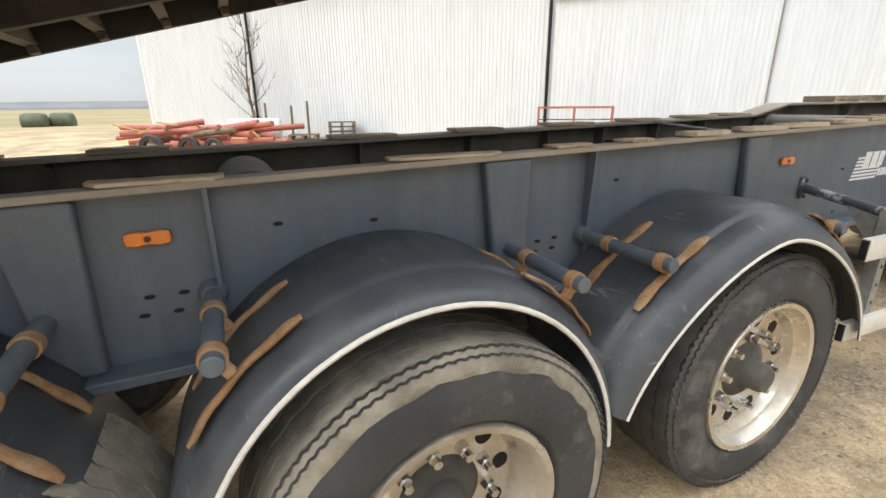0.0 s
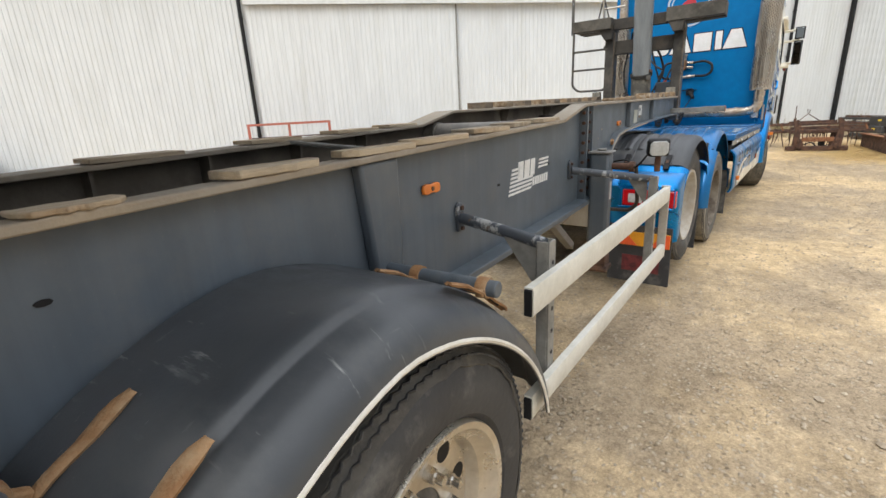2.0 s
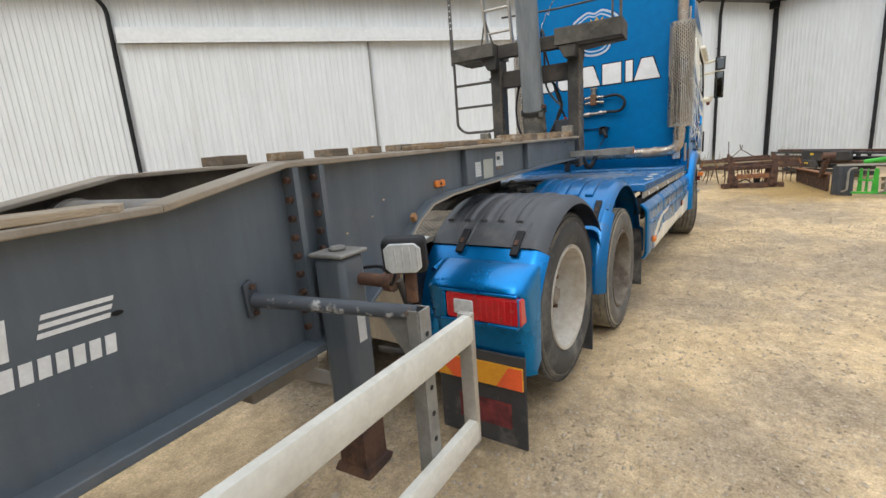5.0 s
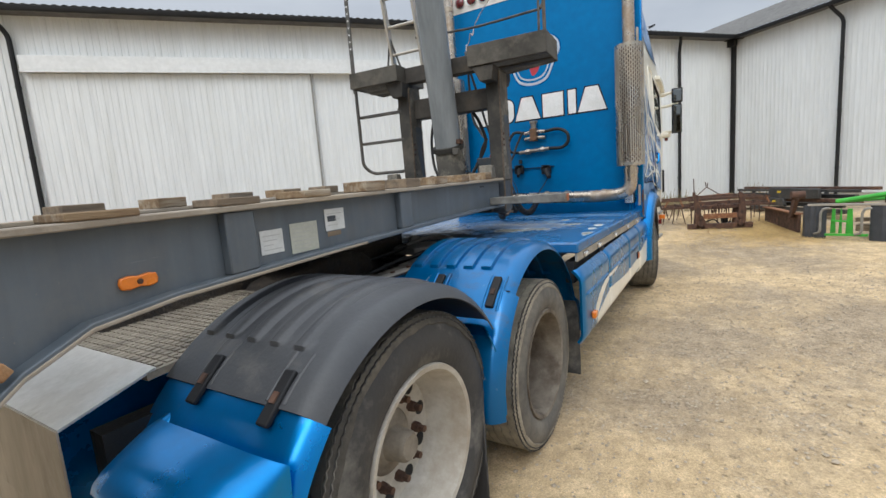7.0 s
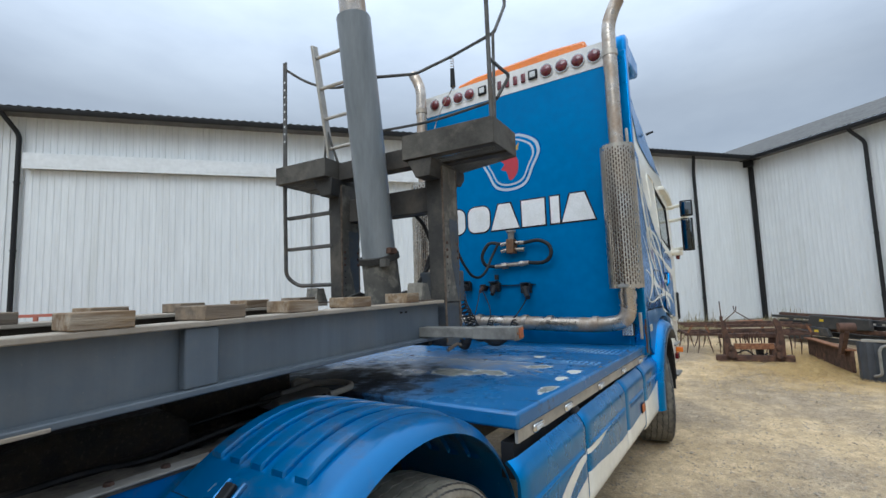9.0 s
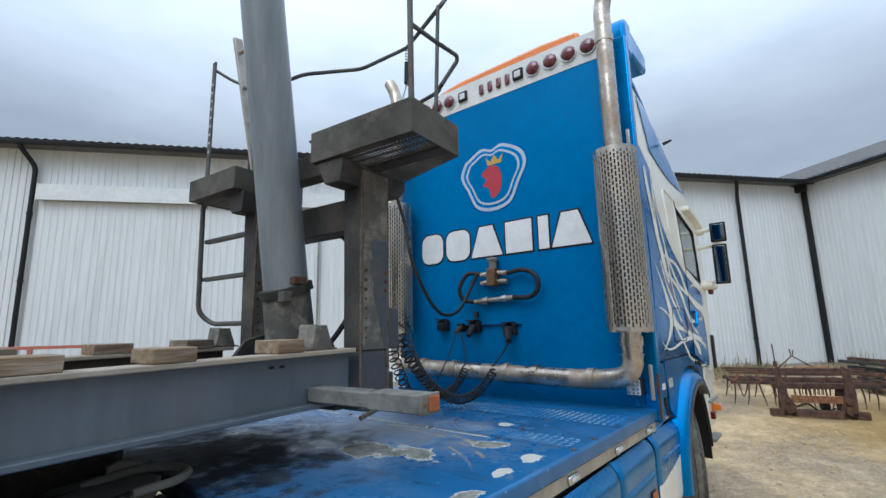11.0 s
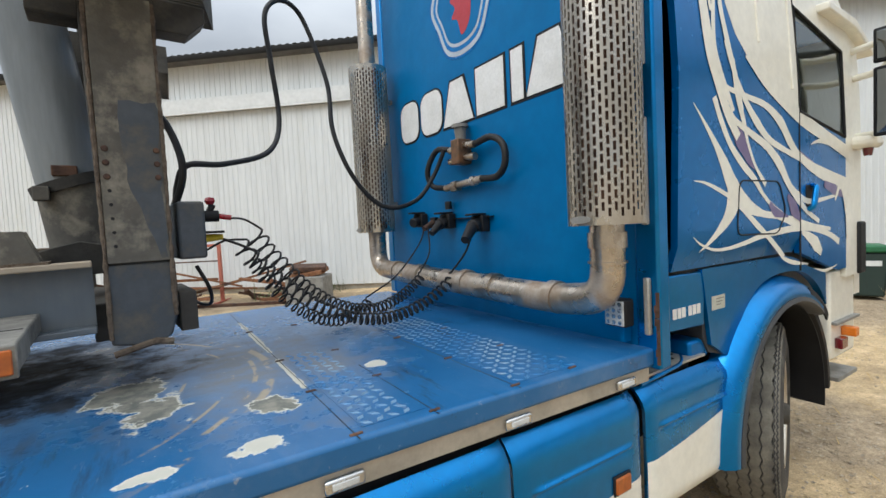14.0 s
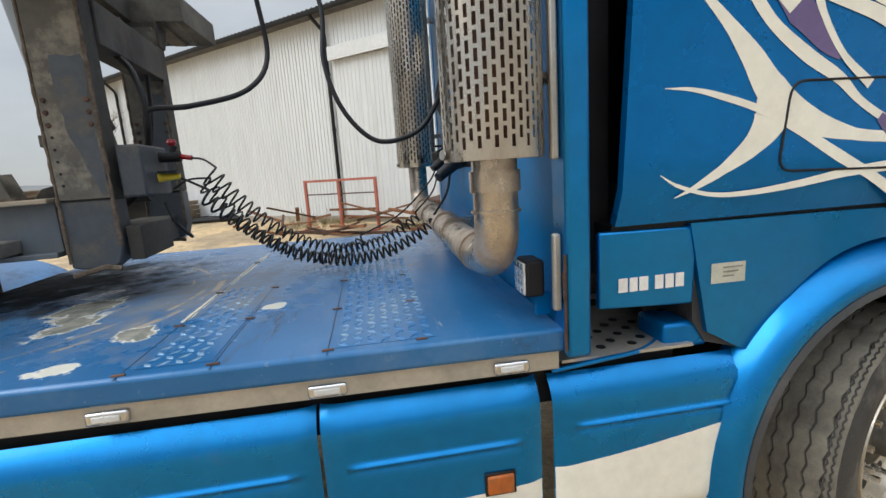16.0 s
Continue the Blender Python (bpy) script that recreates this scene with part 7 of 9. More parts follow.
# steel plates and step between the frame rails
part("step_tread", Mesh().prism([(-4.9, 1.1), (-4.1, 1.14), (-4.1, 1.165), (-4.9, 1.125)], "y", 0.8, 1.85), M["ledge2"], truck, "worn steel tread plate")
b = Mesh()
for i in range(22):
    for j in range(27):
        x, y = -4.86 + 0.034 * i, 0.82 + 0.037 * j
        b.box(x, x + 0.024, y, y + 0.026, 1.1245 + 0.05 * (x + 4.9), 1.1305 + 0.05 * (x + 4.9))
tagged(part("tread_studs", b, M["ledge2"], truck, "worn tread studs", smooth=0), kind="stuff")
part("rear_plate", Mesh().prism([(-5.14, 1.052), (-4.87, 1.128), (-4.87, 1.136), (-5.14, 1.06)], "y", 0.8, 1.42), M["cover_plate"], truck, "bright bent steel cover plate")
part("rear_plate", Mesh().box(-5.145, -5.138, 0.8, 1.42, 0.74, 1.056), M["tan_plate"], truck, "dusty stainless back plate", bevel=0.002)
part("rear_plate", Mesh().prism([(-5.13, 0.56), (-5.06, 0.58), (-5.1, 0.74), (-5.13, 0.74)], "y", 0.74, 1.7), M["tan_plate"], truck, "dusty lower back plate", bevel=0.003)
part("box_side", Mesh().box(-5.13, -4.7, 1.0, 1.008, 0.7, 1.05), M["blue_dark"], truck)
part("pipe_stub", Mesh().cyl((-4.95, 0.72, 0.95), (-4.75, 0.66, 1.05), 0.035, seg=14), M["blue"], truck, "blue pipe stub")
for y in (1.88,):
    part("far_board", Mesh().box(-5.135, -5.12, y, y + 0.4, 0.5, 0.64), M["orange_red"], truck, "orange warning board")
    part("mudflap", Mesh().box(-5.12, -5.105, y - 0.05, y + 0.4, 0.12, 0.6), M["rubber"], truck, bevel=0.004)
    part("far_tail_box", Mesh().box(-5.12, -4.85, y - 0.1, y + 0.4, 0.55, 1.0), M["blue"], truck, bevel=0.02)
ribbed_fender(W5, 2.3, 1.64, 0.715, 0, 178, M["cover"], 0, label="metallic blue wheel cover")
ribbed_fender(W4, 2.3, 1.62, 0.73, 0, 182, M["plastic"], 0, label="black plastic wheel cover")

# ---- cab ----
def cab_y(x, z):
    """How far the cab's near side leans in at a height."""
    t = max(0.0, (z - 2.25) / 1.7)
    return 0.16 * t ** 1.6


CROWN = [(0.13, 3.98), (0.6, 3.93), (1.0, 3.78), (1.4, 3.55), (1.8, 3.28), (2.15, 3.02), (2.4, 2.8)]


def cab_roof(x):
    for (a, za), (b, zb) in zip(CROWN, CROWN[1:]):
        if x <= b:
            return za + (zb - za) * (x - a) / (b - a)
    return 2.8


def cab_panel(x0, x1, z0, z1, off=0.0, nx=10, nz=16):
    """A piece of the cab's side; heights may follow functions of x."""
    f0 = z0 if callable(z0) else (lambda x: z0)
    f1 = z1 if callable(z1) else (lambda x: z1)
    g = []
    for i in range(nx + 1):
        x = x0 + (x1 - x0) * i / nx
        zs = [f0(x) + (f1(x) - f0(x)) * j / nz for j in range(nz + 1)]
        g.append([(x, cab_y(x, z) - off, z) for z in zs])
    return g


def belt(x):
    return 1.47 if x < 1.35 else 1.47 - 0.16 * min(1.0, (x - 1.35) / 0.6)


sill = lambda x: 2.24 - 0.14 * (x - 1.38)
lintel = lambda x: 2.84 - 0.2 * (x - 1.38)
side_g = []
for i in range(13):
    row = []
    for j in range(25):
        f = i / 12
        x = 0.17 + 1.21 * f
        z = belt(x) + (cab_roof(x) - belt(x)) * j / 24
        x += (0.045 * min(1.0, (z - 1.47) / 0.8) - 0.02) * (1 - f)
        row.append((x, cab_y(x, z) + 0.03 * max(0.0, (1.53 - z) / 0.06) ** 2, z))
    side_g.append(row)
part("cab_side", Mesh().sheet(side_g, 0.03), M["blue_dark"], truck, "deep blue cab side with cream flames", smooth=60)
door = part("cab_door", Mesh().sheet(cab_panel(1.385, 2.1, belt, sill), 0.03), M["blue_dark"], truck, "deep blue cab door with cream flames", smooth=60)
part("window_header", Mesh().sheet(cab_panel(1.385, 2.1, lintel, cab_roof), 0.03), M["cream"], truck, smooth=60)
part("front_pillar", Mesh().sheet(cab_panel(2.1, 2.38, 1.25, cab_roof), 0.03), M["cream"], truck, "cream front pillar", smooth=60)
part("window_pane", Mesh().sheet(cab_panel(1.4, 2.09, sill, lintel, -0.012), -0.004), M["glass"], door, "tinted door window", smooth=60)
fr = [(1.395, sill(1.395) + 0.01), (2.085, sill(2.085) + 0.01), (2.085, lintel(2.085) - 0.01), (1.395, lintel(1.395) - 0.01)]
part("window_seal", Mesh().tube([(x, cab_y(x, z) + 0.002, z) for x, z in fr], 0.011, 8, closed=True), M["black"], door, "black window seal")
part("cab_side", Mesh().prism([(0.13, 1.47)] + [(2.4, 1.3)] + list(reversed(CROWN)), "y", 2.38, 2.41), M["blue_dark"], truck)
roof_g = [[(x, y, cab_roof(x) + 0.02 + 0.08 * math.sin(math.pi * (y - 0.13) / 2.14)) for y in [0.13 + 2.14 * j / 14 for j in range(15)]] for x in [0.13 + 2.27 * i / 16 for i in range(17)]]
part("cab_roof", Mesh().sheet(roof_g, 0.03), M["blue"], truck, "blue sloping roof", smooth=60)
part("cab_front", Mesh().prism([(2.36, 1.1), (2.46, 1.1), (2.46, 2.1), (2.36, 2.8), (2.3, 2.85)], "y", 0.03, 2.38), M["cream"], truck)
part("seat_back", Mesh().box(1.2, 1.32, 0.25, 0.75, 1.6, 2.55), M["black"], truck, "dark seat back", bevel=0.05)
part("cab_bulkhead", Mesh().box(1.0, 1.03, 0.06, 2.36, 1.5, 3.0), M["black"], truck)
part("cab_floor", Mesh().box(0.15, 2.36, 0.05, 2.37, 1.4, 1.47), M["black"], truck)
part("steering_wheel", Mesh().tube([(1.95 + 0.06 * math.cos(a * 0.3), 0.55 + 0.22 * math.cos(a * 0.3 + 0.0), 2.2 + 0.2 * math.sin(a * 0.3)) for a in range(21)], 0.016, 8, closed=True), M["black"], truck)
# cream upper field, blue roof band
zone = lambda x: 3.02 if x < 0.62 else (2.68 - 0.35 * ((x - 0.62) / 0.4) ** 0.6 if x < 1.02 else 2.33 - 0.1 * (x - 1.02) / 0.36)
part("cream_field", Mesh().sheet(cab_panel(0.62, 1.38, lambda x: zone(x), lambda x: cab_roof(x) - 0.02, 0.0008), -0.0003), M["cream"], truck, "cream painted upper field", smooth=60)
part("cream_field", Mesh().sheet(cab_panel(0.22, 0.62, lambda x: 3.02 + 0.75 * (0.62 - x), lambda x: cab_roof(x) - 0.02, 0.0008), -0.0003), M["cream"], truck, smooth=60)
part("roof_band", Mesh().sheet(cab_panel(0.75, 2.0, lambda x: 3.1 + 0.25 * max(0.0, 1.4 - x) ** 1.5, lambda x: max(3.115 + 0.25 * max(0.0, 1.4 - x) ** 1.5, cab_roof(x) - 0.1), 0.008), -0.003), M["blue"], truck, "blue painted roof band", smooth=60)
part("sleeper_crease", Mesh().tube(bent([(p[0], cab_y(*p) - 0.004, p[1]) for p in ((0.93, 2.55), (0.93, 2.93), (1.31, 2.9), (1.3, 2.36))], 0.08), 0.008, 6), M["cream"], truck)


layers = []


def flame(pts, widths, name="flame", mat_="cream", off=0.0015):
    """A tapering painted ribbon lying on the cab's side."""
    c = spline([(x, 0, z) for x, z in pts], 10)
    n = len(c)
    g = []
    off += 0.00012 * len(layers)
    layers.append(name)
    for i, p in enumerate(c):
        d = (c[min(i + 1, n - 1)] - c[max(i - 1, 0)]).normalized()
        nx, nz = -d.z, d.x
        t = i / (n - 1) * (len(widths) - 1)
        k = min(int(t), len(widths) - 2)
        w_ = (widths[k] + (widths[k + 1] - widths[k]) * (t - k)) / 2
        g.append([(p.x + nx * w_ * s, cab_y(p.x, p.z + nz * w_ * s) - off, p.z + nz * w_ * s) for s in (-1, 0, 1)])
    return part(name, Mesh().sheet(g, -0.0003), M[mat_], truck, "cream painted flame" if mat_ == "cream" else "violet painted shade", smooth=60)


flame([(0.298, 2.187), (0.385, 2.109), (0.477, 2.019), (0.552, 1.933), (0.629, 1.832), (0.753, 1.747), (0.92, 1.697), (1.097, 1.676), (1.312, 1.638), (1.548, 1.601), (1.83, 1.576)], [0.002, 0.02, 0.039, 0.071, 0.101, 0.081, 0.037, 0.031, 0.055, 0.042, 0.022])
flame([(0.613, 1.822), (0.624, 1.757), (0.573, 1.687), (0.481, 1.622), (0.391, 1.574), (0.318, 1.544)], [0.077, 0.118, 0.069, 0.034, 0.017, 0.002])
flame([(0.472, 2.229), (0.531, 2.127), (0.616, 2.02), (0.738, 1.929), (0.849, 1.864), (0.929, 1.796), (1.031, 1.736), (1.157, 1.684)], [0.039, 0.039, 0.037, 0.044, 0.037, 0.025, 0.026, 0.031])
flame([(0.273, 1.613), (0.332, 1.578), (0.438, 1.547), (0.565, 1.543), (0.733, 1.558), (0.912, 1.582), (1.107, 1.595), (1.317, 1.602), (1.549, 1.59), (1.81, 1.543), (1.973, 1.487)], [0.002, 0.011, 0.013, 0.016, 0.022, 0.027, 0.035, 0.036, 0.032, 0.034, 0.042])
flame([(0.281, 1.854), (0.366, 1.848), (0.456, 1.827), (0.583, 1.786), (0.72, 1.722), (0.87, 1.636), (0.99, 1.57), (1.097, 1.501), (1.165, 1.453)], [0.002, 0.012, 0.019, 0.022, 0.029, 0.036, 0.032, 0.036, 0.035])
flame([(1.131, 1.461), (1.188, 1.439), (1.299, 1.413), (1.486, 1.389)], [0.015, 0.023, 0.026, 0.005])
flame([(1.187, 1.871), (1.263, 1.835), (1.342, 1.798), (1.466, 1.753), (1.628, 1.752), (1.912, 1.779)], [0.011, 0.025, 0.032, 0.033, 0.027, 0.017])
flame([(1.402, 1.577), (1.5, 1.545), (1.604, 1.495), (1.684, 1.439)], [0.021, 0.056, 0.092, 0.047])
flame([(1.579, 1.353), (1.746, 1.326), (1.93, 1.344)], [0.005, 0.021, 0.006])
flame([(1.538, 2.075), (1.652, 2.099), (1.844, 2.097)], [0.005, 0.023, 0.031])
flame([(0.448, 2.352), (0.571, 2.288), (0.776, 2.263), (0.979, 2.238), (1.146, 2.168), (1.249, 2.08), (1.363, 2.009), (1.551, 1.945), (1.799, 1.895), (2.195, 1.826)], [0.013, 0.025, 0.027, 0.037, 0.064, 0.062, 0.046, 0.062, 0.081, 0.102])
flame([(0.593, 2.5), (0.642, 2.391), (0.715, 2.293), (0.777, 2.226), (0.877, 2.148), (1.009, 2.072), (1.209, 2.022), (1.462, 1.975), (1.708, 1.912)], [0.027, 0.031, 0.034, 0.04, 0.053, 0.039, 0.031, 0.039, 0.035])
flame([(0.442, 2.448), (0.468, 2.348), (0.54, 2.25), (0.642, 2.149), (0.803, 2.092), (0.983, 2.033), (1.124, 1.951), (1.214, 1.864), (1.322, 1.779), (1.474, 1.694), (1.651, 1.628)], [0.021, 0.025, 0.027, 0.03, 0.036, 0.047, 0.066, 0.054, 0.041, 0.034, 0.029])
flame([(0.649, 2.427), (0.682, 2.265), (0.739, 2.142), (0.779, 2.041), (0.855, 1.93), (0.961, 1.841)], [0.037, 0.046, 0.037, 0.023, 0.021, 0.032])
flame([(0.802, 2.487), (0.971, 2.381), (1.161, 2.298), (1.432, 2.207), (1.754, 2.135), (2.178, 2.041)], [0.087, 0.093, 0.087, 0.084, 0.079, 0.085])
flame([(0.41, 2.991), (0.393, 2.803), (0.414, 2.658), (0.437, 2.499), (0.464, 2.4), (0.517, 2.289), (0.591, 2.162), (0.684, 2.062)], [0.038, 0.057, 0.066, 0.078, 0.084, 0.076, 0.061, 0.053])
flame([(0.706, 3.048), (0.589, 2.845), (0.567, 2.672), (0.61, 2.501), (0.675, 2.328), (0.723, 2.187)], [0.016, 0.024, 0.035, 0.043, 0.043, 0.036])
flame([(0.602, 2.989), (0.543, 2.813), (0.506, 2.658), (0.489, 2.479), (0.527, 2.362), (0.639, 2.179)], [0.018, 0.024, 0.031, 0.033, 0.033, 0.032])
flame([(0.456, 3.006), (0.433, 2.844), (0.463, 2.715), (0.478, 2.612)], [0.013, 0.026, 0.027, 0.02])
flame([(0.606, 2.115), (0.698, 2.056), (0.795, 1.962), (0.845, 1.917)], [0.017, 0.096, 0.055, 0.008], "shade", "purple", 0.0)
flame([(1.006, 1.744), (1.074, 1.699), (1.227, 1.67)], [0.029, 0.055, 0.009], "shade", "purple", 0.0)
flame([(1.223, 1.786), (1.299, 1.713), (1.391, 1.646)], [0.027, 0.097, 0.026], "shade", "purple", 0.0)
flame([(1.287, 2.031), (1.395, 2.005), (1.577, 1.97)], [0.019, 0.048, 0.01], "shade", "purple", 0.0)
flame([(1.734, 1.85), (1.904, 1.813), (2.096, 1.772)], [0.041, 0.07, 0.022], "shade", "purple", 0.0)
flame([(1.9, 1.75), (2.0, 1.85), (2.1, 1.7), (2.12, 1.5)], [0.02, 0.05, 0.07, 0.04])
# hatch and door shut lines, handle
part("hatch_line", Mesh().tube(bent([(p[0], cab_y(*p) - 0.0015, p[1]) for p in ((0.9, 1.86), (0.69, 1.86), (0.66, 1.6), (1.1, 1.585), (1.2, 1.7), (1.12, 1.86), (0.9, 1.86))], 0.05), 0.004, 6), M["black"], truck)
part("shut_line", Mesh().tube([(1.382, cab_y(1.38, 1.36 + 0.11 * k) - 0.001, 1.36 + 0.11 * k) for k in range(15)], 0.005, 6), M["black"], truck)
part("handle_cup", Mesh().box(1.46, 1.57, -0.002, 0.02, 1.69, 1.85), M["black"], door, bevel=0.012)
part("door_handle", Mesh().tube(bent([(1.49, -0.004, 1.7), (1.49, -0.03, 1.72), (1.53, -0.03, 1.83), (1.55, -0.004, 1.84)], 0.03), 0.016, 10), M["blue"], door, "blue door handle")
# panels below the cab and over the front wheel
part("lower_panel", Mesh().prism([(0.1, 1.215), (0.42, 1.2), (0.43, 1.45), (0.1, 1.455)], "y", 0.035, 0.06), M["blue"], truck, "blue lower panel with white number bars", bevel=0.008)
for i, (x, w_) in enumerate(((0.118, 0.03), (0.155, 0.026), (0.187, 0.03), (0.24, 0.028), (0.275, 0.028), (0.31, 0.028))):
    part("number_bar", Mesh().box(x + 0.045, x + w_ + 0.045, 0.0315, 0.0335, 1.264, 1.308), M["white"], truck, "white painted bar")
ap = curve2([(0.4, 1.46), (1.0, 1.455), (1.35, 1.44), (1.6, 1.36), (1.85, 1.3)], 5) + curve2([(1.86, 1.1), (1.72, 1.24), (1.5, 1.34), (1.2, 1.36), (0.96, 1.32), (0.78, 1.2), (0.66, 1.02), (0.47, 1.1)], 5)
part("inner_panel", Mesh().prism(ap, "y", 0.03, 0.07), M["blue"], truck, "blue wheel-arch panel")
stk = part("sticker", Mesh().box(0.475, 0.595, 0.0275, 0.029, 1.26, 1.325), M["paper_grey"], truck, "weathered sticker")
for k in range(3):
    part("text_bar", Mesh().box(0.515, 0.585 - 0.015 * k, 0.0262, 0.0272, 1.308 - 0.014 * k, 1.313 - 0.014 * k), M["galv"], stk)
wa_in = super_arc(0.61, 0.68, 2.1, 182, 58, 22)
wa = []
for x, z in wa_in:
    d = math.hypot(x, z)
    wa.append([(1.2 + x * (1 + o / d), y, 0.53 + z * (1 + o / d)) for y, o in ((0.1, 0.13), (0.045, 0.122), (0.02, 0.1), (-0.002, 0.092), (-0.03, 0.06), (-0.04, 0.03), (-0.036, 0.022), (0.05, 0.018))])
wf = []
for x, z in super_arc(0.61, 0.68, 2.1, 60, 4, 14):
    d = math.hypot(x, z)
    wf.append([(1.2 + x * (1 + o / d), y, 0.53 + z * (1 + o / d)) for y, o in ((0.16, 0.09), (0.06, 0.085), (0.02, 0.05), (0.015, 0.01), (0.03, 0.0), (0.1, -0.004))])
part("arch_extension", Mesh().sheet(wf, 0.008), M["black"], truck, "black plastic arch extension", smooth=60)
arch_ = part("wheel_arch", Mesh().sheet(wa, 0.008), M["blue"], truck, "metallic blue wheel arch", smooth=60)
part("arch_liner", Mesh().sheet([[(1.2 + x * 0.985, y, 0.53 + z * 0.985) for y in (0.02, 0.3, 0.62, 0.64)] for x, z in super_arc(0.61, 0.68, 2.1, 182, -6, 34)], 0.01), M["black"], truck, "black wheel-arch liner", smooth=60)
part("arch_trim", Mesh().sheet([[(1.2 + x * (1 + o / math.hypot(x, z)), y, 0.53 + z * (1 + o / math.hypot(x, z))) for y, o in ((-0.045, 0.012), (-0.043, 0.05), (-0.03, 0.085))] for x, z in super_arc(0.61, 0.68, 2.1, 74, 50, 8)], 0.008), M["black"], arch_, "black arch trim", smooth=60)
part("arch_rubber", Mesh().sheet([[(1.2 + x * (1 + o / math.hypot(x, z)), y, 0.53 + z * (1 + o / math.hypot(x, z))) for y, o in ((-0.02, 0.022), (-0.046, 0.018), (-0.05, 0.004), (-0.04, -0.006), (0.06, -0.008))] for x, z in wa_in], 0.006), M["plastic"], arch_, "black rubber arch edge", smooth=60)
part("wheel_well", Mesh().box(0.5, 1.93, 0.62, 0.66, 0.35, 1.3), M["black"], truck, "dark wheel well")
part("arch_mudflap", Mesh().box(1.88, 1.9, 0.08, 0.42, 0.52, 0.8), M["rubber"], truck, bevel=0.006)
part("step_well", Mesh().box(1.92, 2.36, 0.03, 0.5, 0.72, 1.3), M["cream"], truck, "cream bumper corner with steps", bevel=0.02)
part("step_tread", Mesh().box(1.94, 2.36, 0.0, 0.3, 0.95, 0.97), M["galv"], truck, "chequered step", bevel=0.004)
part("step_tread", Mesh().box(1.96, 2.3, 0.0, 0.3, 0.58, 0.61), M["galv"], truck, bevel=0.004)
part("corner_lamp", Mesh().box(1.99, 2.09, -0.012, 0.03, 0.79, 0.86), M["darkred"], truck, "dark red side lamp", bevel=0.006)
part("corner_lamp", Mesh().box(2.1, 2.16, -0.05, 0.03, 0.86, 0.92), M["orange"], truck, "orange indicator", bevel=0.006)
part("tread_plate", Mesh().box(-0.02, 0.43, 0.04, 0.5, 1.055, 1.065), M["alu"], truck, "perforated grey step plate")
for i in range(7):
    for j in range(3):
        part("tread_hole", Mesh().cyl((0.03 + 0.055 * i, 0.1 + 0.09 * j + 0.04 * (i % 2), 1.0652), (0.03 + 0.055 * i, 0.1 + 0.09 * j + 0.04 * (i % 2), 1.0664), 0.016, seg=12), M["black"], truck)
part("blue_block", Mesh().box(0.34, 0.5, 0.06, 0.22, 1.04, 1.13), M["blue_dark"], truck, bevel=0.015)
part("air_line", Mesh().tube(spline([(-0.05, 0.05, 1.03), (0.1, 0.03, 1.055), (0.25, 0.05, 1.06), (0.36, 0.12, 1.06)]), 0.008, 8), M["blue"], truck, "blue air line")
part("rubber_gaiter", Mesh().prism([(0.42, 1.42), (0.46, 1.42), (0.48, 1.2), (0.62, 1.08), (0.62, 1.02), (0.48, 1.06), (0.43, 1.14)], "y", 0.05, 0.4), M["rubber"], truck, "black rubber gaiter")
# mirrors, visor, corner lamp
mir = new("mirror_set")
mir.parent = truck
mir.matrix_basis = Matrix.Translation((0.09, -0.02, 0))
tagged(mir, "cream door mirrors on two arms")
for z0, z1, y0, y1 in ((2.12, 2.52, -0.265, -0.14), (2.55, 2.745, -0.275, -0.14)):
    part("mirror_housing", Mesh().box(1.915, 2.0, y0, y1, z0, z1), M["cream"], mir, "cream mirror housing", bevel=0.035)
    part("mirror_glass", Mesh().box(1.9, 1.912, y0 + 0.012, y1 - 0.012, z0 + 0.014, z1 - 0.014), M["mirror"], mir, "mirror glass", bevel=0.005)
    part("mirror_bezel", Mesh().box(1.904, 1.93, y0 - 0.004, y1 + 0.004, z0 - 0.004, z1 + 0.004), M["black"], mir, "black mirror edge", bevel=0.012)
for z in (2.16, 2.54, 2.72):
    part("mirror_arm", Mesh().tube(bent([(2.2, 0.06, z), (2.14, -0.1, z), (2.0, -0.2, z + 0.01)], 0.06), 0.022, 10), M["cream"], mir)
part("mirror_foot", Mesh().box(2.12, 2.3, -0.1, 0.05, 2.08, 2.16), M["cream"], mir, bevel=0.03)
part("marker_lens", Mesh().cyl((2.2, -0.04, 2.08), (2.2, -0.04, 2.03), 0.03, 0.022, 14), M["darkred"], mir)
part("visor", Mesh().prism([(1.75, 2.87), (2.2, 2.84), (2.55, 2.72), (2.55, 2.76), (2.2, 2.9), (1.75, 2.92)], "y", -0.03, 0.15), M["cream"], truck, "cream side visor", bevel=0.01)
part("air_horn_stub", Mesh().cyl((1.33, 0.06, 3.47), (1.33, -0.02, 3.49), 0.016, 0.01, 10), M["black"], truck)
part("door_mudguard", Mesh().box(2.3, 2.42, -0.02, 0.02, 1.25, 1.6), M["black"], truck, bevel=0.015)

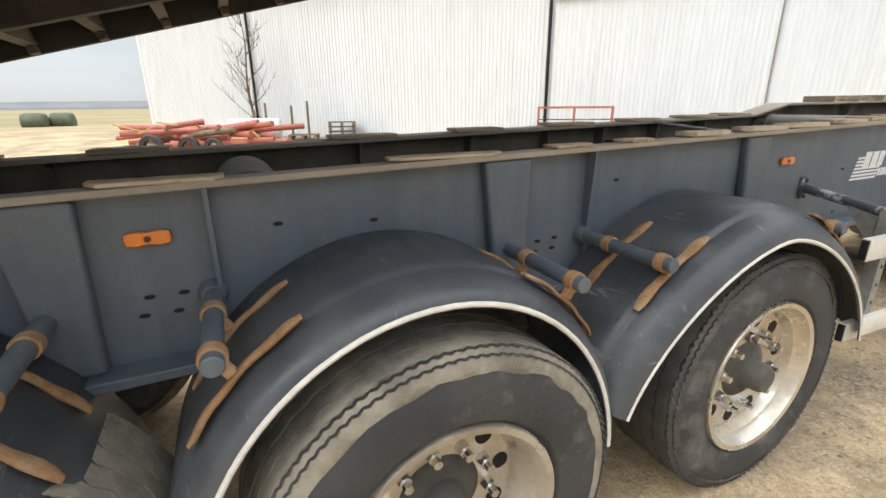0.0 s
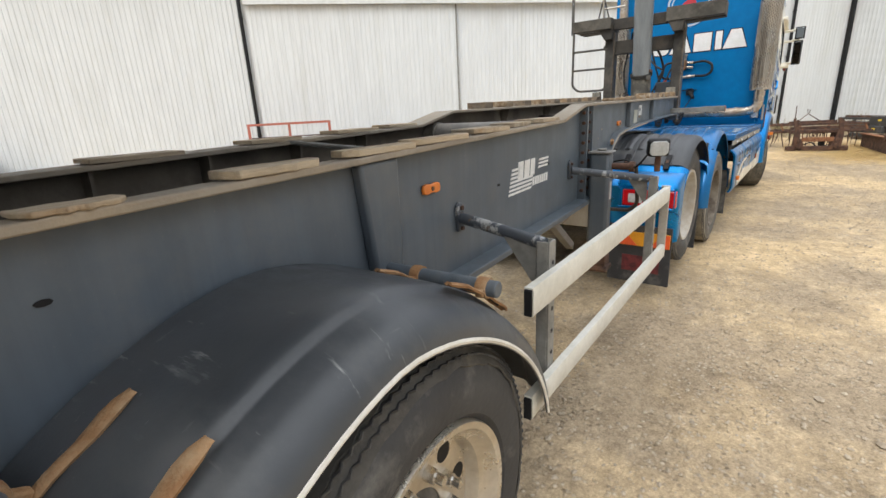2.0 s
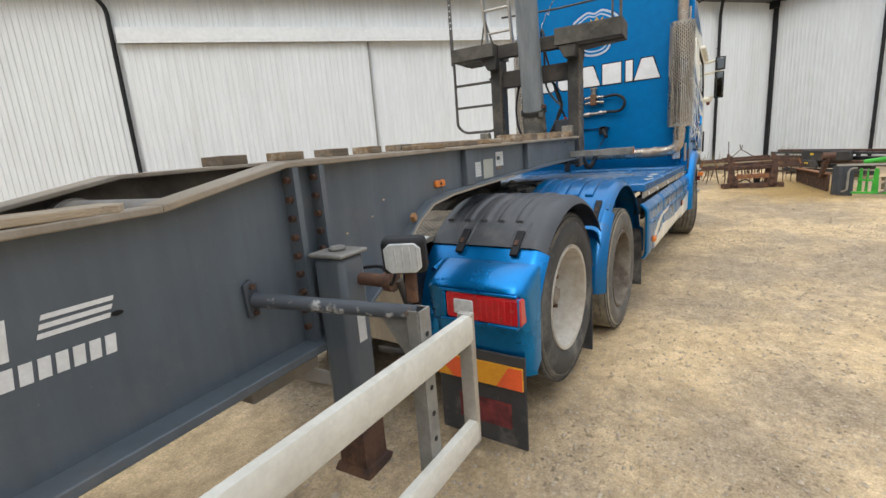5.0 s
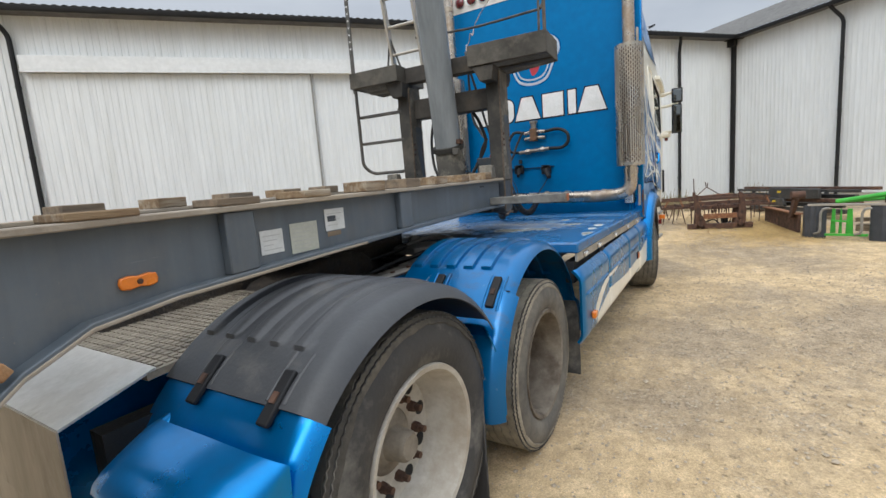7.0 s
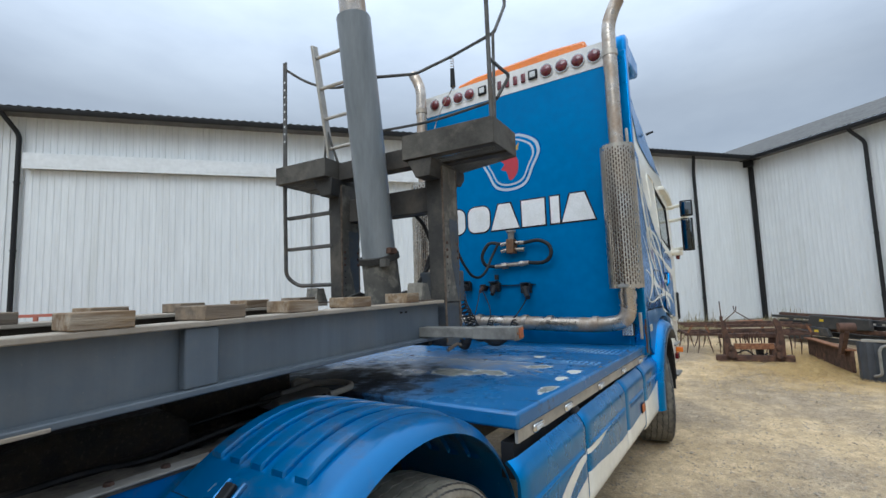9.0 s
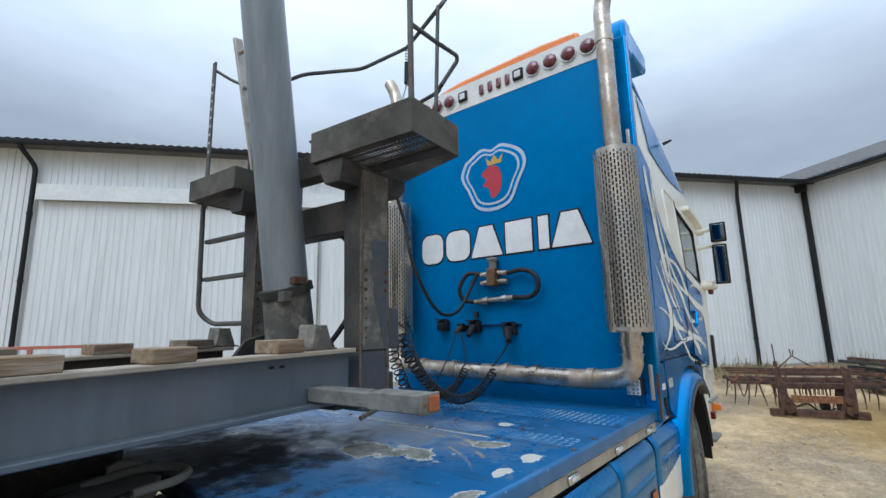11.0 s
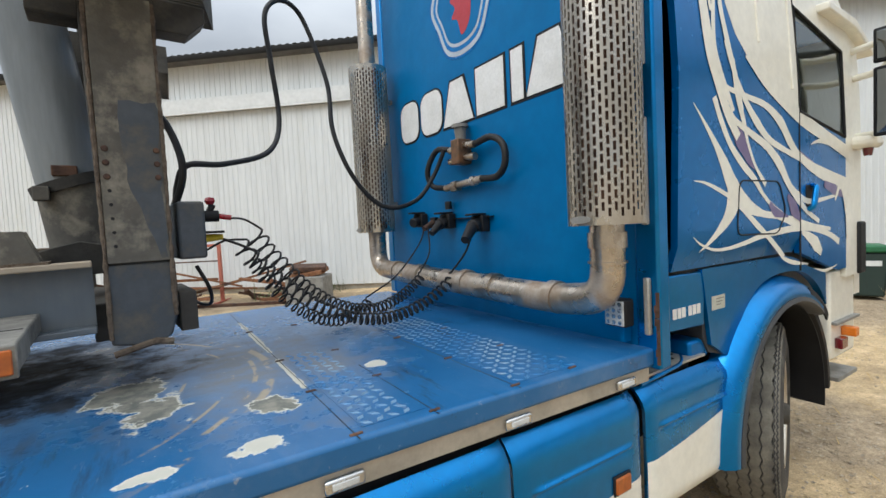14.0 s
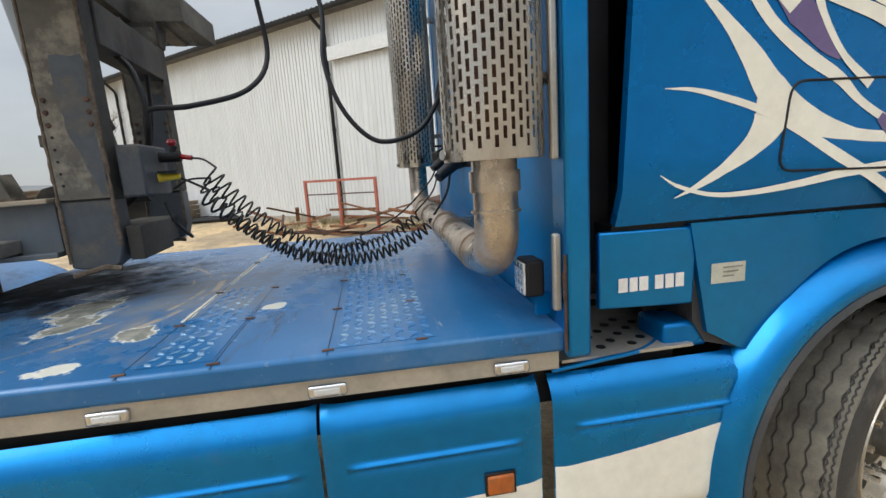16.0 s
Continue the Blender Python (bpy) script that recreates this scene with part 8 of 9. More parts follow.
# ---- cab rear wall and what hangs on it ----
wall_b = part("cab_back_wall", Mesh().prism([(0.05, 1.1), (2.3, 1.1), (2.28, 3.82), (0.08, 3.82)], "x", -0.015, 0.03), M["blue_panel"], truck, "flat blue cab rear wall", bevel=0.012)
part("side_fairing", Mesh().prism([(-0.03, 1.1), (0.075, 1.1), (0.075, 3.9), (-0.03, 3.9)], "x", -0.03, 0.045), M["blue"], truck, "blue vertical side fairing", bevel=0.012)
part("side_fairing", Mesh().box(-0.02, 0.04, 2.29, 2.38, 1.19, 3.9), M["blue"], truck, bevel=0.012)
rust_edge = Mesh()
for k in range(11):
    z = 1.12 + 0.026 * k + 0.01 * rnd.random()
    w_ = 0.004 + 0.03 * max(0, noise.noise((k * 0.6, 3, 0)))
    rust_edge.box(-0.0345, -0.031, -0.03, -0.03 + w_ + 0.01, z, z + 0.03)
tagged(part("rust_edge", rust_edge, M["rust_dark"], truck, "rust along the fairing's edge", smooth=0), kind="stuff")
# Added black block paints the shaded gap between rear wall and cab sides.
part("gap_shade_filler", Mesh().box(0.045, 0.2, 0.16, 2.3, 1.3, 3.8), M["black"], truck)
for z0, z1 in ((1.24, 1.47), (1.68, 2.1), (2.3, 2.75), (2.75, 3.14)):
    part("edge_lamp", Mesh().box(-0.055, -0.032, 0.0, 0.025, z0, z1), M["alu"], truck, "slim aluminium edge profile", bevel=0.006)
tb = part("lamp_bar", Mesh().prism([(-0.02, 3.8), (-0.04, 4.03), (0.05, 4.06), (0.06, 3.8)], "y", 0.1, 2.28), M["white"], truck, "white lamp bar with round red lamps")
part("roof_cap", Mesh().prism([(0.03, 3.82), (0.03, 4.0), (0.2, 4.06), (0.6, 4.02), (0.6, 3.85)], "y", -0.02, 2.36), M["blue"], truck, bevel=0.03)
part("roof_cap_side", Mesh().prism([(-0.02, 3.78), (-0.02, 4.0), (0.03, 4.08), (0.16, 4.08), (0.16, 3.78)], "y", -0.03, 0.11), M["blue"], truck, bevel=0.03)
for y in (0.253, 0.413, 0.573, 0.733, 1.64, 1.79, 1.947, 2.116):
    p0 = Vector((-0.03, y, 3.92))
    part("lamp_ring", Mesh().cyl(p0, p0 + Vector((-0.016, 0, -0.001)), 0.068, seg=28), M["chrome"], tb)
    part("round_lamp", Mesh().spin([(0.001, -0.034), (0.03, -0.032), (0.05, -0.024), (0.06, -0.01), (0.06, 0.0), (0.001, 0.0)], (-0.04, y, 3.92), 28, axis="x"), M["darkred"], tb, "round dark red lamp")
for y in (0.881, 1.478):
    part("square_lamp", Mesh().box(-0.05, -0.025, y - 0.05, y + 0.05, 3.87, 3.97), M["black"], tb, "square lamp", bevel=0.008)
    part("square_lens", Mesh().box(-0.054, -0.049, y - 0.03, y + 0.03, 3.89, 3.95), M["lens"], tb, bevel=0.004)
for y in (0.99, 1.081, 1.173, 1.268):
    part("slim_lamp", Mesh().box(-0.048, -0.025, y - 0.024, y + 0.024, 3.865, 3.965), M["darkred"], tb, "slim red lamp", bevel=0.012)
part("roof_beacon", Mesh().prism([(0.34, 4.06), (1.85, 4.06), (1.85, 4.12), (1.6, 4.16), (0.7, 4.18), (0.36, 4.16)], "x", 0.06, 0.2), M["orange"], truck, "long orange beacon bar", bevel=0.025)

# big sign: plain white slabs with dark rims, in the sign's outline
def slab(y0, y1, z0, z1, top=1.0, k=0.0):
    """A plain sign block between two places across the wall; top narrows its head."""
    c, h0, h1 = (y0 + y1) / 2, (y1 - y0) / 2, (y1 - y0) / 2 * top
    out = [(c + h0, z0), (c - h0, z0), (c - h1 + k, z1), (c + h1 + k, z1)]
    grow = 0.014
    rim = [(c + h0 + grow, z0 - grow), (c - h0 - grow, z0 - grow), (c - h1 - grow + k, z1 + grow), (c + h1 + grow + k, z1 + grow)]
    s = part("sign_block", Mesh().prism(out, "x", -0.0225, -0.019), M["white"], wall_b, "plain white sign block", bevel=0.002)
    part("sign_rim", Mesh().prism(rim, "x", -0.0185, -0.0155), M["black"], s)
    return s


def soft_slab(y0, y1, z0, z1):
    """A plain sign block with well-rounded corners."""
    def ring(d):
        rr, out = 0.085 + d, []
        for cy, cz, a in ((y1 + d - rr, z1 + d - rr, 0), (y0 - d + rr, z1 + d - rr, 90), (y0 - d + rr, z0 - d + rr, 180), (y1 + d - rr, z0 - d + rr, 270)):
            out += arc(cy, cz, rr, a, a + 90, 6)
        return out
    s = part("sign_block", Mesh().prism(ring(0.0), "x", -0.0225, -0.019), M["white"], wall_b, "plain white sign block", bevel=0.002)
    part("sign_rim", Mesh().prism(ring(0.014), "x", -0.0185, -0.0155), M["black"], s)


for y0, y1 in ((1.775, 2.035), (1.465, 1.735)):
    soft_slab(y0, y1, 2.345, 2.625)
for y0, y1, top in ((1.46, 1.115, 0.42), (1.1, 0.83, 1.0), (0.79, 0.68, 1.0), (0.68, 0.335, 0.42)):
    slab(min(y0, y1) + 0.01, max(y0, y1) - 0.01, 2.35, 2.62, top)
# round-shouldered emblem: plain rings and a red core
def emblem(s, x0, x1, material, parent, inner=0.0):
    o = [(1.2 + s * y, 3.06 + s * z) for y, z in ((0.31, 0.2), (0.12, 0.3), (0, 0.27), (-0.12, 0.3), (-0.31, 0.2), (-0.36, 0.06), (-0.28, -0.1), (-0.2, -0.26), (-0.08, -0.32), (0.08, -0.32), (0.2, -0.26), (0.28, -0.1), (0.36, 0.06))]
    pts = curve2(o + [o[0]], 4)[:-1]
    return part("emblem", Mesh().prism(pts, "x", x0, x1), material, parent, "plain shield-shaped emblem")


silver = mat("silver_print", (0.5, 0.56, 0.62), (0.42, 0.48, 0.55), 0.4, metal=0.3, scale=8)
e0 = emblem(1.0, -0.0165, -0.0155, M["blue_dark"], wall_b)
emblem(0.95, -0.0177, -0.0167, silver, e0)
emblem(0.86, -0.0189, -0.0179, M["blue"], e0)
emblem(0.78, -0.02, -0.019, silver, e0)
emblem(0.72, -0.021, -0.0202, M["blue_panel"], e0)
red_core = [(1.2 + y, 3.04 + z) for y, z in ((0.02, 0.13), (-0.06, 0.1), (-0.1, 0.0), (-0.08, -0.12), (0.0, -0.18), (0.04, -0.08), (0.1, -0.05), (0.06, 0.0), (0.11, 0.06), (0.06, 0.1))]
part("emblem_core", Mesh().prism(curve2(red_core + [red_core[0]], 4)[:-1], "x", -0.0222, -0.0212), mat("red_print", (0.45, 0.03, 0.05), (0.4, 0.03, 0.04), 0.4), e0, "plain red core")
part("emblem_top", Mesh().prism([(1.1, 3.17), (1.24, 3.17), (1.26, 3.25), (1.21, 3.2), (1.17, 3.26), (1.13, 3.2), (1.08, 3.25)], "x", -0.0222, -0.0212), mat("gold_print", (0.55, 0.33, 0.05), (0.5, 0.3, 0.05), 0.4), e0)


# perforated exhaust shields
def muffler(y, r=0.143, x=-0.2, z0=1.69, z1=2.94, slots=True):
    root = part("exhaust_core", Mesh().cyl((x, y, z0 + 0.01), (x, y, z1 - 0.02), r * 0.72, seg=24), M["rust_dark"], truck, "dark exhaust silencer")
    cols, rows_ = 40, 28
    sh = Mesh()
    # a lattice: strips between slots, staggered column by column
    hz = (z1 - z0 - 0.06) / rows_
    for c in range(cols):
        a0, a1 = 2 * math.pi * c / cols, 2 * math.pi * (c + 0.52) / cols
        a2 = 2 * math.pi * (c + 1) / cols

        def quad(aa, ab, za, zb):
            vs = []
            for rr in (r, r - 0.003):
                vs += [(x + rr * math.cos(q), y + rr * math.sin(q), zz) for q, zz in ((aa, za), (ab, za), (ab, zb), (aa, zb))]
            sh.add(vs, [(0, 1, 2, 3), (7, 6, 5, 4), (0, 4, 5, 1), (1, 5, 6, 2), (2, 6, 7, 3), (3, 7, 4, 0)])

        quad(a0, a1, z0, z1)
        off_ = 0.5 * hz if c % 2 else 0.0
        quad(a1, a2, z0, z0 + 0.03 + off_)
        quad(a1, a2, z1 - 0.03 - (0.5 * hz - off_) - hz * 0.0, z1)
        for k in range(rows_ - 1):
            zz = z0 + 0.03 + off_ + k * hz + hz * 0.74
            quad(a1, a2, zz, zz + hz * 0.26)
    shield = part("heat_shield", sh, M["steel_bright"], root, "bright perforated steel heat shield", smooth=0)
    part("badge", Mesh().prism([(y + 0.05 * math.cos(t * 0.5236), z0 + 0.022 + 0.014 * math.sin(t * 0.5236)) for t in range(12)], "x", x - r - 0.007, x - r - 0.003), M["galv"], root)
    for z in (z0 + 0.2, z1 - 0.25):
        part("bracket", Mesh().box(x + r * 0.9, -0.016, y - 0.02, y + 0.02, z, z + 0.03), M["steel"], root)
    out_ = -1 if y < 1 else 1
    way = [(x, y, z1 - 0.04), (x, y, 4.02), (x, y + 0.01 * out_, 4.1), (x, y + 0.06 * out_, 4.22), (x, y + 0.1 * out_, 4.285)]
    part("stack_pipe", Mesh().tube(bent(way, 0.06), 0.06, 24), M["steel"], root, "polished upright exhaust pipe")
    part("pipe_mouth", Mesh().cyl((x, y + 0.098 * out_, 4.282), (x, y + 0.103 * out_, 4.29), 0.054, seg=24), M["black"], root)
    part("stack_clamp", Mesh().cyl((x, y, 3.78), (x, y, 3.83), 0.066, seg=24), M["steel_bright"], root)
    return root


muffler(0.075)
muffler(2.2)
pipe = Mesh().tube(bent([(-0.2, 0.075, 1.72), (-0.2, 0.075, 1.40), (-0.2, 0.35, 1.37), (-0.2, 1.9, 1.40), (-0.2, 2.2, 1.42), (-0.2, 2.2, 1.72)], 0.16, 8), 0.066, 28)
ex = part("exhaust_pipe", pipe, M["steel"], truck, "heat-stained steel exhaust cross pipe")
for p0, p1 in (((-0.2, 0.075, 1.6), (-0.2, 0.075, 1.66)), ((-0.2, 0.075, 1.54), (-0.2, 0.075, 1.548))):
    part("pipe_collar", Mesh().cyl(p0, p1, 0.074, seg=28), M["steel"], ex)
for y in (0.33, 0.75, 1.0, 1.5, 1.85):
    part("pipe_collar", Mesh().cyl((-0.2, y, 1.372 + 0.018 * y), (-0.2, y + 0.05, 1.373 + 0.018 * y), 0.0715, seg=28), M["steel"], ex)
part("pipe_saddle", Mesh().box(-0.2, -0.016, 1.06, 1.1, 1.36, 1.42), M["steel"], ex)

# valves, hoses, sockets
val = new("hydraulic_valve")
val.parent = truck
tagged(val, "rusty brass hydraulic valve with hose couplings")
part("block", Mesh().box(-0.12, -0.02, 1.16, 1.24, 2.08, 2.23), mat("tarnished_brass", (0.2, 0.1, 0.05), (0.12, 0.08, 0.05), 0.5, metal=0.4, scale=20), val, bevel=0.008)
part("cap", Mesh().cyl((-0.07, 1.2, 2.23), (-0.07, 1.2, 2.32), 0.03, 0.04, 18).cyl((-0.07, 1.2, 2.3), (-0.07, 1.2, 2.32), 0.05, seg=18), M["galv"], val)
for z in (2.19, 2.12):
    part("coupling", Mesh().cyl((-0.07, 1.16, z), (-0.07, 1.06, z - 0.01), 0.022, seg=12), M["steel"], val, "steel hose coupling")
    part("coupling", Mesh().cyl((-0.07, 1.24, z), (-0.07, 1.32, z - 0.01), 0.022, seg=12), M["steel"], val, "steel hose coupling")
part("lower_coupling", Mesh().cyl((-0.06, 1.4, 1.955), (-0.06, 1.02, 1.975), 0.022, seg=12).cyl((-0.06, 1.32, 1.957), (-0.06, 1.26, 1.96), 0.034, seg=6).cyl((-0.06, 1.12, 1.97), (-0.06, 1.08, 1.972), 0.03, seg=6), M["steel"], val)
part("plug_cap", Mesh().cyl((-0.05, 1.4, 1.82), (-0.05, 1.4, 1.87), 0.022, seg=12), M["hose"], val)
part("loop_hose", Mesh().tube(spline([(-0.07, 1.06, 2.18), (-0.08, 0.9, 2.19), (-0.09, 0.79, 2.13), (-0.09, 0.78, 2.03), (-0.08, 0.86, 1.97), (-0.06, 1.02, 1.975)]), 0.019, 12), M["hose"], val, "black hydraulic hose")
part("loop_hose", Mesh().tube(spline([(-0.07, 1.32, 2.19), (-0.09, 1.45, 2.2), (-0.12, 1.52, 2.08), (-0.1, 1.5, 1.98), (-0.06, 1.4, 1.955)]), 0.018, 12), M["hose"], val, "black hydraulic hose")
for y, z in ((1.56, 1.735), (1.42, 1.74), (1.77, 1.757), (1.07, 1.715)):
    part("socket", Mesh().cyl((-0.016, y, z), (-0.075, y, z), 0.035, 0.032, 16).box(-0.08, -0.05, y - 0.03, y + 0.03, z + 0.02, z + 0.04), M["hose"], truck, "black trailer socket", bevel=0.003)
for y, z, r_ in ((1.07, 1.72, 0.042), (1.42, 1.745, 0.038), (1.77, 1.762, 0.036)):
    cn = part("connector", Mesh().cyl((-0.07, y, z), (-0.13, y - 0.03, z - 0.02), r_, r_ * 0.95, 18).box(-0.075, -0.02, y - 0.055, y + 0.055, z - 0.05, z + 0.045), M["hose"], truck, "black trailer connector", bevel=0.006)
    part("connector_lid", Mesh().box(-0.13, -0.03, y - 0.04, y + 0.04, z + 0.046, z + 0.058, Matrix.Translation((0, 0, 0))), M["black"], cn, bevel=0.004)
part("plug", Mesh().cyl((-0.12, 1.05, 1.705), (-0.23, 0.98, 1.63), 0.036, 0.024, 16), M["hose"], truck, "black cable plug")
part("plug", Mesh().cyl((-0.12, 1.4, 1.73), (-0.2, 1.38, 1.67), 0.03, 0.02, 16), M["hose"], truck, "black cable plug")
part("plug", Mesh().cyl((-0.075, 1.56, 1.735), (-0.16, 1.54, 1.7), 0.024, 0.016, 12), M["rust_dark"], truck)
part("clip_bar", Mesh().box(-0.04, -0.016, 0.98, 1.62, 1.752, 1.76), M["black"], truck)
sl = new("work_light")
sl.parent = truck
tagged(sl, "square LED work light")
part("housing", Mesh().box(-0.12, -0.06, 0.06, 0.16, 1.27, 1.385), M["black"], sl, bevel=0.01)
part("lens", Mesh().box(-0.126, -0.119, 0.066, 0.154, 1.277, 1.378), M["lens"], sl, bevel=0.003)
for i in range(3):
    for j in range(4):
        part("led", Mesh().cyl((-0.1262, 0.082 + 0.028 * i, 1.29 + 0.025 * j), (-0.128, 0.082 + 0.028 * i, 1.29 + 0.025 * j), 0.0095, seg=8), M["chrome"], sl)
part("foot", Mesh().box(-0.075, -0.03, 0.1, 0.12, 1.2, 1.27), M["blue_panel"], sl)

# ---- hoses and coiled lines between trailer and truck (world space) ----
def to_world(m, p):
    return m @ Vector(p)


def line_thing(name, pts, r, material, label, category, seg=10, n=10):
    return tagged(build(name, Mesh().tube(spline(pts, n), r, seg), material), label, category)


TR, TK = TRAILER, TRUCK
line_thing("hydraulic_hose", [to_world(TR, p) for p in ((8.61, 0.28, 1.84), (8.62, 0.25, 1.95), (8.66, 0.22, 2.03), (8.82, 0.28, 2.05), (9.06, 0.42, 2.14), (9.17, 0.55, 2.33), (9.15, 0.56, 2.65), (9.13, 0.55, 2.88), (9.2, 0.59, 3.0), (9.31, 0.64, 3.03), (9.4, 0.66, 2.94))]
           + [to_world(TK, p) for p in ((-0.74, 1.6, 2.6), (-0.75, 1.52, 2.3), (-0.68, 1.46, 2.05), (-0.55, 1.43, 1.88), (-0.42, 1.41, 1.84), (-0.25, 1.42, 1.9), (-0.14, 1.4, 2.05), (-0.1, 1.34, 2.19))], 0.0135, M["hose"], "long black hydraulic hose looping from post to cab", "hose")
line_thing("hose_hook", [to_world(TR, p) for p in ((9.29, 0.63, 3.05), (9.3, 0.62, 3.1), (9.33, 0.6, 3.16), (9.28, 0.56, 3.22), (9.24, 0.52, 3.18), (9.26, 0.5, 3.28), (9.18, 0.4, 3.35), (9.1, 0.28, 3.42), (9.04, 0.2, 3.46))], 0.004, M["steel"], "bent wire hose hook", "hook", 6)


def coil(name, a, b, sag, turns, r, wire, lead, label, loose=0.3):
    """A stretched spiral air line that sags between two leads."""
    a, b = Vector(a), Vector(b)
    axis = []
    N = turns * 12
    for i in range(N + 1):
        t = i / N
        p = a.lerp(b, t)
        p.z -= sag * 4 * t * (1 - t)
        axis.append(p)
    pts, up = [], Vector((0, 0, 1))
    for i, p in enumerate(axis):
        d = (axis[min(i + 1, N)] - axis[max(i - 1, 0)]).normalized()
        s_ = d.cross(up).normalized()
        u_ = s_.cross(d)
        ang = 2 * math.pi * i / 12
        t_ = i / N
        k = 1 + 0.25 * noise.noise((i * 0.05, turns, 0)) + loose * max(0.0, 1 - t_ / 0.3)
        pts.append(p + r * k * (math.cos(ang) * u_ + math.sin(ang) * s_))
    pre = [p for p in spline([Vector(q) for q in lead[0]] + [pts[0]], 6)][:-1]
    post_ = [p for p in spline([pts[-1]] + [Vector(q) for q in lead[1]], 6)][1:]
    return tagged(build(name, Mesh().tube(pre + pts + post_, wire, 7), M["hose"], smooth=80), label, "air line", "coiled lines")


def w1(x, y, z):
    return to_world(TR, (x, y, z))


def w2(x, y, z):
    return to_world(TK, (x, y, z))


coil("coiled_line", w1(8.88, 0.14, 1.72), w2(-0.3, 1.35, 1.42), 0.27, 35, 0.027, 0.005, ([w1(8.8, 0.19, 1.8), w1(8.86, 0.17, 1.79)], [w2(-0.2, 1.42, 1.55), w2(-0.14, 1.52, 1.7)]), "black spiral air line sagging over the deck", 0.75)
coil("coiled_line", w1(8.86, 0.1, 1.62), w2(-0.22, 1.12, 1.42), 0.26, 34, 0.028, 0.006, ([w1(8.76, 0.15, 1.71), w1(8.82, 0.12, 1.68)], [w2(-0.18, 1.06, 1.55), w2(-0.165, 1.0, 1.66)]), "black spiral electric line sagging over the deck")
coil("coiled_line", w1(8.84, 0.2, 1.68), w2(-0.62, 1.42, 1.3), 0.22, 25, 0.03, 0.005, ([w1(8.7, 0.22, 1.66), w1(8.78, 0.21, 1.7)], [w2(-0.4, 1.5, 1.42), w2(-0.2, 1.55, 1.6), w2(-0.14, 1.56, 1.72)]), "black spiral air line stretched over the deck")
line_thing("hydraulic_hose", [w1(8.52, 0.3, 2.3), w1(8.6, 0.26, 2.2), w1(8.64, 0.22, 2.0), w1(8.58, 0.3, 1.8), w1(8.5, 0.36, 1.66), w1(8.42, 0.4, 1.6)], 0.015, M["hose"], "black hydraulic hose hanging behind the posts", "hose")
line_thing("hydraulic_hose", [w1(8.45, 0.62, 2.55), w1(8.52, 0.66, 2.4), w1(8.5, 0.72, 2.1), w1(8.46, 0.7, 1.85), w1(8.4, 0.62, 1.68)], 0.013, M["hose"], "black hydraulic hose hanging behind the posts", "hose")
line_thing("cable", [w1(8.66, 0.2, 1.6), w1(8.7, 0.18, 1.5), w1(8.72, 0.3, 1.42), w1(8.68, 0.42, 1.42), w1(8.6, 0.45, 1.5)], 0.008, M["hose"], "loose black cable at the coupling box", "cable", 8)

# ---- the yard: scrap, machines, gate, pile, tree ----
def gh(x, y):
    return ground_height(x, y)


def bar(name, a, b, w_, h_, material, parent, label=""):
    """A square bar from a to b."""
    a, b = Vector(a), Vector(b)
    m_ = Matrix.Translation((a + b) / 2) @ (b - a).to_track_quat("X", "Z").to_matrix().to_4x4()
    l_ = (b - a).length / 2
    return part(name, Mesh().box(-l_, l_, -w_ / 2, w_ / 2, -h_ / 2, h_ / 2, m_), material, parent, label, bevel=min(w_, h_) * 0.08)


# red steel rack in front of the long wall
rack = thing("steel_rack", pose(8.02, 12.36, gh(8.9, 11.8), 0, 0, -32.3), "faded red steel rack frame standing in scrap", "rack")
for x in (0.0, 1.05, 2.15):
    bar("upright", (x, 0, -0.05), (x, 0, 1.3), 0.07, 0.07, M["redpaint"], rack)
bar("rail", (-0.04, 0, 1.3), (2.19, 0, 1.3), 0.05, 0.06, M["redpaint"], rack)
bar("rail", (0, 0, 0.95), (2.15, 0, 0.95), 0.03, 0.03, M["rust_dark"], rack)
bar("foot", (0, -0.4, 0.02), (0, 0.4, 0.02), 0.06, 0.06, M["redpaint"], rack)
bar("foot", (2.15, -0.4, 0.02), (2.15, 0.4, 0.02), 0.06, 0.06, M["redpaint"], rack)

scrap = thing("scrap_frames", pose(9.2, 11.0, gh(9.2, 11.0), 0, 0, -35), "tangle of rusty farm machine frames on the ground", "scrap")
rnd = random.Random(21)
for k in range(26):
    a = Vector((rnd.uniform(-2.2, 2.6), rnd.uniform(-0.7, 0.7), rnd.uniform(0.05, 0.6)))
    d = Vector((rnd.uniform(-1, 1), rnd.uniform(-0.4, 0.4), rnd.uniform(-0.25, 0.15))).normalized() * rnd.uniform(0.5, 1.6)
    b = a + d
    b.z = max(0.03, b.z)
    bar("frame_bar", a, b, rnd.choice((0.04, 0.06, 0.09)), rnd.choice((0.04, 0.06)), M["rust"] if k % 3 else M["rust_dark"], scrap)
bar("ground_bar", (-2.4, 0, 0.03), (2.8, 0, 0.03), 0.08, 0.08, M["rust_dark"], scrap)
for k in range(2):
    part("seat_pan", Mesh().box(-0.36, 0.36, -0.3, 0.3, 0.0, 0.1, pose(2.6, -0.05, 0.6 + 0.11 * k, 4, -7 + 9 * k, 14 * k)), M["rust_dark"] if k else M["rust"], scrap, "rusty folded steel box", bevel=0.02)
part("seat_base", Mesh().box(2.2, 3.0, -0.4, 0.3, 0.0, 0.6), M["galv"], scrap, bevel=0.03)

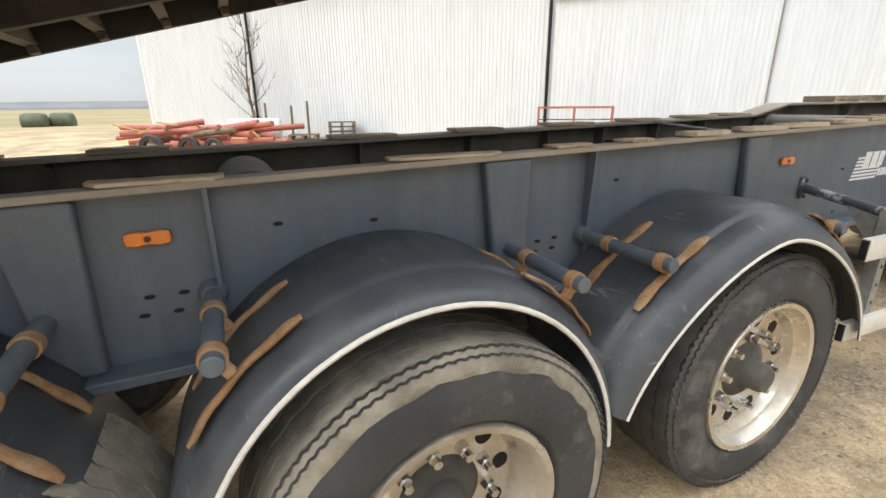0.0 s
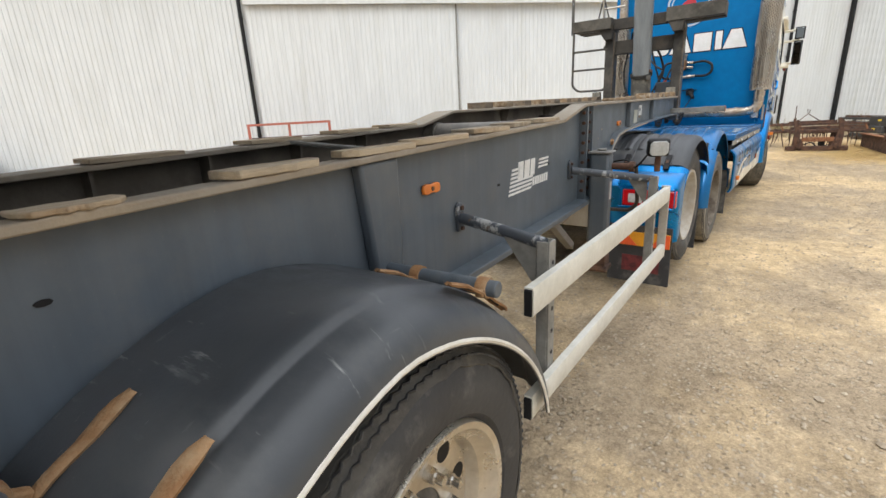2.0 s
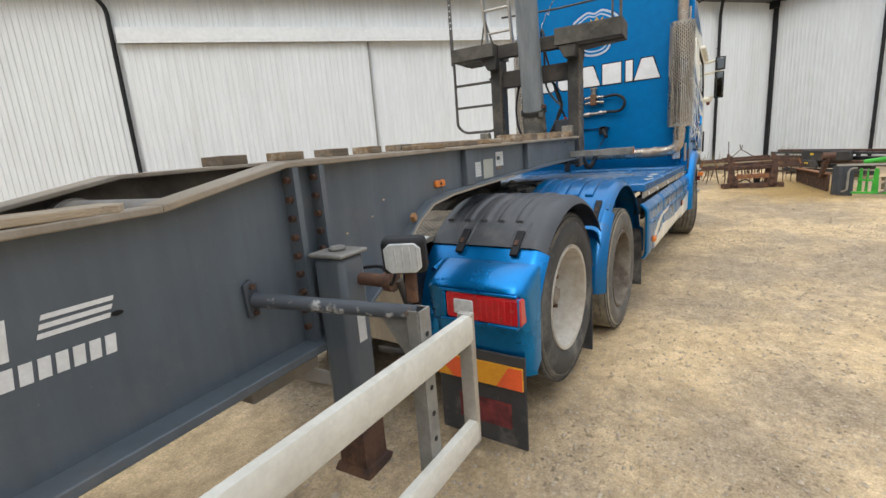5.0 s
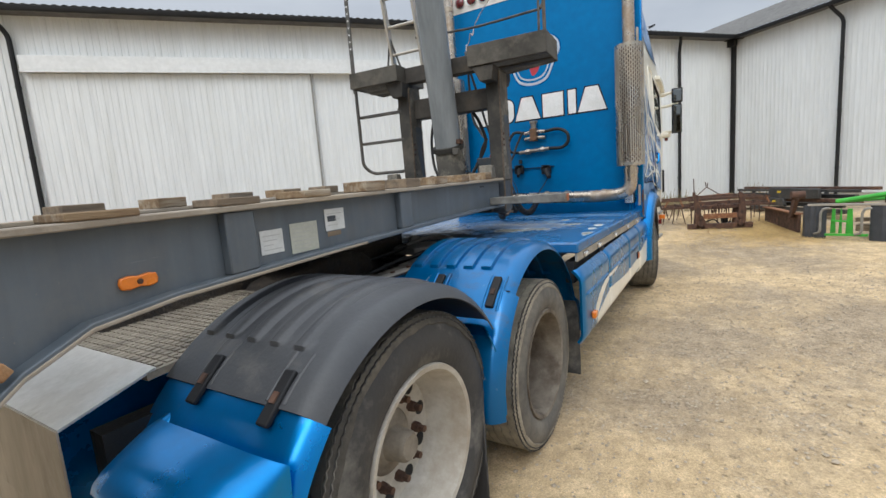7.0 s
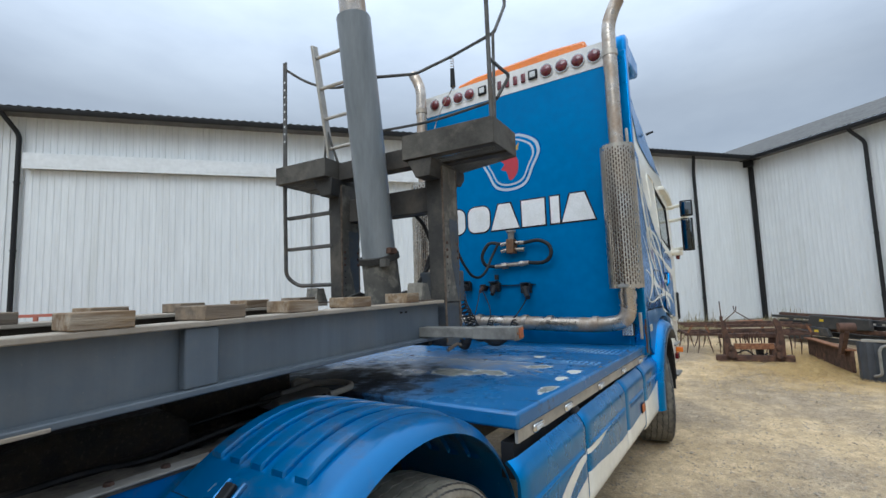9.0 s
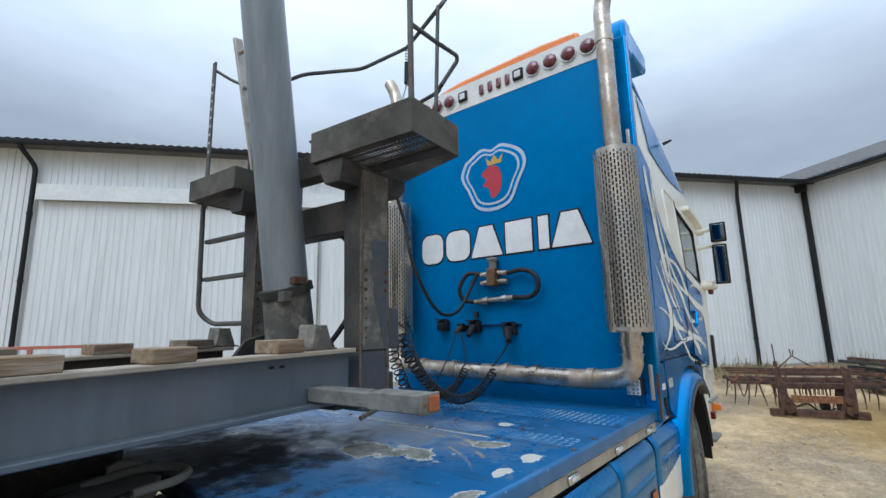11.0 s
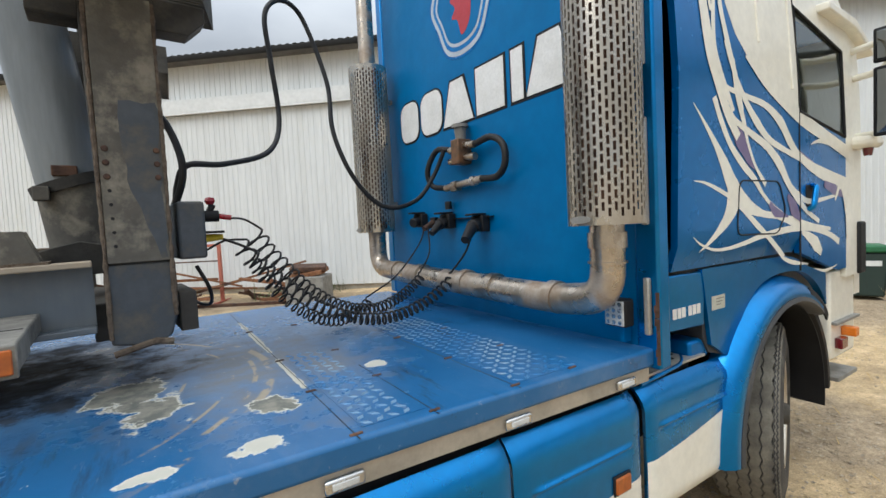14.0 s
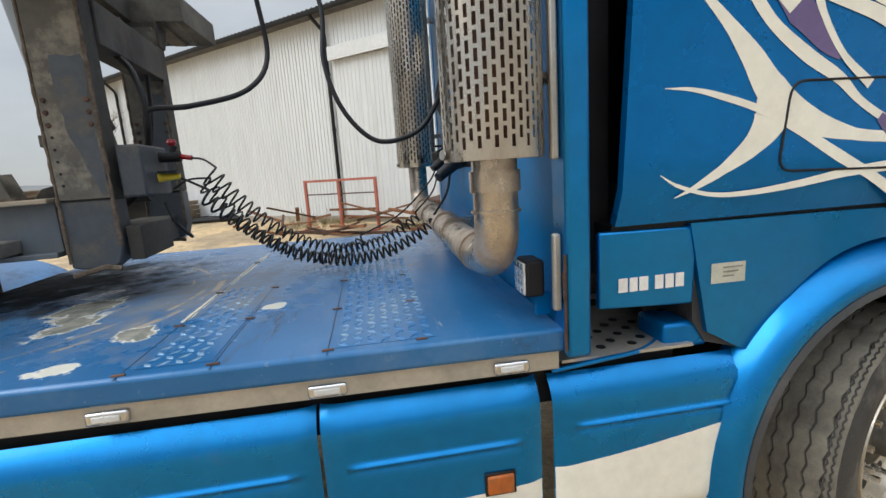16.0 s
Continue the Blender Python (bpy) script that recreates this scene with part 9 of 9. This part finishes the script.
# rusty loader fork frame: base beam, two hooked plates, cross tubes, looped tines
rnd = random.Random(22)
fork = thing("fork_frame", pose(16.72, 0.13, gh(16.7, 0.1), 0, 0, -74.6) @ Matrix.Diagonal((0.8, 1.0, 1.0, 1.0)), "rusty loader fork frame with two hooked side plates", "farm machine")
bar("base_beam", (-0.82, -0.1, 0.07), (0.82, -0.1, 0.07), 0.12, 0.12, M["rust_dark"], fork)
for x, k in ((-0.5, 1), (0.5, -1)):
    part("side_plate", Mesh().prism([(x - 0.13, 0.02), (x + 0.13, 0.02), (x + 0.13, 0.2), (x + k * 0.02, 0.34), (x + k * 0.0, 0.5), (x - k * 0.05, 0.62), (x - k * 0.06, 0.78), (x - k * 0.12, 0.82), (x - k * 0.16, 0.76), (x - k * 0.15, 0.4)] if k > 0 else
         [(x - 0.13, 0.02), (x + 0.13, 0.02), (x + 0.15, 0.4), (x + 0.1, 0.76), (x - 0.02, 0.84), (x - 0.06, 0.78), (x - 0.0, 0.6), (x - 0.04, 0.34), (x - 0.13, 0.2)], "y", -0.16, -0.1), M["rust_dark"], fork, bevel=0.01)
    part("side_plate", Mesh().prism([(x - 0.1, 0.0), (x + 0.1, 0.0), (x + 0.06, 0.5), (x - 0.06, 0.5)], "y", 0.12, 0.17), M["rust_dark"], fork, bevel=0.01)
    part("pivot", Mesh().cyl((x, -0.2, 0.28), (x, 0.2, 0.28), 0.055, seg=14), M["rust_dark"], fork)
    part("pivot", Mesh().cyl((x, -0.2, 0.14), (x, -0.08, 0.14), 0.07, seg=14), M["rust_dark"], fork)
bar("cross_beam", (-0.42, -0.12, 0.3), (0.42, -0.12, 0.3), 0.06, 0.11, M["rust"], fork)
for y, z, s in ((0.1, 0.48, 0.09), (0.2, 0.58, 0.06), (0.3, 0.66, 0.06), (0.4, 0.72, 0.05)):
    bar("cross_tube", (-0.68, y, z), (0.62, y, z + 0.01), s, s, M["rust_dark"], fork)
for k in range(6):
    x = -0.16 + 0.07 * k
    part("tine_loop", Mesh().tube(spline([(x - 0.02, 0.0, 0.36), (x - 0.02, -0.02, 0.5), (x, -0.02, 0.54), (x + 0.025, -0.02, 0.5), (x + 0.025, 0.0, 0.36)], 5), 0.009, 6), M["rust_dark"], fork)
part("hose", Mesh().tube(spline([(-0.35, -0.05, 0.16), (-0.15, -0.1, 0.22), (0.05, -0.1, 0.1), (0.3, -0.08, 0.16)], 6), 0.016, 8), M["hose"], fork)
part("motor", Mesh().cyl((0.1, 0.0, 0.2), (0.22, 0.0, 0.2), 0.09, seg=16), M["black"], fork)

harrow = thing("harrow", pose(17.9, 0.25, gh(17.9, 0.25), 0, 0, -74.6), "low rusty harrow frame with hanging teeth", "farm machine")
for y in (-0.45, 0.0, 0.45):
    bar("long_bar", (-1.25, y, 0.42), (1.2, y, 0.42), 0.05, 0.05, M["rust_dark"], harrow)
    bar("long_bar", (-1.25, y, 0.6), (1.1, y, 0.6), 0.035, 0.035, M["rust_dark"], harrow)
for x in (-1.2, -0.75, -0.3, 0.15, 0.6, 1.1):
    bar("cross_bar", (x, -0.48, 0.44), (x, 0.48, 0.44), 0.045, 0.045, M["rust_dark"], harrow)
    bar("strut", (x, -0.45, 0.42), (x + rnd.uniform(-0.12, 0.12), -0.45, 0.62), 0.035, 0.035, M["rust"], harrow)
for i in range(13):
    for y in (-0.45, 0.45):
        tx, lean = -1.2 + 0.19 * i + rnd.uniform(-0.05, 0.05), rnd.uniform(-0.12, 0.12)
        part("tooth", Mesh().tube([(tx, y, 0.42), (tx + lean * 0.4, y - 0.03, 0.2), (tx + lean, y + 0.04, 0.0)], [0.014, 0.013, 0.006], 6), M["rust_dark"], harrow)
part("lever_rod", Mesh().cyl((-0.35, 0.2, 0.5), (-0.37, 0.2, 1.1), 0.012, seg=6), M["rust_dark"], harrow)
part("lever_grip", Mesh().cyl((-0.36, 0.2, 0.66), (-0.36, 0.2, 0.76), 0.035, seg=8), M["rust_dark"], harrow)
part("fork_rod", Mesh().tube([(-0.36, 0.2, 0.6), (-0.08, 0.2, 0.86), (-0.1, 0.2, 1.0)], 0.012, 6), M["rust_dark"], harrow)
part("fork_rod", Mesh().tube([(-0.04, 0.2, 0.98), (-0.06, 0.2, 0.86), (0.2, 0.2, 0.68), (0.3, 0.2, 0.66)], 0.012, 6), M["rust_dark"], harrow)
part("drum", Mesh().cyl((-0.1, 0.1, 0.62), (0.42, 0.1, 0.64), 0.05, seg=12), M["rust"], harrow)

# black folded booms stacked flat, a rusty plank in front of them
steel_black = mat("black_machine_paint", (0.022, 0.023, 0.025), (0.05, 0.047, 0.043), 0.5, scale=5, dirt=(0.14, 0.12, 0.1), dirt_scale=4, dirt_at=(0.55, 0.8))
booms = thing("folded_booms", pose(20.64, -0.6, gh(19.8, -1.3), 0, 0, -140), "stack of black folded machine booms lying flat", "farm machine")
for k, (x0, x1, y, z, s) in enumerate(((0.0, 3.6, 0.0, 0.66, 0.07), (0.06, 3.4, -0.28, 0.62, 0.06), (0.1, 3.2, -0.1, 0.48, 0.09), (0.25, 3.3, -0.32, 0.4, 0.08), (0.4, 3.0, -0.2, 0.27, 0.1), (0.6, 3.2, -0.35, 0.16, 0.09), (0.3, 3.0, 0.3, 0.3, 0.1))):
    bar("boom", (x0, y, z), (x1, y - 0.02, z - 0.02), s * 1.3, s, steel_black if k % 3 else M["rust_dark"], booms)
for x in (0.2, 0.75, 2.6):
    bar("stay", (x, -0.3, 0.6), (x + 0.02, 0.05, 0.66), 0.05, 0.05, M["rust_dark"], booms)
    bar("bearer", (x, -0.4, 0.05), (x, 0.4, 0.05), 0.1, 0.1, M["wood"], booms)
for x in (0.3, 2.4):
    bar("bearer_post", (x, 0.0, 0.0), (x, 0.0, 0.66), 0.07, 0.07, steel_black, booms)
part("end_box", Mesh().prism([(1.2, 0.5), (1.35, 0.38), (2.6, 0.42), (2.6, 0.66), (1.25, 0.7)], "y", -0.45, -0.36), steel_black, booms, bevel=0.02)
part("end_box", Mesh().prism([(1.15, 0.24), (1.75, 0.22), (1.7, 0.42), (1.3, 0.44)], "y", -0.5, -0.4), steel_black, booms, bevel=0.02)
for x, z in ((1.5, 0.56), (1.4, 0.32)):
    part("yellow_sticker", Mesh().box(x, x + 0.1, -0.503 if z < 0.5 else -0.453, -0.5 if z < 0.5 else -0.45, z, z + 0.05), M["yellow"], booms, "small yellow sticker")
plank = thing("rusty_girder", pose(17.9, -0.85, gh(17.0, -1.0), 0, 0, -169), "long rusty steel girder lying on straw", "girder")
part("web", Mesh().box(0, 2.0, 0.0, 0.05, 0.0, 0.36), M["rust_dark"], plank, bevel=0.01)
part("flange", Mesh().box(0, 2.0, -0.06, 0.08, 0.36, 0.39), M["rust"], plank, bevel=0.006)
part("lever_arm", Mesh().prism([(1.75, 0.28), (1.9, 0.3), (2.14, 0.68), (2.12, 0.8), (2.0, 0.8)], "y", -0.1, -0.03), M["rust_dark"], plank, bevel=0.012)
part("lever_knob", Mesh().cyl((2.08, -0.16, 0.76), (2.08, 0.06, 0.76), 0.08, seg=18), M["rust_dark"], plank)

# grab with dark shields, steel bows and a green frame
shield = mat("dark_grey_shield", (0.035, 0.04, 0.05), (0.055, 0.06, 0.07), 0.45, scale=4, dirt=(0.12, 0.12, 0.115), dirt_at=(0.6, 0.85))
grab = thing("silage_grab", pose(15.55, -1.24, gh(15.3, -1.7), 0, 0, -113), "dark grey and bright green silage grab with bent steel bows", "farm machine")
for x0, x1 in ((0.0, 0.36), (0.96, 1.42)):
    g = [[(x0 + (x1 - x0) * i / 8, -0.02 + 0.05 * (2 * i / 8 - 1) ** 2 + 0.012 * math.cos(i * 3.14), z) for z in (0.0, 0.04, 0.3, 0.56, 0.62)] for i in range(9)]
    part("end_shield", Mesh().sheet(g, 0.05), shield, grab, "dark grey ribbed end shield", smooth=50)
for x in (0.32, 0.9):
    part("bow", Mesh().tube(bent([(x - 0.12, -0.05, 0.1), (x - 0.02, -0.09, 0.14), (x - 0.02, -0.1, 0.5), (x + 0.02, -0.1, 0.58), (x + 0.1, -0.07, 0.58)], 0.05), 0.02, 10), M["galv"], grab, "bent steel bow")
bar("top_rail", (0.08, 0.0, 0.64), (1.45, 0.0, 0.65), 0.04, 0.04, M["alu"], grab)
bar("low_rail", (0.36, -0.04, 0.09), (0.96, -0.04, 0.1), 0.05, 0.04, M["green"], grab)
for x, w_ in ((0.4, 0.08), (0.52, 0.05), (0.62, 0.11)):
    part("green_plate", Mesh().prism([(x, 0.1), (x + w_, 0.1), (x + w_ * 0.8, 0.56), (x + 0.02, 0.56)], "y", 0.1, 0.13), M["green"], grab, bevel=0.008)
bar("green_stay", (0.42, 0.05, 0.34), (0.66, 0.05, 0.33), 0.03, 0.03, M["green"], grab)
part("green_arm", Mesh().tube(bent([(0.45, 0.2, 0.68), (0.9, 0.22, 0.76), (1.3, 0.22, 0.84), (1.5, 0.22, 0.82), (1.55, 0.22, 0.5)], 0.1), 0.045, 10), M["green"], grab, "bright green curved arm")
part("green_arm", Mesh().tube(bent([(0.45, 0.55, 0.66), (0.95, 0.57, 0.7), (1.5, 0.57, 0.72)], 0.1), 0.035, 10), M["green"], grab)
part("rust_box", Mesh().box(1.1, 1.4, 0.25, 0.5, 0.45, 0.8), M["rust_dark"], grab, bevel=0.02)
part("timber_block", Mesh().box(0.74, 0.98, 0.2, 0.4, 0.14, 0.26), M["wood"], grab, bevel=0.01)
bar("timber_block", (0.72, 0.3, 0.34), (1.0, 0.32, 0.35), 0.1, 0.07, M["wood"], grab)
part("ram", Mesh().cyl((1.3, 0.35, 0.78), (1.62, 0.35, 1.12), 0.05, seg=12).cyl((1.56, 0.35, 1.06), (1.68, 0.35, 1.18), 0.075, seg=12), M["rust_dark"], grab, "rusty ram")

# lidded salt bin by the wall
bin_ = thing("grit_bin", pose(17.8, 2.23, gh(17.8, 2.23), 0, 0, -70), "dark green plastic wheeled bin with green lid", "bin")
part("tub", Mesh().prism([(-0.24, 0.05), (0.24, 0.05), (0.29, 0.72), (-0.29, 0.72)], "y", -0.26, 0.26), M["greenlid"], bin_, bevel=0.03)
part("lid", Mesh().prism([(-0.31, 0.72), (0.31, 0.72), (0.27, 0.83), (-0.27, 0.85)], "y", -0.3, 0.28), mat("green_lid", (0.015, 0.13, 0.045), (0.015, 0.1, 0.04), 0.5), bin_, bevel=0.03)
part("sticker", Mesh().box(0.0, 0.2, -0.272, -0.266, 0.52, 0.6), M["paper"], bin_)
for y in (-0.2, 0.2):
    part("wheel", Mesh().cyl((-0.26, y - 0.03, 0.08), (-0.26, y + 0.03, 0.08), 0.08, seg=16), M["rubber"], bin_)

# pile of red pipes, tyres, pallets and a tank by the long wall's far end
pile = thing("pipe_pile", pose(-1.9, 17.6, gh(-1.9, 17.6), 0, 0, -18), "heap of faded red pipes and machine parts", "pipes")
for k in range(30):
    x, y = rnd.uniform(-2.6, 2.4), rnd.uniform(-0.7, 0.7)
    l_, z = rnd.uniform(1.2, 2.6), 0.12 + 0.13 * (k // 5) + rnd.uniform(0, 0.1)
    a = radians(rnd.uniform(-38, 38))
    part("pipe", Mesh().cyl((x - l_ / 2 * math.cos(a), y - l_ / 2 * math.sin(a), z), (x + l_ / 2 * math.cos(a), y + l_ / 2 * math.sin(a), z + rnd.uniform(-0.08, 0.22)), rnd.choice((0.08, 0.1, 0.13)), seg=14), M["redpaint"] if k % 6 else M["wood"], pile)
for x, y, r_ in ((-1.0, -1.1, 0.33), (0.1, -1.0, 0.3), (0.9, -1.1, 0.27)):
    part("old_tyre", Mesh().spin([(r_ * 0.6, -0.1), (r_, -0.12), (r_ + 0.04, 0), (r_, 0.12), (r_ * 0.6, 0.1)], (x, y, r_ + 0.02), 28), M["rubber"], pile, "old dusty tyre")
for k in range(14):
    a = Vector((rnd.uniform(-2, 2.6), rnd.uniform(-1.2, 0.6), rnd.uniform(0.05, 1.0)))
    bar("scrap_bar", a, a + Vector((rnd.uniform(-0.9, 0.9), rnd.uniform(-0.3, 0.3), rnd.uniform(-0.05, 0.25))), 0.05, 0.05, M["rust"] if k % 2 else M["straw"], pile)
tank = thing("white_tank", pose(-0.1, 18.6, gh(-0.1, 18.6) + 0.6, 0, 0, -10), "white plastic tank lying in the pile", "tank")
part("shell", Mesh().cyl((-0.9, 0, 0), (0.9, 0, 0), 0.42, seg=28), M["wall_trim"], tank, bevel=0.06)
bar("cradle", (-0.7, 0, -0.6), (-0.7, 0, -0.38), 0.7, 0.1, M["wood"], tank)
bar("cradle", (0.7, 0, -0.6), (0.7, 0, -0.38), 0.7, 0.1, M["wood"], tank)
for k, (x, y) in enumerate(((0.9, 17.4), (2.3, 17.6))):
    pal = thing("pallet_stack", pose(x + 0.6, y, gh(x, y), 0, 0, -14 + 5 * k), "stack of weathered timber pallets", "pallets", "pallet stacks")
    for t in range(5 if k else 3):
        for j in range(5):
            part("board", Mesh().box(-0.5, 0.5, -0.4 + 0.18 * j, -0.28 + 0.18 * j, 0.12 + 0.17 * t, 0.145 + 0.17 * t), M["wood"], pal)
        for j in range(3):
            part("block", Mesh().box(-0.48 + 0.43 * j, -0.38 + 0.43 * j, -0.4, 0.42, 0.0 + 0.17 * t + 0.002, 0.12 + 0.17 * t), M["wood"], pal)
for k in range(6):
    tagged(build("plastic_pipe", Mesh().cyl((2.9 + 0.05 * k, 17.1 + 0.14 * k, gh(3, 17) + 0.1 + 0.05 * (k % 2)), (5.3 + 0.1 * k, 16.5 + 0.1 * k, gh(5, 16.5) + 0.1 + 0.05 * (k % 2)), 0.06, seg=12), M["black"]), "black plastic pipe lying on the ground", "pipe", "black pipes")
for k, (x, y, h_) in enumerate(((0.3, 18.9, 1.75), (1.2, 18.6, 1.65), (1.75, 18.2, 1.8), (-0.1, 19.0, 1.5))):
    tagged(build("post", Mesh().cyl((x, y, -0.2), (x + 0.02, y, h_), 0.05, 0.045, 10), M["wood"]), "weathered timber post by the pile", "post", "posts")
for k, (x, y, z) in enumerate(((-15.6, 44.2, 0.0), (-14.2, 45.3, 0.0))):
    bl = Mesh().spin([(0.001, -0.75), (0.4, -0.76), (0.62, -0.7), (0.68, -0.5), (0.68, 0.5), (0.62, 0.7), (0.4, 0.76), (0.001, 0.75)], (x, y, z + 0.62), 24, axis="x")
    tagged(build("hay_bale", bl, M["hay"], smooth=60), "green-wrapped round bale at the field's edge", "bale", "bales")


def bare_tree(x, y, h):
    """A thin leafless tree: tapering trunk with forking twigs."""
    root = thing("bare_tree", pose(x, y, gh(x, y)), "thin leafless sapling beside the shed wall", "tree")
    r = random.Random(3)
    trunk = [Vector((0.05 * math.sin(i), 0.04 * math.cos(i * 1.7), h * i / 10)) for i in range(11)]
    part("trunk", Mesh().tube(trunk, [0.06 * (1 - 0.085 * i) for i in range(11)], 8), M["twig"], root)
    tw = Mesh()

    def branch(p, d, l_, rad, depth):
        pts, q = [p], p
        for i in range(4):
            d = (d + Vector((r.uniform(-.18, .18), r.uniform(-.18, .18), r.uniform(0, .12)))).normalized()
            q = q + d * l_ / 4
            pts.append(q)
            if depth and i:
                branch(q, (d + Vector((r.uniform(-.8, .8), r.uniform(-.8, .8), r.uniform(-.1, .5)))).normalized(), l_ * 0.55, rad * 0.55, depth - 1)
        tw.tube(pts, [rad * (1 - 0.2 * i) for i in range(5)], 5)

    for i in range(2, 10):
        for s in range(3):
            branch(trunk[i], Vector((r.uniform(-1, 1), r.uniform(-1, 1), r.uniform(0.3, 0.9))).normalized(), h * 0.26 * (1.1 - i / 14), 0.018, 2)
    tagged(part("branch_spray", tw, M["twig"], root, "fine bare twigs"), kind="stuff")
    return root


bare_tree(-0.15, 19.6, 4.6)


def weeds(x, y, n, size, name, label, m_):
    r = random.Random(int(x * 7 + y))
    g = Mesh()
    for k in range(n):
        px, py = x + r.gauss(0, size), y + r.gauss(0, size * 0.5)
        h_ = r.uniform(0.06, 0.26) * (1.0 if r.random() < 0.94 else 2.4)
        a = r.uniform(0, 6.28)
        c, s = math.cos(a) * 0.008, math.sin(a) * 0.008
        z = gh(px, py)
        ox, oy = r.uniform(-.15, .15), r.uniform(-.1, .1)
        g.add([(px - c, py - s, z), (px + c, py + s, z), (px + ox + c, py + oy + s, z + h_ * 0.6), (px + ox * 1.6, py + oy * 1.6, z + h_), (px + ox - c, py + oy - s, z + h_ * 0.6)], [(0, 1, 2, 4), (4, 2, 3)])
    return tagged(build(name, g, m_, smooth=0), label, "weeds", kind="stuff")


weeds(11.7, 10.7, 420, 0.5, "weeds", "green weeds at the foot of the wall", M["weed"])
weeds(8.5, 13.3, 700, 0.9, "weeds", "dry weeds along the wall", M["dry_grass"])
weeds(21.5, 1.6, 1500, 1.2, "weeds", "dry weeds along the plinth", M["dry_grass"])
weeds(23.3, -1.2, 1200, 0.9, "weeds", "dry stalks in the corner", M["dry_grass"])

# straw and loose stones on the yard
r = random.Random(5)
st = Mesh()
for k in range(14000):
    x, y = (r.gauss(16.8, 1.1), r.gauss(-1.0, 0.4)) if k % 5 < 3 else ((r.gauss(16.0, 0.6), r.gauss(-0.6, 0.5)) if k % 5 == 3 else (r.gauss(16.0, 1.3), r.gauss(0.4, 0.5)))
    z = gh(x, y) + 0.006 + r.random() * 0.02
    a, l_ = r.uniform(0, 3.14), r.uniform(0.025, 0.1)
    c, s = math.cos(a) * l_, math.sin(a) * l_
    w_ = 0.004
    st.add([(x - c - s * w_ / l_, y - s + c * w_ / l_, z), (x - c + s * w_ / l_, y - s - c * w_ / l_, z), (x + c, y + s, z + r.uniform(0, 0.03))], [(0, 1, 2)])
tagged(build("loose_straw", st, M["straw"], smooth=0), "loose yellow straw strewn over the yard", "straw", kind="stuff")
gv = Mesh()
ICO = [(0, 0, 1), (0.9, 0, 0.3), (0.28, 0.85, 0.3), (-0.73, 0.53, 0.3), (-0.73, -0.53, 0.3), (0.28, -0.85, 0.3), (0, 0, -0.5)]
ICF = [(0, 1, 2), (0, 2, 3), (0, 3, 4), (0, 4, 5), (0, 5, 1), (6, 2, 1), (6, 3, 2), (6, 4, 3), (6, 5, 4), (6, 1, 5)]
for k in range(36000):
    if k < 27000:
        x, y = r.uniform(0.6, 13.0), r.uniform(-3.5, 2.4)
    else:
        x, y = r.uniform(8, 20), r.uniform(-6, 3)
    s = 0.0035 + 0.012 * r.random() ** 3
    if r.random() < 0.02:
        s *= 1.8
    a = r.uniform(0, 6.28)
    c, sn = math.cos(a), math.sin(a)
    z = gh(x, y) + s * 0.15
    q = [r.uniform(0.7, 1.3) for _ in range(7)]
    gv.add([(x + s * q[i] * (c * p[0] - sn * p[1]) * 1.3, y + s * q[i] * (sn * p[0] + c * p[1]), z + s * p[2] * 0.7) for i, p in enumerate(ICO)], ICF)
tagged(build("loose_gravel", gv, M["stone"], smooth=0), "loose gravel stones on the yard", "gravel", kind="stuff")
